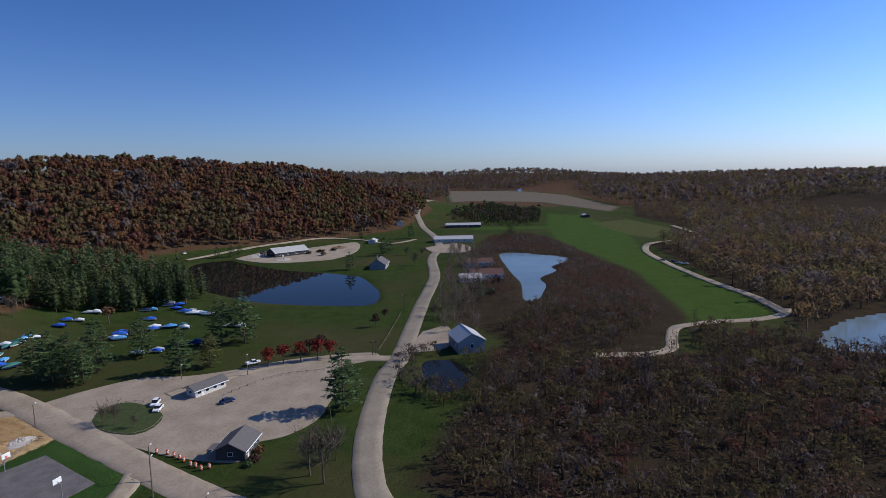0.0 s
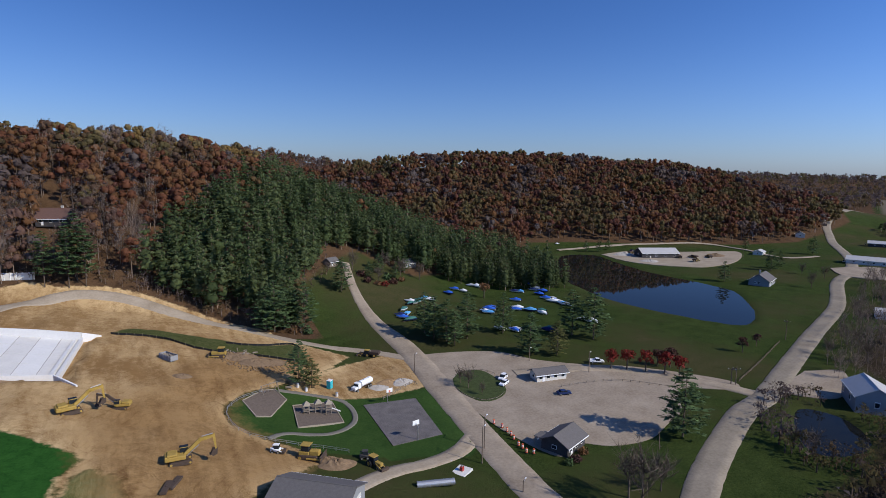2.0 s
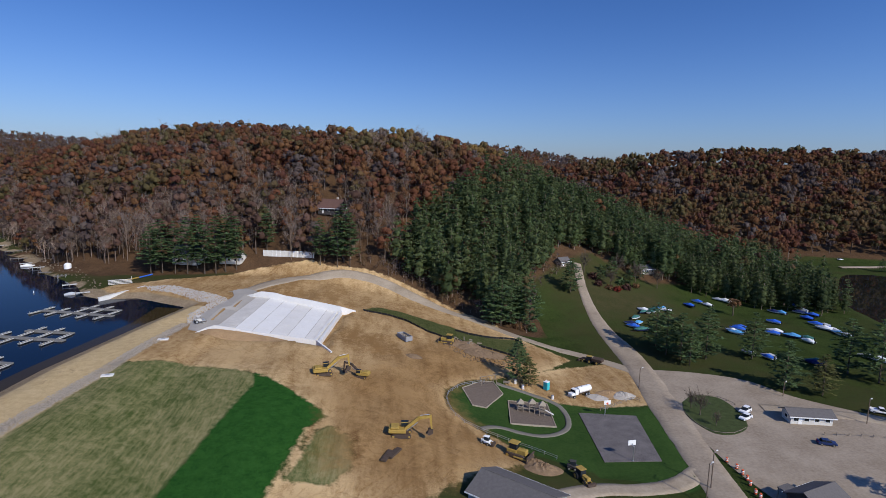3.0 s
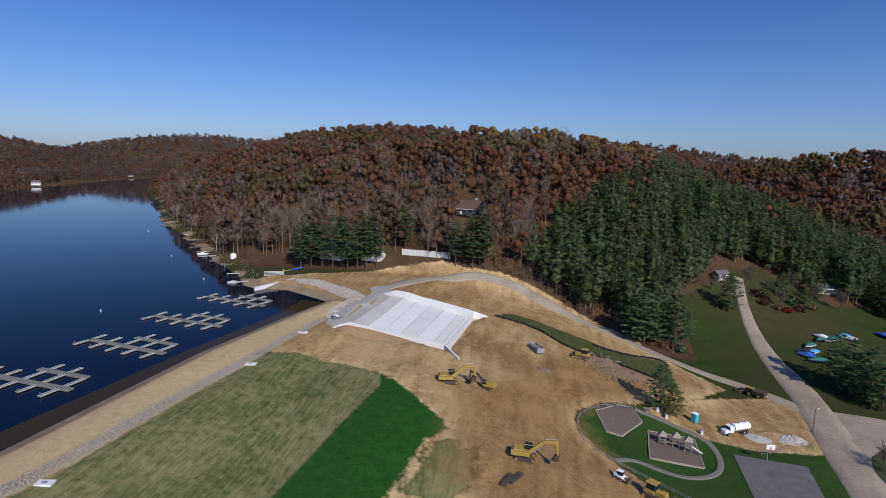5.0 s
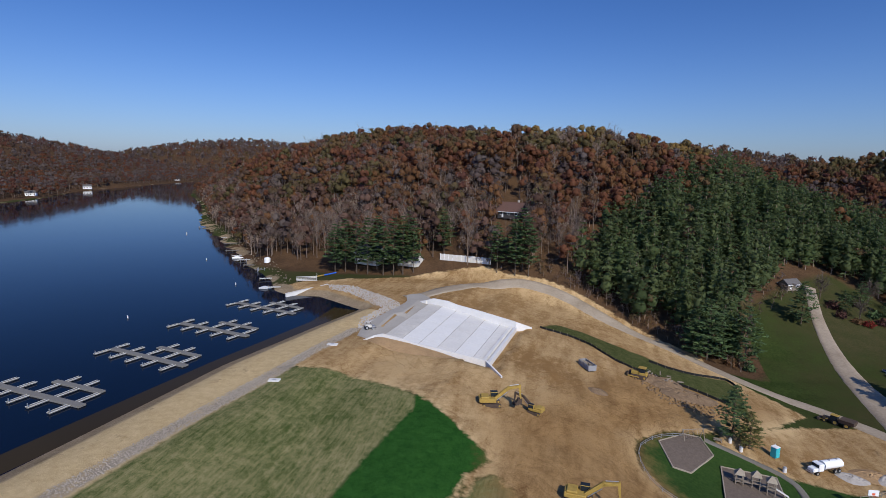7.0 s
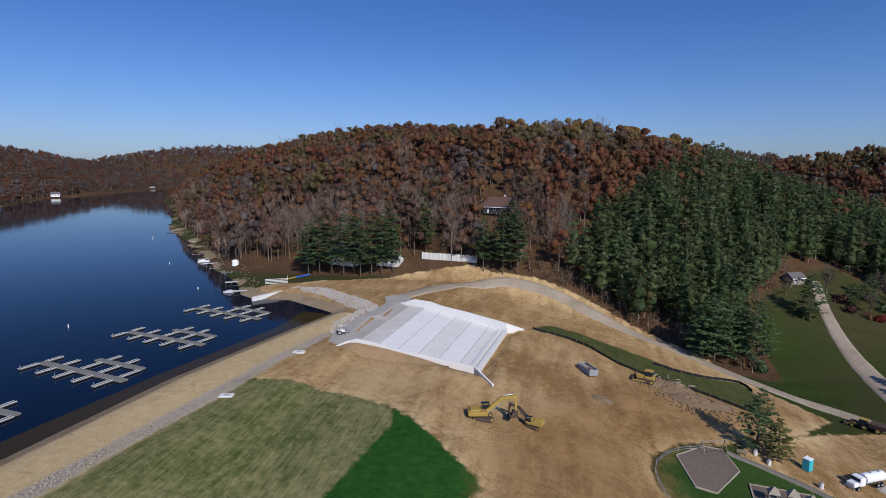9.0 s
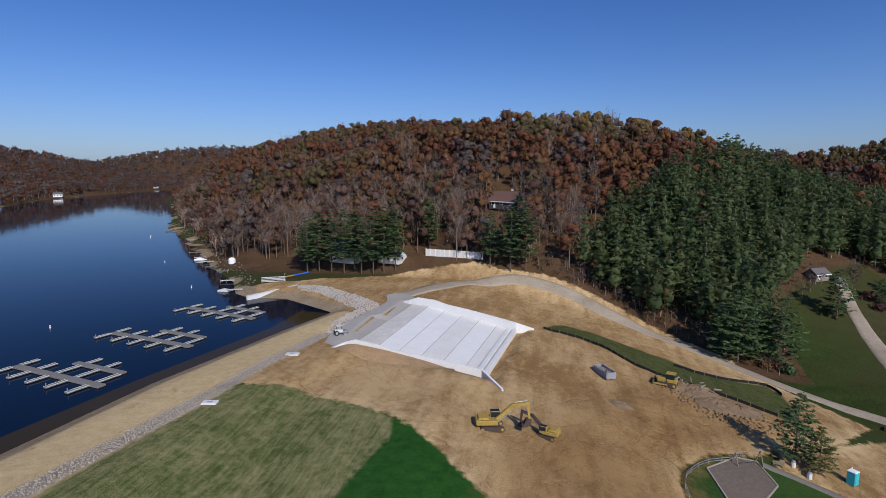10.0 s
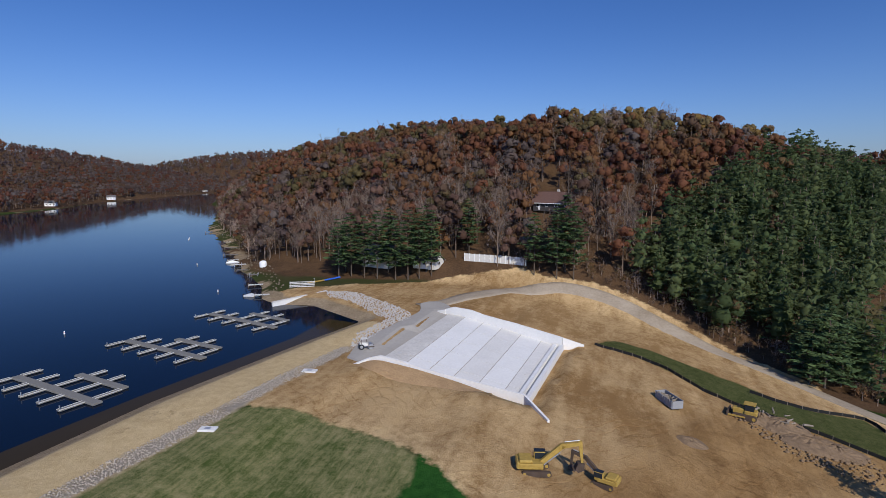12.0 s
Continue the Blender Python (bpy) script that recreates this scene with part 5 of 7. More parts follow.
def car(m, paint, label, tall=1.5, kind="car"):
    t = thing(kind, m, label, "car", "parked cars")
    h = tall
    bm = prism([(-2.25, 0.3), (2.2, 0.3), (2.28, 0.62), (2.15, 0.85), (1.2, 0.98), (-2.1, 1.02), (-2.3, 0.8)], -0.88, 0.88)
    bmesh.ops.rotate(bm, verts=bm.verts, matrix=Matrix.Rotation(radians(-90), 3, "Z"))
    bmesh.ops.bevel(bm, geom=bm.edges[:], offset=0.06, segments=2, affect="EDGES")
    part("body", bm, paint, t)
    back = -1.9 if tall > 1.6 else -1.55
    bm = prism([(back - 0.15, 0.98), (1.15, 0.98), (0.35, h), (back + 0.25, h)], -0.76, 0.76)
    bmesh.ops.rotate(bm, verts=bm.verts, matrix=Matrix.Rotation(radians(-90), 3, "Z"))
    glass = part("cabin_glass", bm, DARK, t, "dark car windows")
    part("car_roof", box(back + 0.2, 0.38, -0.74, 0.74, h - 0.02, h + 0.05, 0.03), paint, t)
    for y in (-0.77, 0.77):
        part("door_pillar", box(-0.55, -0.45, y - 0.02, y + 0.02, 0.98, h), paint, t)
    for x in (-1.4, 1.4):
        for y in (-0.78, 0.78):
            wheel(t, x, y, 0.33, 0.22)
    for y in (-0.6, 0.6):
        part("headlight", box(2.18, 2.29, y - 0.2, y + 0.2, 0.62, 0.78, 0.02), WHITE, t)
        part("tail_light", box(-2.32, -2.22, y - 0.18, y + 0.18, 0.7, 0.88, 0.02), RED, t)
    return t


def pickup(m, paint, label):
    t = thing("pickup_truck", m, label, "pickup truck", "parked cars")
    part("body", box(-2.7, 2.7, -0.95, 0.95, 0.45, 0.95, 0.08), paint, t)
    bm = prism([(-0.5, 0.95), (1.4, 0.95), (0.8, 1.75), (-0.4, 1.75)], -0.85, 0.85)
    bmesh.ops.rotate(bm, verts=bm.verts, matrix=Matrix.Rotation(radians(-90), 3, "Z"))
    part("cab_glass", bm, DARK, t, "dark cab windows")
    part("cab_roof", box(-0.45, 0.85, -0.85, 0.85, 1.72, 1.82, 0.04), paint, t)
    part("hood", box(1.2, 2.65, -0.9, 0.9, 0.95, 1.1, 0.05), paint, t)
    for y in (-0.9, 0.9):
        part("bed_side", box(-2.7, -0.5, y - 0.06, y + 0.06, 0.95, 1.3, 0.03), paint, t)
    part("tailgate", box(-2.75, -2.65, -0.9, 0.9, 0.95, 1.3, 0.02), paint, t)
    for x in (-1.7, 1.75):
        for y in (-0.85, 0.85):
            wheel(t, x, y, 0.4, 0.26)
    return t


BLUE_PAINT = plain("dark blue car paint", (0.03, 0.05, 0.14), 0.3, 0.3, 0.1, 1.0, 0.0)
SILVER = plain("white car paint", (0.75, 0.75, 0.76), 0.3, 0.0, 0.05, 1.0, 0.0)
car(on_ground(110.6, 143.1, -150, 0.15), SILVER, "white family car parked on the gravel lot", 1.72)
car(on_ground(107.8, 138.6, -152, 0.15), SILVER, "white hatchback parked beside another car", 1.6)
car(on_ground(120.2, 122.6, -20, 0.15), BLUE_PAINT, "dark blue saloon parked on the gravel lot", 1.5)
pickup(on_ground(152.1, 140.5, -30, 0.15), SILVER, "white pickup truck on the gravel drive")
car(on_ground(366.9, 411.2, 10, 0.15), SILVER, "white car parked on the far lawn", 1.6)
car(on_ground(413.9, 359.9, 20, 0.15), BLUE_PAINT, "dark car parked by the pole barn", 1.6)
for px in ((452.0, -2.4), (447.0, -6.5), (443.9, -11.2), (454.9, 5.0)):
    car(on_ground(px[0], px[1], 70, 0.2), (BLUE_PAINT, SILVER)[int(px[0]) % 2], "car parked beside the meadow track", 1.5)


def track(t, y, long, high=0.85, wide=0.55):
    n, pts = 8, []
    for s, c in ((1, long / 2), (-1, -long / 2)):
        pts += [(c + s * high / 2 * math.cos(a), high / 2 + s * high / 2 * math.sin(a)) for a in np.linspace(-math.pi / 2, math.pi / 2, n)]
    bm = prism([(q[0], q[1]) for q in pts], y - wide / 2, y + wide / 2)
    bmesh.ops.rotate(bm, verts=bm.verts, matrix=Matrix.Rotation(radians(-90), 3, "Z"))
    o = part("track", bm, RUST, t, "muddy steel crawler track")
    for k in range(5):
        x = -long / 2 + long * k / 4
        part("road_wheel", rod((x, -y - wide / 2 - 0.03, high / 2), (x, -y + wide / 2 + 0.03, high / 2), high * 0.3, high * 0.3, 10), YELLOW if k in (0, 4) else RUST, o)


def arm_piece(t, name, a, b, w0, w1, thick, material):
    """A tapered box beam from a to b."""
    a, b = Vector(a), Vector(b)
    bm = bmesh.new()
    side, d = Vector((0, thick / 2, 0)), (b - a).normalized()
    up = d.cross(Vector((0, 1, 0)))
    ends = [[bm.verts.new(p + s * side + u * up * w / 2) for s, u in ((-1, -1), (1, -1), (1, 1), (-1, 1))] for p, w in ((a, w0), (b, w1))]
    for k in range(4):
        bm.faces.new((ends[0][k], ends[0][(k + 1) % 4], ends[1][(k + 1) % 4], ends[1][k]))
    bm.faces.new(ends[0]), bm.faces.new(ends[1])
    return part(name, bm, material, t)


def excavator(m, label, s=1.0, arm=YELLOW, swing=0.0):
    t = thing("excavator", m @ Matrix.Scale(s, 4), label, "excavator", "excavators")
    track(t, 1.25, 3.6), track(t, -1.25, 3.6)
    part("turntable", rod((0, 0, 0.6), (0, 0, 1.15), 0.9, 0.8, 14), RUST, t)
    part("house", box(-2.7, 1.0, -1.4, 1.4, 1.1, 2.0, 0.12), YELLOW, t)
    part("engine_cover", box(-2.6, -0.6, -1.3, 1.3, 2.0, 2.5, 0.15), YELLOW, t)
    part("counterweight", box(-3.0, -2.5, -1.4, 1.4, 1.1, 2.2, 0.15), YELLOW, t)
    cab = part("cab", box(-0.2, 1.5, 0.35, 1.35, 1.3, 3.1, 0.1), YELLOW, t)
    part("cab_glass", box(-0.1, 1.53, 0.32, 1.38, 1.95, 2.95), DARK, cab, "dark cab glass")
    part("cab_roof", box(-0.2, 1.5, 0.33, 1.37, 3.1, 3.2, 0.04), DARK, cab)
    arm_piece(t, "boom", (0.8, -0.3, 1.8), (4.0, -0.3, 4.6), 0.7, 0.75, 0.5, arm)
    arm_piece(t, "boom", (3.8, -0.3, 4.45), (6.6, -0.3, 4.9), 0.75, 0.45, 0.5, arm)
    arm_piece(t, "stick", (6.5, -0.3, 5.3), (6.9, -0.3, 1.9), 0.6, 0.35, 0.4, arm)
    part("hydraulic_ram", rod((1.2, -0.3, 1.4), (3.6, -0.3, 3.4), 0.1), STEEL, t)
    part("hydraulic_ram", rod((4.2, -0.3, 5.1), (6.4, -0.3, 5.4), 0.09), STEEL, t)
    bucket = bmesh.new()
    prism([(6.2, 1.9), (7.2, 1.9), (7.1, 0.9), (6.3, 0.5), (5.8, 0.9)], -0.6, 0.6, bucket)
    bmesh.ops.rotate(bucket, verts=bucket.verts, matrix=Matrix.Rotation(radians(-90), 3, "Z"))
    bmesh.ops.translate(bucket, verts=bucket.verts, vec=(0, -0.3, 0))
    b = part("bucket", bucket, RUST, t, "worn steel digging bucket")
    for k in range(4):
        part("tooth", box(5.55, 5.85, -0.8 + 0.3 * k, -0.68 + 0.3 * k, 0.8, 0.95), RUST, b)
    return t


excavator(on_ground(-13.6, 141.2, 14), "yellow crawler excavator with its boom bent over bare earth", 1.0)
excavator(on_ground(-3.6, 143.9, 162), "small excavator with a dark worn arm on bare earth", 0.78, RUST)
excavator(on_ground(7.2, 113.9, -4), "yellow excavator digging beside the playground", 1.0)


def dozer(m, label, s=1.0):
    t = thing("bulldozer", m @ Matrix.Scale(s, 4), label, "bulldozer", "bulldozers")
    track(t, 1.0, 3.0, 1.0, 0.5), track(t, -1.0, 3.0, 1.0, 0.5)
    part("hood", box(0.1, 2.0, -0.6, 0.6, 0.8, 1.8, 0.12), YELLOW, t)
    part("rear_body", box(-1.9, 0.1, -0.8, 0.8, 0.8, 1.6, 0.1), YELLOW, t)
    c = part("cab_frame", box(-1.4, 0.1, -0.7, 0.7, 1.6, 2.7, 0.05), DARK, t, "dark glazed cab")
    part("canopy", box(-1.6, 0.3, -0.85, 0.85, 2.7, 2.85, 0.05), YELLOW, c)
    part("exhaust", rod((1.0, 0.25, 1.8), (1.0, 0.25, 2.6), 0.07), RUST, t)
    for y in (-1.35, 1.35):
        part("push_arm", box(-0.2, 2.7, y - 0.1, y + 0.1, 0.45, 0.7, 0.03), YELLOW, t)
    bm = prism([(2.6, 0.1), (2.8, 0.05), (2.68, 0.6), (2.8, 1.2), (2.6, 1.25), (2.52, 0.6)], -1.7, 1.7)
    bmesh.ops.rotate(bm, verts=bm.verts, matrix=Matrix.Rotation(radians(-90), 3, "Z"))
    part("blade", bm, RUST, t, "curved steel blade")
    return t


dozer(on_ground(34.5, 114.2, -38), "yellow bulldozer facing a cut bank", 1.25)
dozer(on_ground(24.9, 187.2, 160), "muddy yellow bulldozer at a heap of stumps", 1.2)


def skid_steer(m, label, paint):
    t = thing("skid_steer", m, label, "loader")
    part("body", box(-1.3, 0.9, -0.6, 0.6, 0.4, 1.1, 0.08), paint, t)
    part("cab", box(-0.6, 0.7, -0.5, 0.5, 1.1, 2.0, 0.05), DARK, t, "dark caged cab")
    part("cab_roof", box(-0.7, 0.75, -0.55, 0.55, 2.0, 2.1, 0.03), paint, t)
    for y in (-0.75, 0.75):
        arm_piece(t, "lift_arm", (-1.2, y, 1.5), (1.6, y, 0.5), 0.25, 0.2, 0.14, paint)
    part("bucket", prism([(-0.9, 0.1), (0.9, 0.1), (0.9, 0.7), (-0.9, 0.7)], 1.5, 2.1), RUST, t)
    for x in (-0.8, 0.6):
        for y in (-0.75, 0.75):
            wheel(t, x, y, 0.4, 0.3)
    return t


skid_steer(on_ground(27.9, 118.8, -30), "white skid steer loader beside the lawn", WHITE)
skid_steer(on_ground(46.8, 110.4, -20), "small dark utility vehicle on the lawn", DARK_SIDING)


def backhoe(m, label, bed=False):
    t = thing("tractor", m, label, "tractor")
    part("hood", box(0.4, 2.4, -0.5, 0.5, 0.8, 1.6, 0.1), YELLOW if not bed else RUST, t)
    part("chassis", box(-1.8, 2.2, -0.5, 0.5, 0.55, 0.85, 0.04), RUST, t)
    c = part("cab", box(-1.4, 0.4, -0.75, 0.75, 1.0, 2.5, 0.06), DARK, t, "dark glazed cab")
    part("canopy", box(-1.5, 0.5, -0.85, 0.85, 2.5, 2.65, 0.05), YELLOW, c)
    for y in (-0.95, 0.95):
        wheel(t, -1.0, y, 0.8, 0.45, YELLOW), wheel(t, 1.7, y * 0.9, 0.5, 0.35, YELLOW)
    arm_piece(t, "loader_arm", (0.9, 0.65, 1.2), (3.0, 0.65, 0.4), 0.25, 0.2, 0.15, YELLOW)
    arm_piece(t, "loader_arm", (0.9, -0.65, 1.2), (3.0, -0.65, 0.4), 0.25, 0.2, 0.15, YELLOW)
    part("bucket", prism([(-1.1, 0.1), (1.1, 0.1), (1.1, 0.8), (-1.1, 0.8)], 2.9, 3.5), RUST, t)
    if bed:
        part("hopper", prism([(-1.3, 1.2), (1.3, 1.2), (1.6, 2.3), (-1.6, 2.3)], -5.6, -1.9), RUST, t, "dark steel hopper")
        for y in (-1.0, 1.0):
            wheel(t, -3.8, y, 0.75, 0.5, YELLOW)
    return t


backhoe(on_ground(47.3, 105.4, -70), "yellow tractor loader parked on the track edge")
backhoe(on_ground(77.8, 188.0, 140), "dark articulated dump truck on the construction road", True)


def water_truck(m):
    t = thing("water_truck", m, "white water tank truck parked on earth", "truck")
    part("chassis", box(-4.3, 3.8, -0.45, 0.45, 0.7, 0.95), RUST, t)
    part("cab", box(1.2, 2.7, -1.1, 1.1, 0.9, 2.7, 0.15), WHITE, t)
    part("windscreen", box(2.2, 2.74, -0.95, 0.95, 1.8, 2.5), DARK, t, "dark windscreen")
    part("hood", box(2.6, 4.1, -0.9, 0.9, 0.8, 1.7, 0.15), WHITE, t)
    part("bumper", box(4.1, 4.3, -1.1, 1.1, 0.5, 0.85, 0.04), STEEL, t)
    bm = rod((-4.4, 0, 1.95), (0.9, 0, 1.95), 1.0, 1.0, 18)
    bmesh.ops.scale(bm, verts=bm.verts, vec=(1, 1.15, 1))
    tank = part("tank", bm, WHITE, t)
    for x in (-3.2, -1.0):
        part("hatch", rod((x, 0, 2.9), (x, 0, 3.1), 0.28, 0.28, 10), STEEL, tank)
    for x in (-3.4, -2.3, 3.0):
        for y in (-0.95, 0.95):
            wheel(t, x, y, 0.5, 0.35)


water_truck(on_ground(63.7, 156.0, -152))

t = thing("dumpster", on_ground(9.4, 184.3, 118), "grey steel roll-off dumpster full of rubble", "dumpster")
for name, b in (("side", (-3.2, 3.2, -1.25, -1.15, 0.3, 1.9)), ("side", (-3.2, 3.2, 1.15, 1.25, 0.3, 1.9)), ("end", (-3.25, -3.15, -1.2, 1.2, 0.3, 1.9)), ("end", (3.15, 3.25, -1.2, 1.2, 0.3, 1.9)), ("floor", (-3.2, 3.2, -1.2, 1.2, 0.2, 0.35))):
    part(name, box(*b), SIDING, t)
for k in range(8):
    for y in (-1.3, 1.3):
        part("rib", box(-3 + 0.85 * k - 0.07, -3 + 0.85 * k + 0.07, y - 0.06, y + 0.06, 0.3, 1.9), SIDING, t)
for y in (-0.8, 0.8):
    for x in (-2.6, 2.6):
        part("roller", rod((x, y - 0.15, 0.2), (x, y + 0.15, 0.2), 0.2, 0.2, 10), RUST, t)
bm = bmesh.new()
for k in range(46):
    bmesh.ops.create_cube(bm, size=1, matrix=pose(random.uniform(-2.8, 2.8), random.uniform(-0.9, 0.9), random.uniform(0.9, 1.7), *(random.uniform(0, 180) for _ in range(3))) @ Matrix.Diagonal((random.uniform(0.2, 1.0), random.uniform(0.1, 0.4), random.uniform(0.1, 0.3), 1)))
part("rubble", bm, WOOD, t, "broken wood and rubble")

t = thing("roller_machine", on_ground(-58.8, 179.0, 30, 0.2), "dusty pale roller parked at the spillway head", "machine")
part("body", box(-1.2, 0.8, -0.6, 0.6, 0.7, 1.5, 0.1), PALE_SIDING, t)
part("drum", rod((1.4, -0.85, 0.65), (1.4, 0.85, 0.65), 0.65, 0.65, 16), STEEL, t)
part("drum_frame", box(0.6, 2.2, -0.95, -0.85, 0.55, 0.75), RUST, t), part("drum_frame", box(0.6, 2.2, 0.85, 0.95, 0.55, 0.75), RUST, t)
part("canopy", box(-0.9, 0.6, -0.7, 0.7, 2.5, 2.6, 0.03), PALE_SIDING, t)
for x in (-0.8, 0.5):
    for y in (-0.6, 0.6):
        part("post", box(x - 0.04, x + 0.04, y - 0.04, y + 0.04, 1.4, 2.5), RUST, t)
for y in (-0.6, 0.6):
    wheel(t, -0.8, y, 0.65, 0.4)

# ---------------------------------------------------------------- shallows beside the dam
bm = bmesh.new()
line = [(-118, -80), (-104.5, 0), (-91.5, 83), (-85, 143), (-77, 187), (-72.5, 207)]
near = [bm.verts.new((x, y, LAKE_Z + 0.015)) for x, y in line]
out = [bm.verts.new((x - w, y + 0.2 * w, LAKE_Z + 0.015)) for (x, y), w in zip(line, (8, 8, 7, 6.5, 7, 12))]
for k in range(len(line) - 1):
    bm.faces.new((near[k], near[k + 1], out[k + 1], out[k]))
me = bpy.data.meshes.new("shallow_water")
bm.to_mesh(me), bm.free()
me.materials.append(SHALLOW)
tagged(new("shallow_water", me), "brown shallow water along the dam", "water", kind="structure")


# ---------------------------------------------------------------- single trees
def split_plant(name, template):
    """The bark and the leaves of a template as two meshes."""
    v, f, wood = template
    out = []
    for part_name, pick in (("trunk", wood), ("crown", ~wood)):
        faces = f[pick]
        if not len(faces):
            continue
        used, back = np.unique(faces, return_inverse=True)
        me = bulk_mesh(part_name, v[used], back.reshape(-1, 3))
        out.append((part_name, me))
    return out


def leaf_colour(name, color):
    k = Nodes(name, 0.85)
    k.b.inputs["Specular IOR Level"].default_value = 0.12
    island = k.n.new("ShaderNodeNewGeometry").outputs["Random Per Island"]
    k.color(k.mix(island, tuple(c * 0.55 for c in color), tuple(c * 1.35 for c in color)))
    return k.m


TRUNK_BARK = plain("tree bark", (0.11, 0.085, 0.065), 0.95, 0, 0.3, 2.0, 0.4)
NEEDLES, PALE_NEEDLES = leaf_colour("pine needles", (0.070, 0.108, 0.042)), leaf_colour("yellowing needles", (0.11, 0.11, 0.035))
RED_LEAF, TAN_LEAF, PLUM_LEAF = leaf_colour("red leaves", (0.17, 0.022, 0.016)), leaf_colour("tan leaves", (0.16, 0.085, 0.04)), leaf_colour("dark red leaves", (0.075, 0.035, 0.028))
RT = np.random.RandomState(77)
FULL_PINES = [split_plant("pine", white_pine(RT, 15, 7, 3, 5, 20, 6.4, 0.10, 0.85)) for _ in range(3)]
TALL_PINES = [split_plant("pine", white_pine(RT, 13, 8, 3, 6, 27, 5.6, 0.22, 0.85)) for _ in range(2)]
SMALL_OAKS = [split_plant("oak", broadleaf(RT, 420, 0.62, 7.5, 2.6, 5, 6)) for _ in range(2)]
WINTER_TREES = [split_plant("bare", bare_tree(RT, 12, 4.6, 30, 14, 0.30)) for _ in range(3)]
SHRUBS = [split_plant("shrub", bush(RT, 150, 1.7, 2.0, 0.55)) for _ in range(2)]


def tree(kinds, n, x, y, s, leaf, name, label, category="tree", group=""):
    t = thing(name, on_ground(x, y, n * 47.0) @ Matrix.Diagonal((s, s, s * (0.94 + 0.05 * (n % 4)), 1)), label, category, group)
    for part_name, me in kinds[n % len(kinds)]:
        if not me.materials:
            me.materials.append(None)
        o = new(part_name, me)
        o.parent = t
        o.material_slots[0].link = "OBJECT"
        o.material_slots[0].material = leaf if part_name == "crown" else TRUNK_BARK
    return t


PARK = "pines round the boat park"
for n, (x, y, s) in enumerate(((112.0, 195.5, 1.02), (115.0, 190.1, 0.95), (125.1, 189.9, 1.0), (144.3, 190.4, 0.85), (135.6, 159.9, 0.92), (169.4, 173.1, 1.05), (173.7, 164.4, 1.1), (115.3, 183.7, 0.7),
                               (95.9, 266.9, 0.95), (173.1, 299.5, 0.62), (113.1, 206.8, 0.9))):
    tree(FULL_PINES, n, x, y, s, NEEDLES, "pine_tree", "tall green pine on the boat park lawn", group=PARK)
tree(FULL_PINES, 1, 144.8, 154.6, 0.72, PALE_NEEDLES, "larch_tree", "yellowing conifer beside the gravel lot")
tree(FULL_PINES, 2, 44.8, 161.3, 0.70, NEEDLES, "pine_tree", "dark pine at the edge of the playground")
tree(FULL_PINES, 0, 48.2, 159.0, 0.52, PALE_NEEDLES, "larch_tree", "thin yellowing conifer beside the playground")
tree(FULL_PINES, 1, 129.1, 84.9, 1.0, NEEDLES, "pine_tree", "broad pine casting shade on the car park")
for n, (x, y, s) in enumerate(((52.0, 225.5, 1.2), (48.4, 225.5, 1.0), (57.1, 229.5, 0.9), (65.1, 227.6, 1.0))):
    tree(FULL_PINES, n, x, y, s, NEEDLES, "pine_tree", "big green pine at the corner of the wood")
for n, (x, y, s) in enumerate(((-108.4, 263.5, 0.95), (-104.3, 266.6, 1.0), (-97.9, 265.2, 0.9), (-92.0, 264.5, 0.95), (-83.8, 263.4, 1.0), (-78.9, 264.2, 1.05), (-74.8, 265.8, 1.0), (-70.2, 267.5, 0.9), (-58.6, 281.4, 0.9), (-30.6, 270.2, 0.9),
                               (-22.1, 269.0, 1.0), (-16.0, 269.4, 0.95), (-110.0, 273.0, 0.9), (-89.4, 270.2, 1.0), (-73.1, 269.9, 0.95), (-19.4, 273.7, 1.0))):
    tree(TALL_PINES, n, x, y, s, NEEDLES, "pine_tree", "tall bare-stemmed pine by the lake houses", group="pines by the lake houses")
for n, (x, y) in enumerate(((151.9, 133.1), (156.4, 129.7), (160.5, 124.7), (164.5, 119.7), (168.3, 116.5))):
    tree(SMALL_OAKS, n, x, y, 1.1, RED_LEAF, "maple_tree", "small round maple with dark red leaves", group="red maples by the drive")
tree(SMALL_OAKS, 1, 175.7, 252.9, 1.25, TAN_LEAF, "beech_tree", "tan-leaved young tree on the lawn")
for n, (x, y, s) in enumerate(((173.1, 124.3, 1.1), (170.4, 127.8, 0.9), (214.6, 122.6, 0.85), (227.7, 124.9, 0.7))):
    tree(SMALL_OAKS, n, x, y, s, PLUM_LEAF, "plum_tree", "dark red brushy tree on the meadow")
for n, (x, y, s) in enumerate(((95.6, 141.7, 0.62), (95.6, 146.8, 0.5), (91.5, 65.9, 1.15), (93.2, 71.1, 0.9), (101.7, 69.5, 0.8), (96.5, 134.7, 0.35), (149.0, 61.7, 0.6), (149.2, 66.5, 0.5), (260.9, 102.8, 0.8),
                               (245.3, 91.9, 0.7), (241.3, 104.0, 0.6), (383.0, 183.8, 0.8), (427.6, 198.3, 0.8), (431.6, 215.7, 0.7), (163.5, 24.1, 0.7), (176.2, 1.0, 0.9), (163.3, -1.4, 0.8), (149.2, 37.5, 0.8))):
    tree(WINTER_TREES, n, x, y, s, TAN_LEAF, "bare_tree", "leafless grey tree in autumn", group="bare trees")
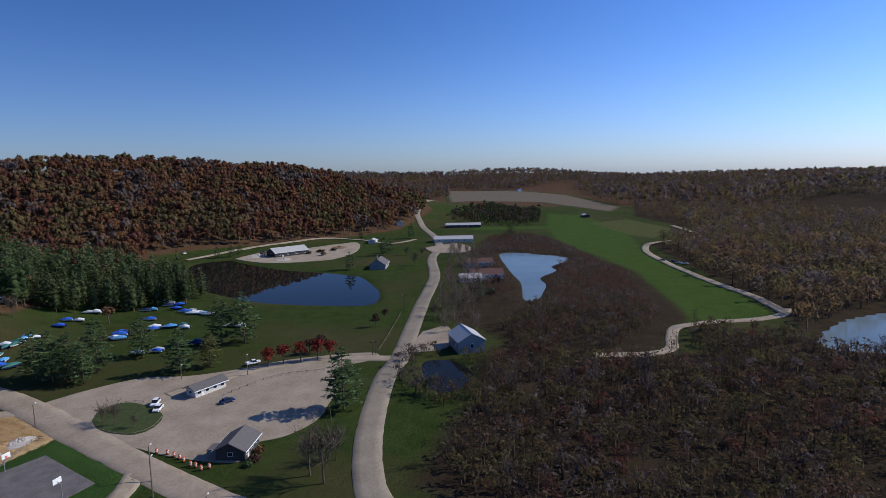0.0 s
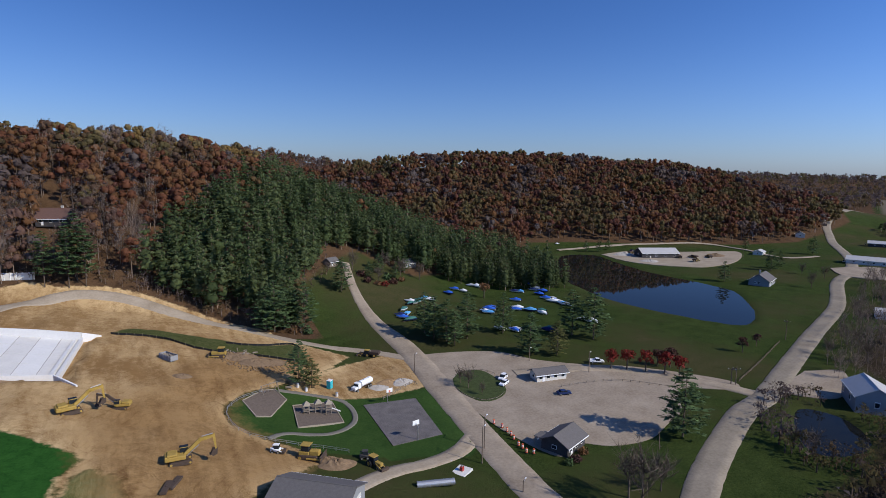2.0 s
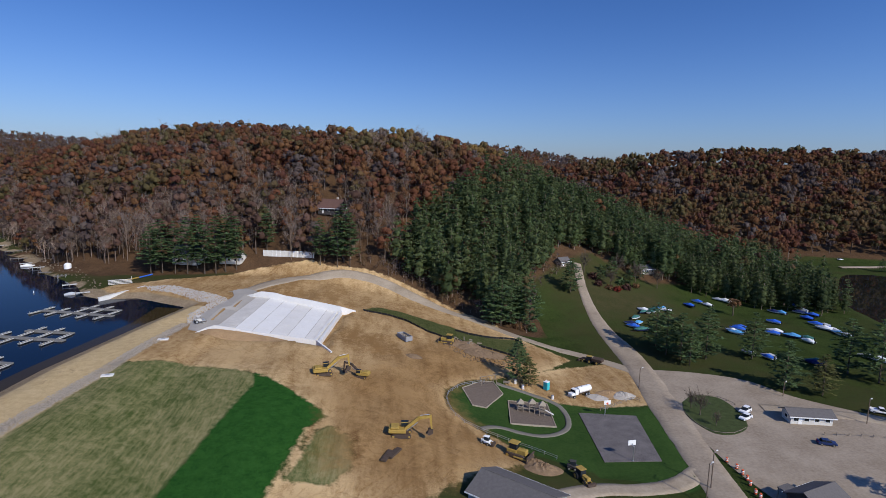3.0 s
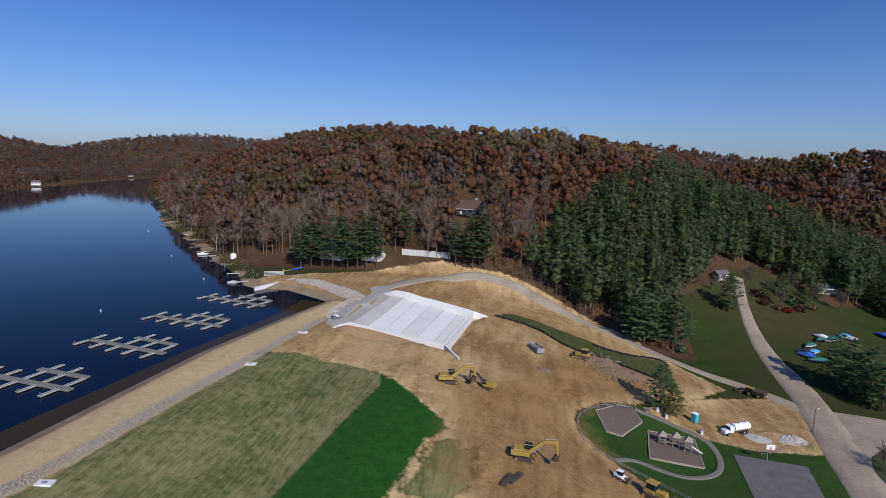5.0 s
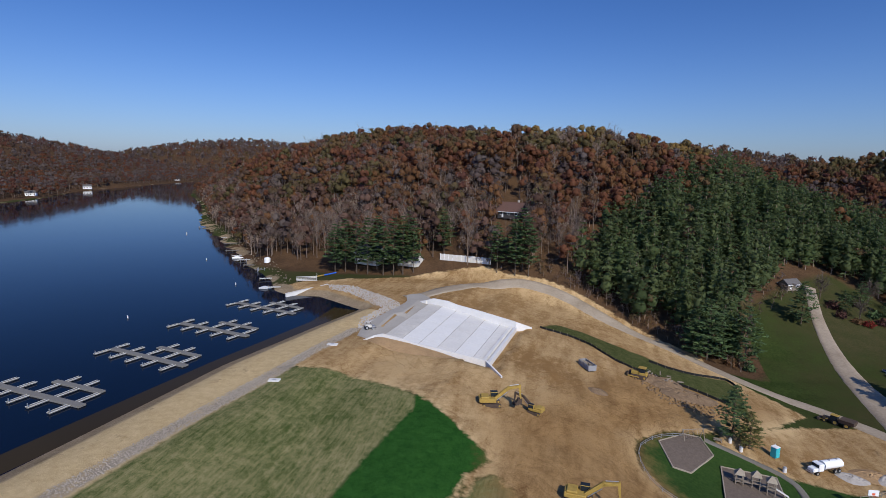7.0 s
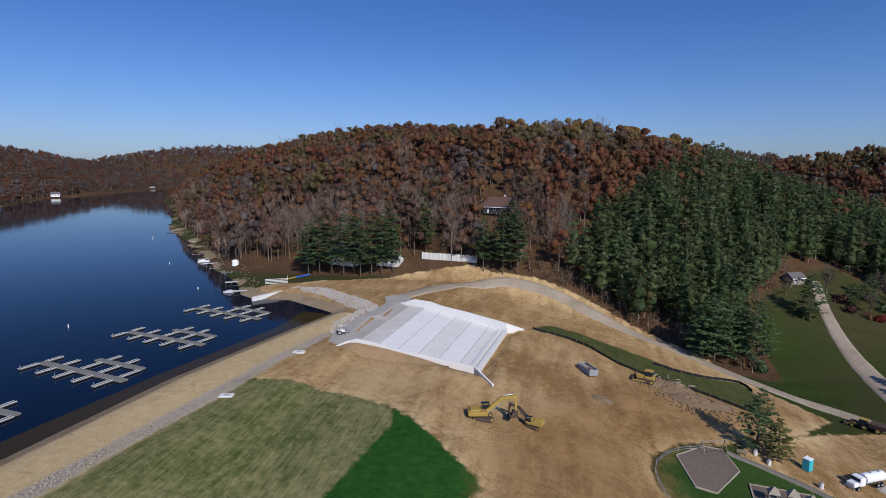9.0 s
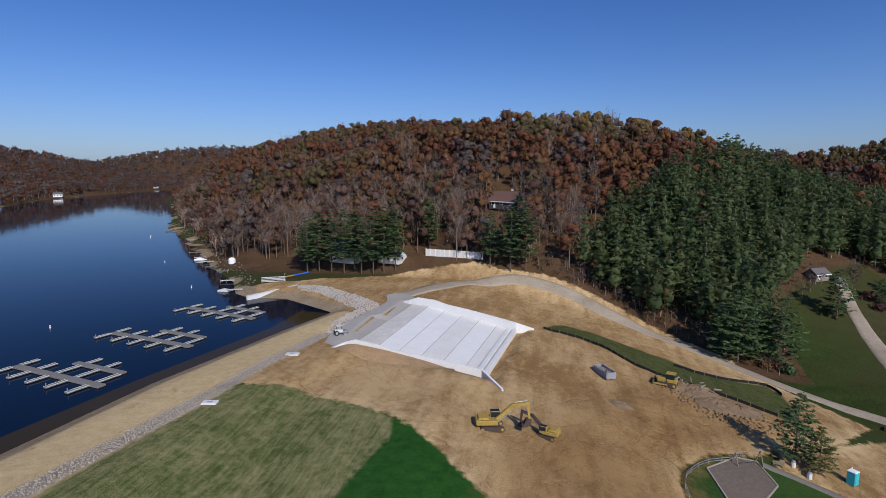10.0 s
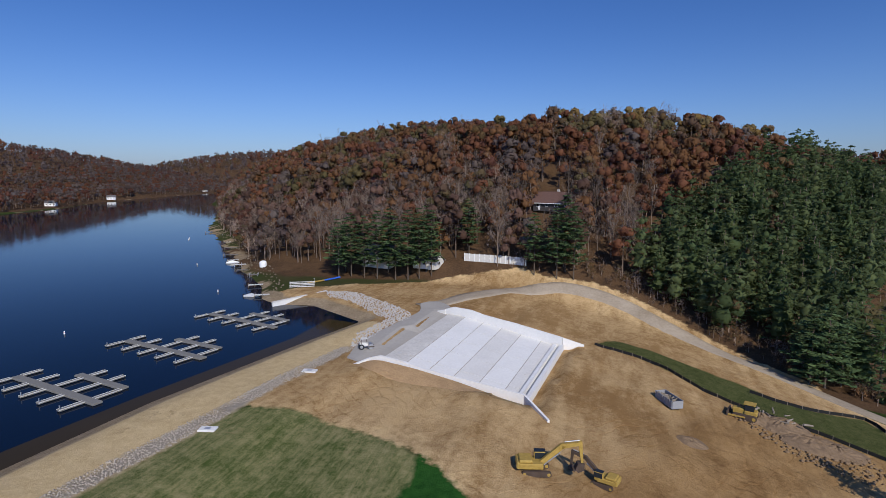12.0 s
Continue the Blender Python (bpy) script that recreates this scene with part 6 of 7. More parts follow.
for n, (x, y, s) in enumerate(((93.8, 88.7, 0.9), (98.3, 90.6, 0.8), (91.3, 88.1, 0.7), (114.8, 278.1, 1.4), (119.9, 275.6, 1.2), (129.3, 284.0, 1.5), (114.3, 285.2, 1.6), (314.9, 107.7, 1.8), (300.4, 93.7, 1.6), (336.3, 101.6, 2.0), (59.9, 225.0, 1.2), (65.5, 223.2, 1.3))):
    tree(SHRUBS, n, x, y, s, (PLUM_LEAF, TAN_LEAF, NEEDLES)[n % 3], "shrub", "low dense shrub beside a building", "shrub", "shrubs")
for n, (x, y, s) in enumerate(((350.5, 222.9, 0.75), (426.6, 235.7, 0.85), (440.5, 237.6, 0.7), (551.8, 270.5, 0.8), (531.9, 323.0, 0.6), (380.3, 368.3, 0.6), (396.5, 373.3, 0.5), (370.4, 375.3, 0.5), (285.6, 95.6, 0.6), (589.5, 165.6, 0.9))):
    tree(FULL_PINES, n, x, y, s, NEEDLES, "pine_tree", "dark evergreen near the pond houses", group="evergreens by the pond")
for n, (x, y, s) in enumerate(((118, 284, 0.5), (127, 291, 0.62), (136, 287, 0.45), (146, 296, 0.6))):
    tree(FULL_PINES, n, x, y, s, NEEDLES, "pine_tree", "young green pine beside the cabins", group="pines by the cabins")
for n, (x, y, s) in enumerate(((122, 279, 0.8), (141, 291, 0.9), (111, 291, 0.9), (152, 287, 0.8), (132, 296, 1.0))):
    tree(WINTER_TREES, n, x, y, s, TAN_LEAF, "bare_tree", "leafless grey tree beside the cabins", group="bare trees")
for n, (x, y, s) in enumerate(((124, 275, 1.3), (131, 279, 1.5), (138, 283, 1.2))):
    tree(SHRUBS, n, x, y, s, (RED_LEAF, PLUM_LEAF, TAN_LEAF)[n], "shrub", "dense reddish shrub beside the lane", "shrub", "shrubs")
DARK_CLUMP = [(168, 292), (196, 268), (222, 250), (244, 256), (258, 300), (262, 352), (236, 340), (200, 326), (178, 308)]
p = scatter(DARK_CLUMP, 6.4, 111)
woodland("pine_wood", PINES, p, mixed(p, [(GREEN * 0.8, 1.0)], 112), 113, "dark pine grove beside the pond", (0.65, 0.9))
p = scatter([(58, 222), (66, 218), (78, 262), (104, 296), (96, 302), (70, 270)], 4.0, 114)
woodland("brush", BRUSH, p, mixed(p, [(AUTUMN[4:], 0.5), (GREY, 0.5)], 115), 116, "brown brush along the pine wood edge", (0.4, 0.9))
p = scatter([(60, 224), (40, 238), (20, 252), (2, 266), (-18, 274), (-40, 272), (-40, 280), (-16, 284), (6, 276), (26, 260), (44, 246), (64, 232)], 3.2, 117)
woodland("brush", BRUSH, p, mixed(p, [(AUTUMN[4:], 0.6), (GREY, 0.4)], 118), 119, "bare brown brush at the foot of the wood", (0.4, 1.0))
p = scatter([(-150, 276), (-120, 282), (-80, 284), (-40, 282), (4, 276), (10, 330), (-60, 330), (-150, 320)], 7, 120)
woodland("woodland", BARES, p, mixed(p, [(GREY, 1.0)], 121), 122, "tall pale bare trunks behind the houses", (0.7, 1.1))


# ---------------------------------------------------------------- the play park
def level_slab(name, corners, thick, material, label, category, border=None):
    t = thing(name, pose(0, 0, 0), label, category)
    top = max(gz(x, y) for x, y in corners) + 0.1
    zs = [gz(x, y) + 0.16 for x, y in corners]
    bm = bmesh.new()
    lo, hi = [bm.verts.new((x, y, z - thick)) for (x, y), z in zip(corners, zs)], [bm.verts.new((x, y, z)) for (x, y), z in zip(corners, zs)]
    n = len(corners)
    for k in range(n):
        bm.faces.new((lo[k], lo[(k + 1) % n], hi[(k + 1) % n], hi[k]))
    bmesh.ops.triangulate(bm, faces=[bm.faces.new(hi)])
    part("surface", bm, material, t)
    if border:
        for k in range(n):
            a, b = corners[k], corners[(k + 1) % n]
            part("edging", wall_between(a, b, zs[k] - 0.4, zs[k] + 0.16, zs[(k + 1) % n] - 0.4, zs[(k + 1) % n] + 0.16, 0.22), border, t)
    return t


COURT_RING = [(59.5, 143.8), (75.8, 141.1), (71.3, 115.9), (56.8, 116.2)]
court = level_slab("basketball_court", COURT_RING, 0.5, COURT, "worn dark asphalt basketball court", "court")
for x, y, turn in ((66.7, 141.9, 0), (64.0, 116.2, 180)):
    t = thing("basketball_hoop", on_ground(x, y, turn - 83, 0.1), "white basketball hoop on a steel pole", "basketball hoop", "basketball hoops")
    part("pole", rod((0, 0, -0.2), (0, 0, 3.9), 0.12, 0.1), STEEL, t)
    part("arm", rod((0, 0, 3.7), (1.0, 0, 4.2), 0.08), STEEL, t)
    bb = part("backboard", box(0.95, 1.05, -1.05, 1.05, 3.7, 5.0, 0.03), WHITE, t)
    part("target", box(1.05, 1.07, -0.3, 0.3, 3.9, 4.35), ORANGE, bb)
    bm = bmesh.new()
    for k in range(12):
        u, v = k * math.pi / 6, (k + 1) * math.pi / 6
        rod((1.4 + 0.28 * math.cos(u), 0.28 * math.sin(u), 3.85), (1.4 + 0.28 * math.cos(v), 0.28 * math.sin(v), 3.85), 0.03, 0.03, 5, bm)
    part("rim", bm, ORANGE, t)

PAD_A = [(25.8, 150.1), (27.7, 141.3), (31.6, 141.2), (38.3, 150.9), (36.5, 157.3), (32.7, 157.2)]
PAD_B = [(39.1, 147.1), (37.1, 133.7), (50.1, 134.6), (51.2, 148.3)]
level_slab("play_pad", PAD_A, 0.6, MULCH, "mulch play pad with timber edging", "play area", SPRUCE)
level_slab("play_pad", PAD_B, 0.6, MULCH, "square mulch play pad with timber edging", "play area", SPRUCE)
strip("footpath", [(28.0, 127.6), (33.5, 130.5), (42.4, 128.3), (48.9, 130.3), (53.8, 135.5), (55.5, 144.1), (53.1, 149.9), (44.5, 154.6), (37.6, 157.0)], 1.7, PATHWAY, "narrow grey footpath looping round the play area", "path", 0.12, "structure", 1.5)

t = thing("play_structure", on_ground(44.1, 141.6, -10, 0.1), "weathered wooden climbing frame with towers and a slide", "play structure")
for x, y in ((-2.5, 0), (0.8, 0.5), (3.6, -0.6)):
    for i in (-0.75, 0.75):
        for j in (-0.75, 0.75):
            part("post", box(x + i - 0.09, x + i + 0.09, y + j - 0.09, y + j + 0.09, 0, 3.0), WOOD, t)
    part("deck", box(x - 0.85, x + 0.85, y - 0.85, y + 0.85, 1.35, 1.5), WOOD, t)
    for j in (-0.8, 0.8):
        part("rail", box(x - 0.85, x + 0.85, y + j - 0.05, y + j + 0.05, 2.1, 2.25), WOOD, t)
    bm = bmesh.new()
    bmesh.ops.create_cone(bm, cap_ends=True, segments=4, radius1=1.5, radius2=0.1, depth=1.2, matrix=pose(x, y, 3.6, 0, 0, 45))
    part("tower_roof", bm, SPRUCE, t)
for x0, x1 in ((-1.65, -0.05), (1.65, 2.75)):
    part("bridge", box(x0, x1, -0.4, 0.6, 1.3, 1.42), WOOD, t)
arm_piece(t, "slide", (4.4, -0.6, 1.5), (7.0, -0.6, 0.2), 0.12, 0.12, 0.7, PALE_SIDING)
arm_piece(t, "ladder", (-3.3, 0, 1.5), (-4.6, 0, 0), 0.1, 0.1, 0.8, WOOD)
t = thing("swing_set", on_ground(34.4, 155.6, 20, 0.1), "dark timber swing set on mulch", "swing set")
for x in (-2.6, 2.6):
    for y in (-1.1, 1.1):
        part("leg", rod((x, y, -0.1), (x, 0, 2.8), 0.09), WOOD, t)
part("beam", rod((-3, 0, 2.8), (3, 0, 2.8), 0.1), WOOD, t)
for x in (-1.4, 0.0, 1.4):
    s = part("swing_seat", box(x - 0.25, x + 0.25, -0.1, 0.1, 0.5, 0.56), RUBBER, t)
    for i in (-0.22, 0.22):
        part("chain", rod((x + i, 0, 0.55), (x + i, 0, 2.75), 0.015, 0.015, 4), STEEL, s)


def rail_fence(points, gap, high, material, label, rails=2, name="fence", thick=0.06):
    """Posts and rails along a line on the ground."""
    line = curve_points(points, gap)
    t = thing(name, pose(0, 0, 0), label, "fence")
    for k, (x, y) in enumerate(line):
        z = gz(x, y)
        part("post", box(x - thick, x + thick, y - thick, y + thick, z - 0.3, z + high), material, t)
        if k:
            u, v = line[k - 1]
            w = gz(u, v)
            for r in range(rails):
                h = high * (r + 1) / (rails + 0.2)
                part("rail", wall_between((u, v), (x, y), w + h - 0.06, w + h + 0.06, z + h - 0.06, z + h + 0.06, 0.05), material, t)


rail_fence([(32.5, 156.2), (26.6, 152.2), (22.5, 147.5), (20.3, 141.3), (21.7, 132.0), (27.0, 126.9), (36.6, 121.3), (44.4, 114.9)], 2.6, 1.0, STEEL, "low thin fence round the playground lawn", 2)
rail_fence([(123.9, 128.0), (136.7, 126.0), (146.1, 122.1), (155.6, 110.6)], 2.8, 0.9, WOOD, "low brown rail fence round the car park", 1, "fence", 0.1)
rail_fence([(66.7, 145.3), (79.7, 153.3), (82.0, 152.2)], 2.8, 1.1, WOOD, "dark rail fence behind the court", 2)
rail_fence([(182.6, 103.2), (204.0, 110.1), (242.6, 123.7)], 3.2, 0.9, POLE_WOOD, "dark guard fence beside the valley road", 2)
for k, pts in enumerate(([(-6.8, 214.5), (7.2, 209.3), (15.8, 200.4), (23.7, 195.1), (31.7, 191.6), (39.4, 189.7), (49.4, 184.1)], [(29.9, 206.4), (37.5, 204.0), (43.8, 203.9), (54.0, 206.3), (56.0, 200.7)])):
    line = curve_points(pts, 2.4)
    t = thing("silt_fence", pose(0, 0, 0), "black silt fence cloth on wooden stakes", "fence", "silt fences")
    for (u, v), (x, y) in zip(line, line[1:]):
        part("cloth", wall_between((u, v), (x, y), gz(u, v) - 0.2, gz(u, v) + 0.75, gz(x, y) - 0.2, gz(x, y) + 0.75, 0.04), SILT, t)
        part("stake", box(x - 0.04, x + 0.04, y - 0.04, y + 0.04, gz(x, y) - 0.2, gz(x, y) + 0.95), WOOD, t)

# ---------------------------------------------------------------- lot details
patch("planting_island", [(95.1, 150.9), (101.3, 155.8), (108.4, 153.8), (108.8, 143.2), (105.3, 133.7), (98.5, 129.4), (93.5, 130.3), (91.7, 136.6), (92.1, 143.9)], GRASS, "grass island in the gravel car park", "grass", 0.22)
rail_fence([(92.1, 144.0), (91.7, 136.6), (94.0, 131.1), (99.1, 130.2), (104.3, 133.0)], 2.2, 0.45, WOOD, "low log rail round the grass island", 1, "fence", 0.1)
rail_fence([(101.3, 155.8), (108.4, 153.8), (110.7, 148.3)], 2.2, 0.7, WOOD, "low log rail behind the grass island", 1, "fence", 0.1)
for x, y in ((87.8, 115.5), (88.4, 112.3), (88.2, 109.7), (87.8, 107.3), (87.1, 105.1), (86.1, 101.7), (86.1, 100.0), (85.6, 97.7), (87.0, 96.5)):
    t = thing("traffic_drum", on_ground(x, y, 0, 0.13), "orange traffic drum on the gravel", "traffic drum", "traffic drums")
    part("base", rod((0, 0, 0), (0, 0, 0.12), 0.45, 0.42, 12), RUBBER, t)
    body = part("body", rod((0, 0, 0.12), (0, 0, 1.25), 0.34, 0.27, 12), ORANGE, t)
    for z in (0.5, 0.85):
        part("band", rod((0, 0, z), (0, 0, z + 0.16), 0.335, 0.325, 12), WHITE, body, "white reflective band")


def utility_pole(x, y, tall, lamp=True, arms=False):
    t = thing("utility_pole", on_ground(x, y, 30), "brown wooden utility pole", "pole", "utility poles")
    part("pole", rod((0, 0, -0.5), (0, 0, tall), 0.16, 0.11), POLE_WOOD, t)
    if lamp:
        a = part("lamp_arm", rod((0, 0, tall - 0.5), (1.1, 0, tall - 0.1), 0.04), STEEL, t)
        part("lamp_head", box(0.9, 1.5, -0.15, 0.15, tall - 0.2, tall, 0.04), WHITE, a)
    if arms:
        a = part("crossarm", box(-0.08, 0.08, -1.2, 1.2, tall - 0.9, tall - 0.7), POLE_WOOD, t)
        for y0 in (-1.1, 0, 1.1):
            part("insulator", rod((0, y0, tall - 0.7), (0, y0, tall - 0.45), 0.05), WHITE, a)


for x, y, h, arms in ((86.5, 163.0, 7, False), (72.8, 98.8, 9.5, False), (130.8, 154.2, 5, False), (142.1, 134.2, 7.5, False), (73.8, 83.7, 3, False), (178.3, 101.8, 6.5, True), (177.6, 103.0, 6.0, True), (248.1, 124.3, 9, True), (326.9, 133.0, 9, True),
                      (741.6, 348.1, 9, True), (463.8, 281.8, 9, True), (467.5, 366.5, 9, True), (77.3, 104.6, 9, False)):
    utility_pole(x, y, h, not arms, arms)

t = thing("portable_toilet", on_ground(53.7, 158.0, 40), "turquoise portable toilet beside the playground", "portable toilet")
part("cabin", box(-0.75, 0.75, -0.75, 0.75, 0.1, 2.6, 0.06), TEAL, t)
part("toilet_roof", box(-0.8, 0.8, -0.8, 0.8, 2.6, 2.8, 0.08), WHITE, t)
d = part("door", box(-0.5, 0.5, -0.8, -0.75, 0.2, 2.4, 0.02), TEAL, t)
part("handle", box(0.35, 0.42, -0.85, -0.8, 1.2, 1.4), STEEL, d)
part("vent", rod((0.5, 0.5, 2.7), (0.5, 0.5, 3.1), 0.08), WHITE, t)
for x, y, turn in ((45.7, 156.5, 60), (43.9, 159.4, 40), (54.0, 152.0, 20)):
    t = thing("waste_bin", on_ground(x, y, turn), "grey concrete waste bin on the path", "bin", "waste bins")
    part("body", rod((0, 0, 0), (0, 0, 1.1), 0.45, 0.42, 8), CONCRETE, t)
    part("lid", rod((0, 0, 1.1), (0, 0, 1.35), 0.46, 0.25, 8), SIDING, t)
for x, y, turn in ((45.8, 157.5, 70), (40.8, 158.2, -15)):
    t = thing("bench", on_ground(x, y, turn), "weathered park bench beside the path", "bench", "benches")
    part("seat", box(-1, 1, -0.25, 0.25, 0.42, 0.48), WOOD, t), part("backrest", box(-1, 1, 0.22, 0.28, 0.55, 0.9), WOOD, t)
    for k in (-0.8, 0.8):
        part("leg", box(k - 0.05, k + 0.05, -0.22, 0.25, 0, 0.42), STEEL, t)
t = thing("culvert_pipe", on_ground(56.5, 92.7, 12), "grey corrugated culvert pipe lying on grass", "pipe")
bm = bmesh.new()
bmesh.ops.create_cone(bm, cap_ends=False, segments=18, radius1=0.75, radius2=0.75, depth=8.5, matrix=pose(0, 0, 0.75, 0, 90, -30))
part("shell", bm, STEEL, t)
bm = bmesh.new()
for k in range(16):
    bmesh.ops.create_cone(bm, cap_ends=False, segments=18, radius1=0.79, radius2=0.79, depth=0.2, matrix=pose(0, 0, 0, 0, 0, -30) @ pose(-4 + 0.53 * k, 0, 0.75, 0, 90, 0))
part("corrugation", bm, STEEL, t)
t = thing("wellhead", on_ground(65.9, 97.0, 30), "concrete pad with a small brick wellhead", "wellhead")
part("pad", box(-2.2, 2.2, -1.8, 1.8, -0.3, 0.25, 0.05), CONCRETE, t)
part("head", box(-0.5, 0.5, -0.4, 0.4, 0.25, 1.2, 0.05), RED, t)
part("valve", rod((0, 0, 1.2), (0, 0, 1.6), 0.15), STEEL, t)
for x, y, turn in ((3.9, 104.8, 70), (5.5, 105.9, 60)):
    t = thing("steel_plate", on_ground(x, y, turn, 0.1), "dark rusted trench plate lying on earth", "plate", "steel plates")
    part("plate", box(-2.2, 2.2, -0.6, 0.6, 0.0, 0.5, 0.03), RUST, t)
    part("lug", box(-0.2, 0.2, -0.1, 0.1, 0.5, 0.65), RUST, t)


# ---------------------------------------------------------------- heaps
def heap(x, y, r, h, material, label, seed):
    rng = np.random.RandomState(seed)
    n, rings = 26, 9
    v, f = [], []
    for i in range(rings):
        for k in range(n):
            q, a = r * i / (rings - 1), 2 * math.pi * k / n
            px, py = x + q * math.cos(a) * (1.25 + 0.2 * math.sin(2 * a + seed)), y + q * math.sin(a)
            z = gz(px, py) + h * (1 - (i / (rings - 1)) ** 1.3) * rng.uniform(0.75, 1.15) - 0.1 - (0.4 if i == rings - 1 else 0)
            v.append((px, py, z))
    for i in range(rings - 1):
        for k in range(n):
            l = (k + 1) % n
            f.append((i * n + k, (i + 1) * n + k, (i + 1) * n + l, i * n + l))
    tagged(mesh_object("soil_mound", v, f, material), label, "soil mound", "soil mounds")


PALE_GRAVEL = plain("pale gravel", (0.38, 0.345, 0.30), 0.95, 0, 0.25, 1.5, 0.5)
BROWN_EARTH = plain("brown clods", (0.20, 0.135, 0.08), 0.95, 0, 0.4, 0.9, 0.6)
heap(78.2, 156.5, 3.4, 1.6, PALE_GRAVEL, "heap of pale gravel beside the truck", 1)
heap(74.9, 158.1, 4.0, 1.1, EARTH, "low heap of tan earth beside the truck", 2)
heap(69.5, 155.7, 3.0, 1.0, PALE_GRAVEL, "low heap of gravel by the court fence", 3)
heap(-46.8, 169.7, 6.0, 1.6, EARTH, "smooth mound of tan earth below the spillway", 4)
for k, (x, y, r, h) in enumerate(((28.3, 189.3, 4.5, 1.6), (32.8, 187.9, 5.5, 1.9), (36.5, 182.9, 6.0, 1.5), (40.4, 182.6, 5.0, 1.2), (39.5, 108.9, 3.6, 1.6), (38.3, 111.8, 2.5, 1.2), (12.1, 168.3, 2.5, 0.7))):
    heap(x, y, r, h, BROWN_EARTH, "rough heap of dark brown earth and clods", 10 + k)
heap(385.4, 343.5, 9, 3.0, PALE_GRAVEL, "large heap of gravel by the pond yard", 21)
heap(375.4, 307.0, 8, 2.4, PALE_GRAVEL, "low heap of gravel by the pond yard", 22)
heap(457.1, 303.6, 9, 2.6, BROWN_EARTH, "heap of dark earth in the yard", 23)
p = np.vstack([scatter([(22.0, 187.4), (30.8, 192.1), (44.1, 186.0), (49, 177), (42, 170), (30.7, 173.2)], 1.15, 131)])
stones("clods", p, 0.5, BROWN_EARTH, "brown clods and broken earth beside the stump pile", 133)
t = thing("stump_pile", on_ground(31.6, 189.4, 0, 1.0), "tangle of grey stumps and logs on dark earth", "stump pile")
RS = random.Random(9)
for k in range(14):
    a, z = RS.uniform(0, 360), RS.uniform(0, 1.2)
    x, y, l = RS.uniform(-5, 5), RS.uniform(-3.5, 3.5), RS.uniform(1.0, 2.4)
    part("log", rod((x, y, z), (x + l * math.cos(radians(a)), y + l * math.sin(radians(a)), z + RS.uniform(-0.3, 0.6)), RS.uniform(0.14, 0.32), RS.uniform(0.08, 0.2), 7), WOOD, t)


# ---------------------------------------------------------------- boats on the lawn
def boat(x, y, turn, cover, hull, s, label, lift=0.0, z=None):
    m = on_ground(x, y, turn, lift) if z is None else pose(x, y, z, 0, 0, turn)
    t = thing("motor_boat", m @ Matrix.Scale(s, 4), label, "boat", "stored boats")
    bm = bmesh.new()
    rows = []
    for f, w, d in ((-3.0, 1.05, 0.35), (-1.0, 1.15, 0.3), (1.0, 1.0, 0.32), (2.3, 0.6, 0.5), (3.1, 0.06, 0.85)):
        rows.append([bm.verts.new(c) for c in ((f, -w, 1.15), (f, -w * 0.75, d + 0.2), (f, 0, d), (f, w * 0.75, d + 0.2), (f, w, 1.15))])
    for a, b in zip(rows, rows[1:]):
        for k in range(4):
            bm.faces.new((a[k], b[k], b[k + 1], a[k + 1]))
    bm.faces.new(rows[0])
    part("hull", bm, hull, t)
    bm = bmesh.new()
    rows = []
    for f, w, h in ((-3.05, 1.08, 1.35), (-1.6, 1.18, 1.75), (-0.2, 1.18, 2.05), (1.1, 1.02, 1.65), (2.3, 0.62, 1.35), (3.15, 0.08, 1.22)):
        rows.append([bm.verts.new(c) for c in ((f, -w, 1.08), (f, -w * 0.6, h - 0.08), (f, 0, h), (f, w * 0.6, h - 0.12), (f, w, 1.08))])
    for a, b in zip(rows, rows[1:]):
        for k in range(4):
            bm.faces.new((a[k], b[k], b[k + 1], a[k + 1]))
    bm.faces.new(rows[0])
    part("cover", bm, cover, t, "fitted canvas cover")
    part("outboard", box(-3.5, -3.05, -0.2, 0.2, 0.5, 1.6, 0.06), RUBBER, t)
    if z is None:
        tr = part("trailer", box(-3.2, 4.2, -0.06, 0.06, 0.25, 0.37), RUST, t)
        for k in (-0.95, 0.95):
            part("tyre", rod((-1.2, k - 0.1, 0.32), (-1.2, k + 0.1, 0.32), 0.32, 0.32, 10), RUBBER, tr)
    return t


BLUE_COVER = plain("bright blue canvas", (0.035, 0.13, 0.55), 0.75, 0, 0.2, 1.2)
SKY_COVER = plain("light blue canvas", (0.10, 0.33, 0.60), 0.75, 0, 0.2, 1.2)
GREEN_COVER = plain("green canvas", (0.05, 0.15, 0.13), 0.8, 0, 0.25, 1.2)
GREY_COVER = plain("grey canvas", (0.42, 0.43, 0.44), 0.8, 0, 0.2, 1.2)
NAVY_COVER = plain("navy canvas", (0.02, 0.03, 0.10), 0.8, 0, 0.25, 1.2)
COVERS = ((BLUE_COVER, "bright blue"), (GREY_COVER, "grey"), (SKY_COVER, "light blue"), (WHITE, "white"), (GREEN_COVER, "green"), (NAVY_COVER, "navy"))
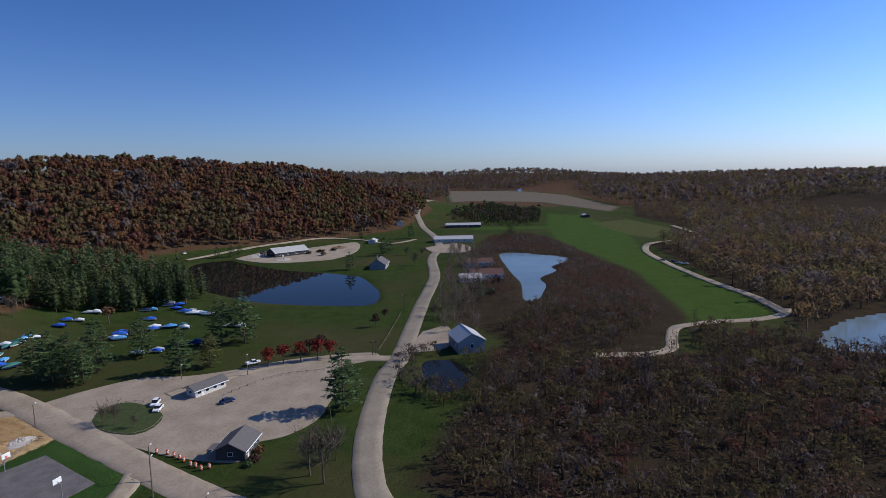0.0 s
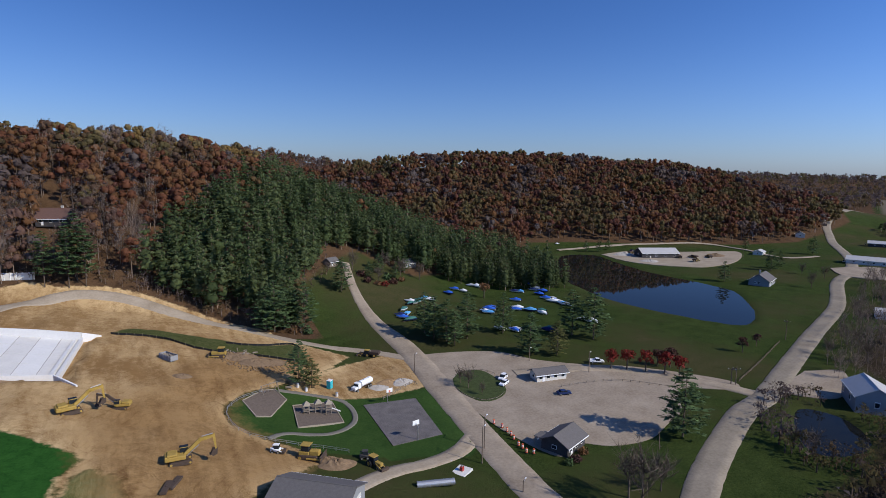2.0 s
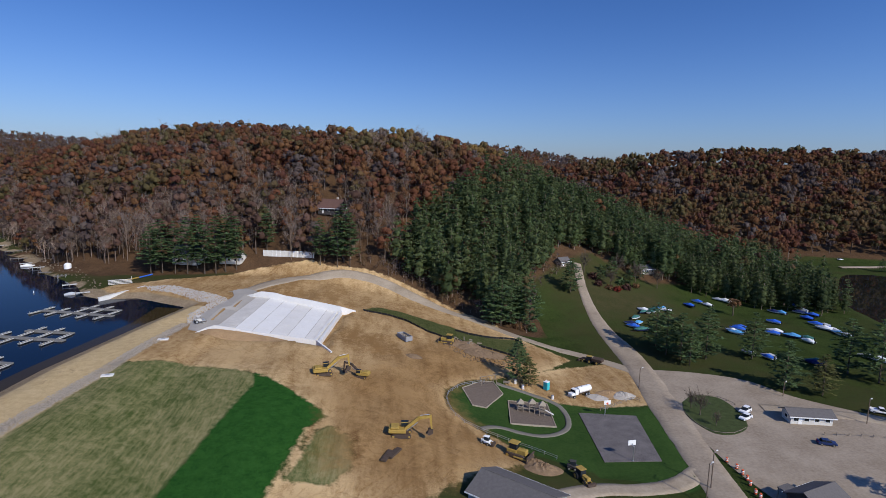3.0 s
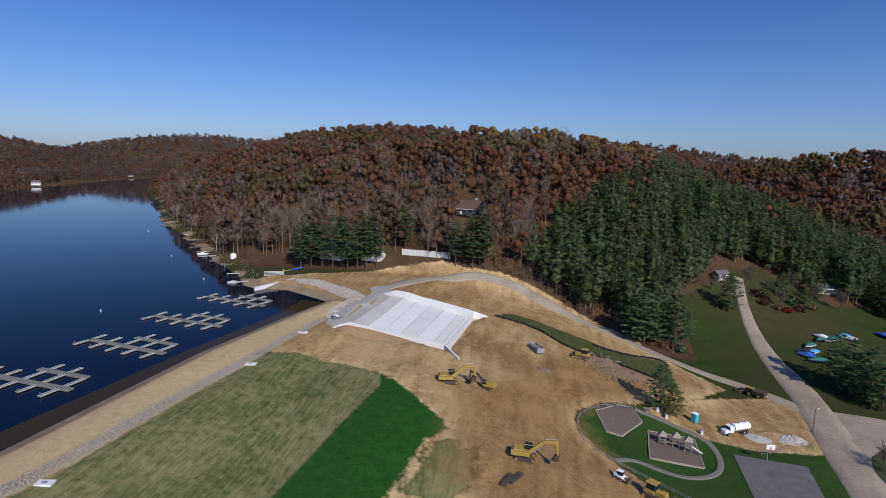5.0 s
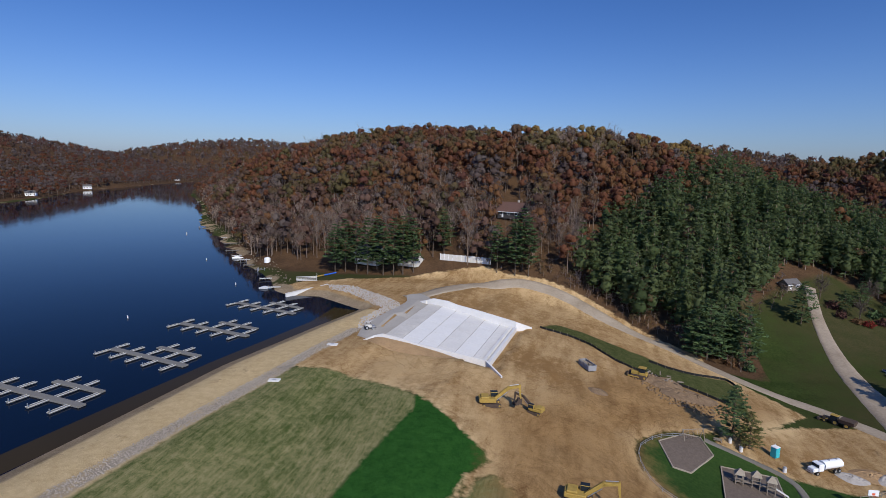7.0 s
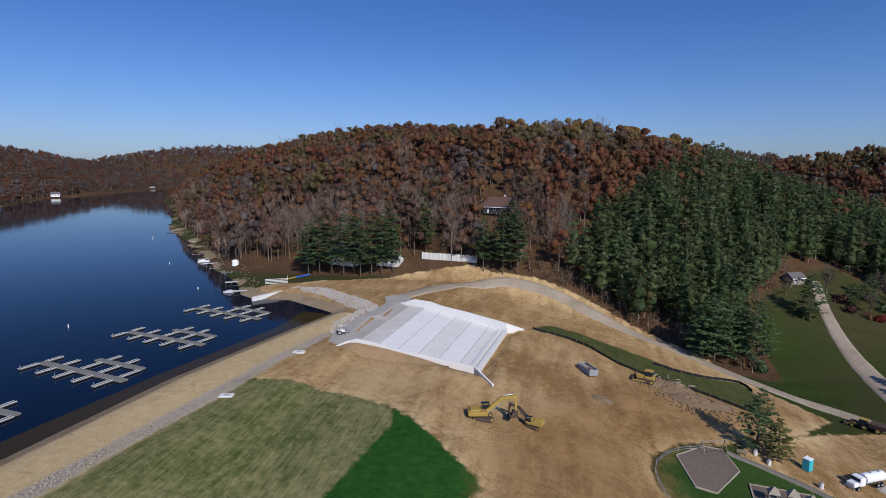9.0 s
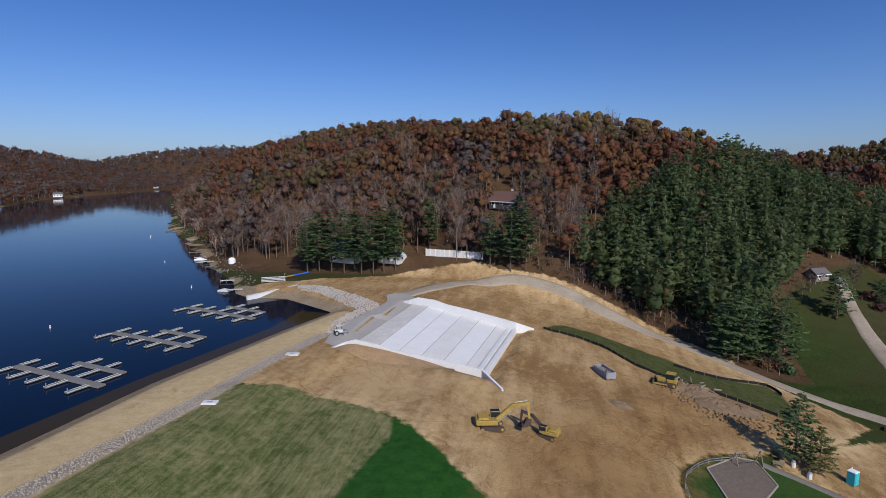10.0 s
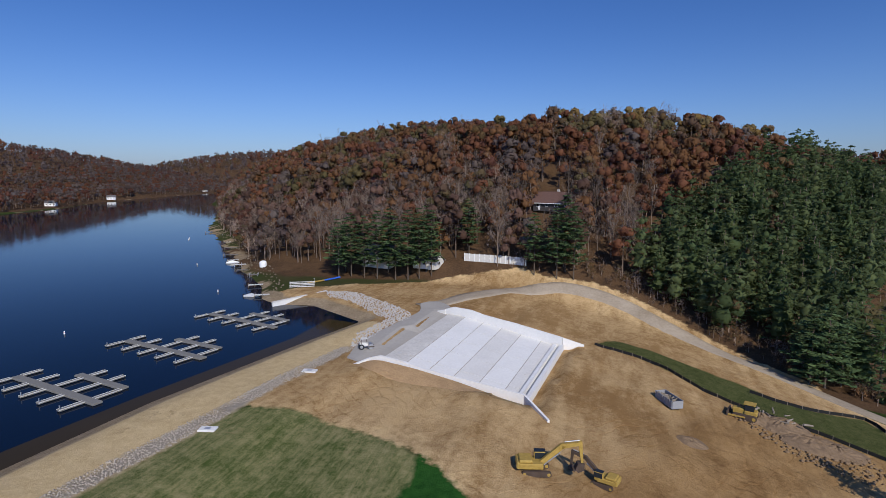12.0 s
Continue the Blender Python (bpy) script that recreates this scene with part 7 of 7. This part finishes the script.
for n, (x, y, k) in enumerate(((231.5, 288.9, 3), (236.7, 284.7, 3), (234.4, 276.0, 3), (217.0, 258.7, 1), (203.7, 256.3, 2), (209.3, 245.2, 0), (205.6, 234.9, 0), (203.8, 226.9, 3), (206.0, 223.5, 1), (187.6, 239.0, 0), (177.3, 223.6, 3),
                               (179.9, 216.3, 2), (182.0, 209.0, 3), (164.5, 228.1, 5), (157.3, 224.4, 3), (185.4, 276.3, 3), (170.0, 266.9, 3), (158.6, 264.4, 0), (139.2, 256.7, 2), (131.3, 250.4, 4), (127.4, 250.1, 4), (119.9, 242.2, 4),
                               (118.0, 234.9, 2), (115.9, 226.6, 4), (150.1, 189.8, 0), (145.5, 194.6, 3), (163.6, 182.6, 5), (192.4, 185.2, 3), (224.4, 271.1, 3), (216.7, 250.9, 0), (205.2, 217.3, 1), (162.0, 227.4, 0))):
    cover, word = COVERS[k]
    boat(x, y, 118 + (n * 37) % 34 - 17 + (90 if 18 <= n <= 23 else 0), cover, (WHITE, PALE_SIDING, NAVY_COVER)[n % 3], 1.0 + 0.06 * (n % 4), f"motor boat on a trailer under a {word} cover")
    if n % 4 != 1:
        cover, word = COVERS[(k + n * 5 + 1) % 6]
        boat(x + 3.4 * math.cos(n), y + 3.6 * math.sin(n * 1.7) + 1.0, 118 + (n * 53) % 30, cover, (WHITE, PALE_SIDING)[n % 2], 0.95 + 0.05 * (n % 3), f"motor boat on a trailer under a {word} cover")

# ---------------------------------------------------------------- the near lake shore
wall_a, wall_b = np.array((-110.1, 218.8)), np.array((-100.1, 237.5))
t = thing("boat_ramp_wall", pose(0, 0, 0), "white concrete retaining wall at the boat ramp", "retaining wall")
part("face", wall_between(wall_a, wall_b, 15.0, 17.4, 15.0, 18.2, 0.7), NEW_CONCRETE, t)
part("cap", wall_between(wall_a, wall_b, 17.4, 17.55, 18.2, 18.35, 1.0), CONCRETE, t)
x, y = -111.9, 240.9
t = thing("boat_stairs", pose(x, y, gz(x, y), 0, 0, 28), "pale stepped wooden landing above the ramp", "landing")
for k in range(4):
    part("tread", box(-4.5, 4.5, -1.6 + 0.9 * k, -0.8 + 0.9 * k, 0.35 + 0.4 * k, 0.5 + 0.4 * k), PALE_SIDING, t)
for i in (-4.2, 0, 4.2):
    for k in range(4):
        part("post", box(i - 0.08, i + 0.08, -1.3 + 0.9 * k, -1.14 + 0.9 * k, -0.4, 0.4 + 0.4 * k), WOOD, t)
part("handrail", rod((4.4, -1.5, 1.4), (4.4, 1.8, 2.9), 0.05), WHITE, t)
a, b = (-112.1, 245.3), (-107.0, 261.9)
t = thing("float_boom", pose(0, 0, 0), "yellow and blue pipe boom on the grass", "pipe boom")
for k in range(6):
    p, q = (np.array(a) * (1 - f) + np.array(b) * f for f in (k / 6, (k + 1) / 6 - 0.01))
    part("section", rod((*p, gz(*p) + 0.5), (*q, gz(*q) + 0.5), 0.32, 0.32, 10), YELLOW if k < 3 else BLUE_COVER, t)
x, y = -152.8, 277.0
t = thing("storage_tank", on_ground(x, y), "small white domed tank on the shore", "tank")
part("shell", rod((0, 0, -0.2), (0, 0, 1.8), 1.6, 1.6, 20), WHITE, t)
bm = bmesh.new()
bmesh.ops.create_uvsphere(bm, u_segments=20, v_segments=10, radius=1.6, matrix=pose(0, 0, 1.8) @ Matrix.Diagonal((1, 1, 0.6, 1)))
part("dome", bm, WHITE, t)
for n, (x, y, turn, l) in enumerate(((-122.1, 231.4, 205, 7), (-148.9, 266.6, 200, 9), (-173.6, 288.2, 215, 8), (-217.9, 341.3, 215, 9), (-266.2, 399.2, 215, 8), (-319.5, 458.0, 215, 8), (-136, 246.5, 212, 6), (-162, 275, 200, 7), (-186, 299.5, 222, 6), (-199, 315, 210, 8), (-238, 365, 218, 7), (-292, 415, 212, 8), (-484.2, 673.8, 215, 12))):
    t = thing("pier", pose(x, y, LAKE_Z, 0, 0, turn), "grey wooden pier on the lake shore", "pier", "shore piers")
    for k in range(int(l / 0.8)):
        part("plank", box(-l / 2 + 0.8 * k, -l / 2 + 0.8 * k + 0.74, -1.0, 1.0, 0.7, 0.82), PLANK if n % 2 else PALE_SIDING, t)
    for k in (-l / 2 + 0.4, 0, l / 2 - 0.6):
        for j in (-0.9, 0.9):
            part("pile", rod((k, j, -2.5), (k, j, 1.3), 0.1), WOOD, t)
    if n in (1, 2, 4):
        for k in (-1, 0.6, 2.2):
            part("lift_frame", box(k - 0.06, k + 0.06, 1.2, 3.6, 1.6, 1.72), STEEL, t)
        for k in (-1, 2.2):
            for j in (1.3, 3.5):
                part("lift_post", box(k - 0.07, k + 0.07, j - 0.07, j + 0.07, -2, 1.9), STEEL, t)
x, y = -123.2, 234.5
boat(x - 3, y - 4, 20, GREY_COVER, WHITE, 0.9, "grey covered boat moored beside the ramp", 0, LAKE_Z - 0.6)
x, y = -180.1, 295.7
boat(x - 2, y - 1, 30, WHITE, WHITE, 1.0, "white covered boat moored at a pier", 0, LAKE_Z - 0.6)

# ---------------------------------------------------------------- pond yard and barn yard
patch("gravel_yard", [(368.7, 354.1), (414.8, 358.9), (449.4, 335.2), (500.6, 312.4), (450.1, 277.2), (400.7, 266.3), (374.0, 279.4), (357.8, 310.4)], GRAVEL, "pale gravel yard behind the pond", "yard", 0.4, 6.0)
strip("road", [(540.1, 260.0), (500.0, 269.8), (521.6, 316.8), (514.9, 356.7), (460.5, 375.4), (407.4, 386.8), (349.2, 389.9)], 5, GRAVEL, "gravel lane past the pond yard", "road", 0.45)
patch("gravel_yard", [(214.2, 98.2), (226.3, 91.6), (209.2, 81.2), (194.1, 79.4), (187.3, 91.4)], LOT, "gravel yard beside the barn", "yard", 0.2)
patch("gravel_yard", [(478.9, 219.9), (516.5, 206.9), (503.0, 183.5), (465.4, 171.6), (453.4, 197.9)], LOT, "gravel yard before the market hall", "yard", 0.5, 5.0)
for x, y, turn in ((416.3, 308.8, 40), (425.9, 304.3, 90), (411.3, 288.4, 10), (443.9, 301.4, 60), (399.5, 345.8, 0)):
    backhoe(on_ground(x, y, turn, 0.4), "parked dark machine in the gravel yard", True)
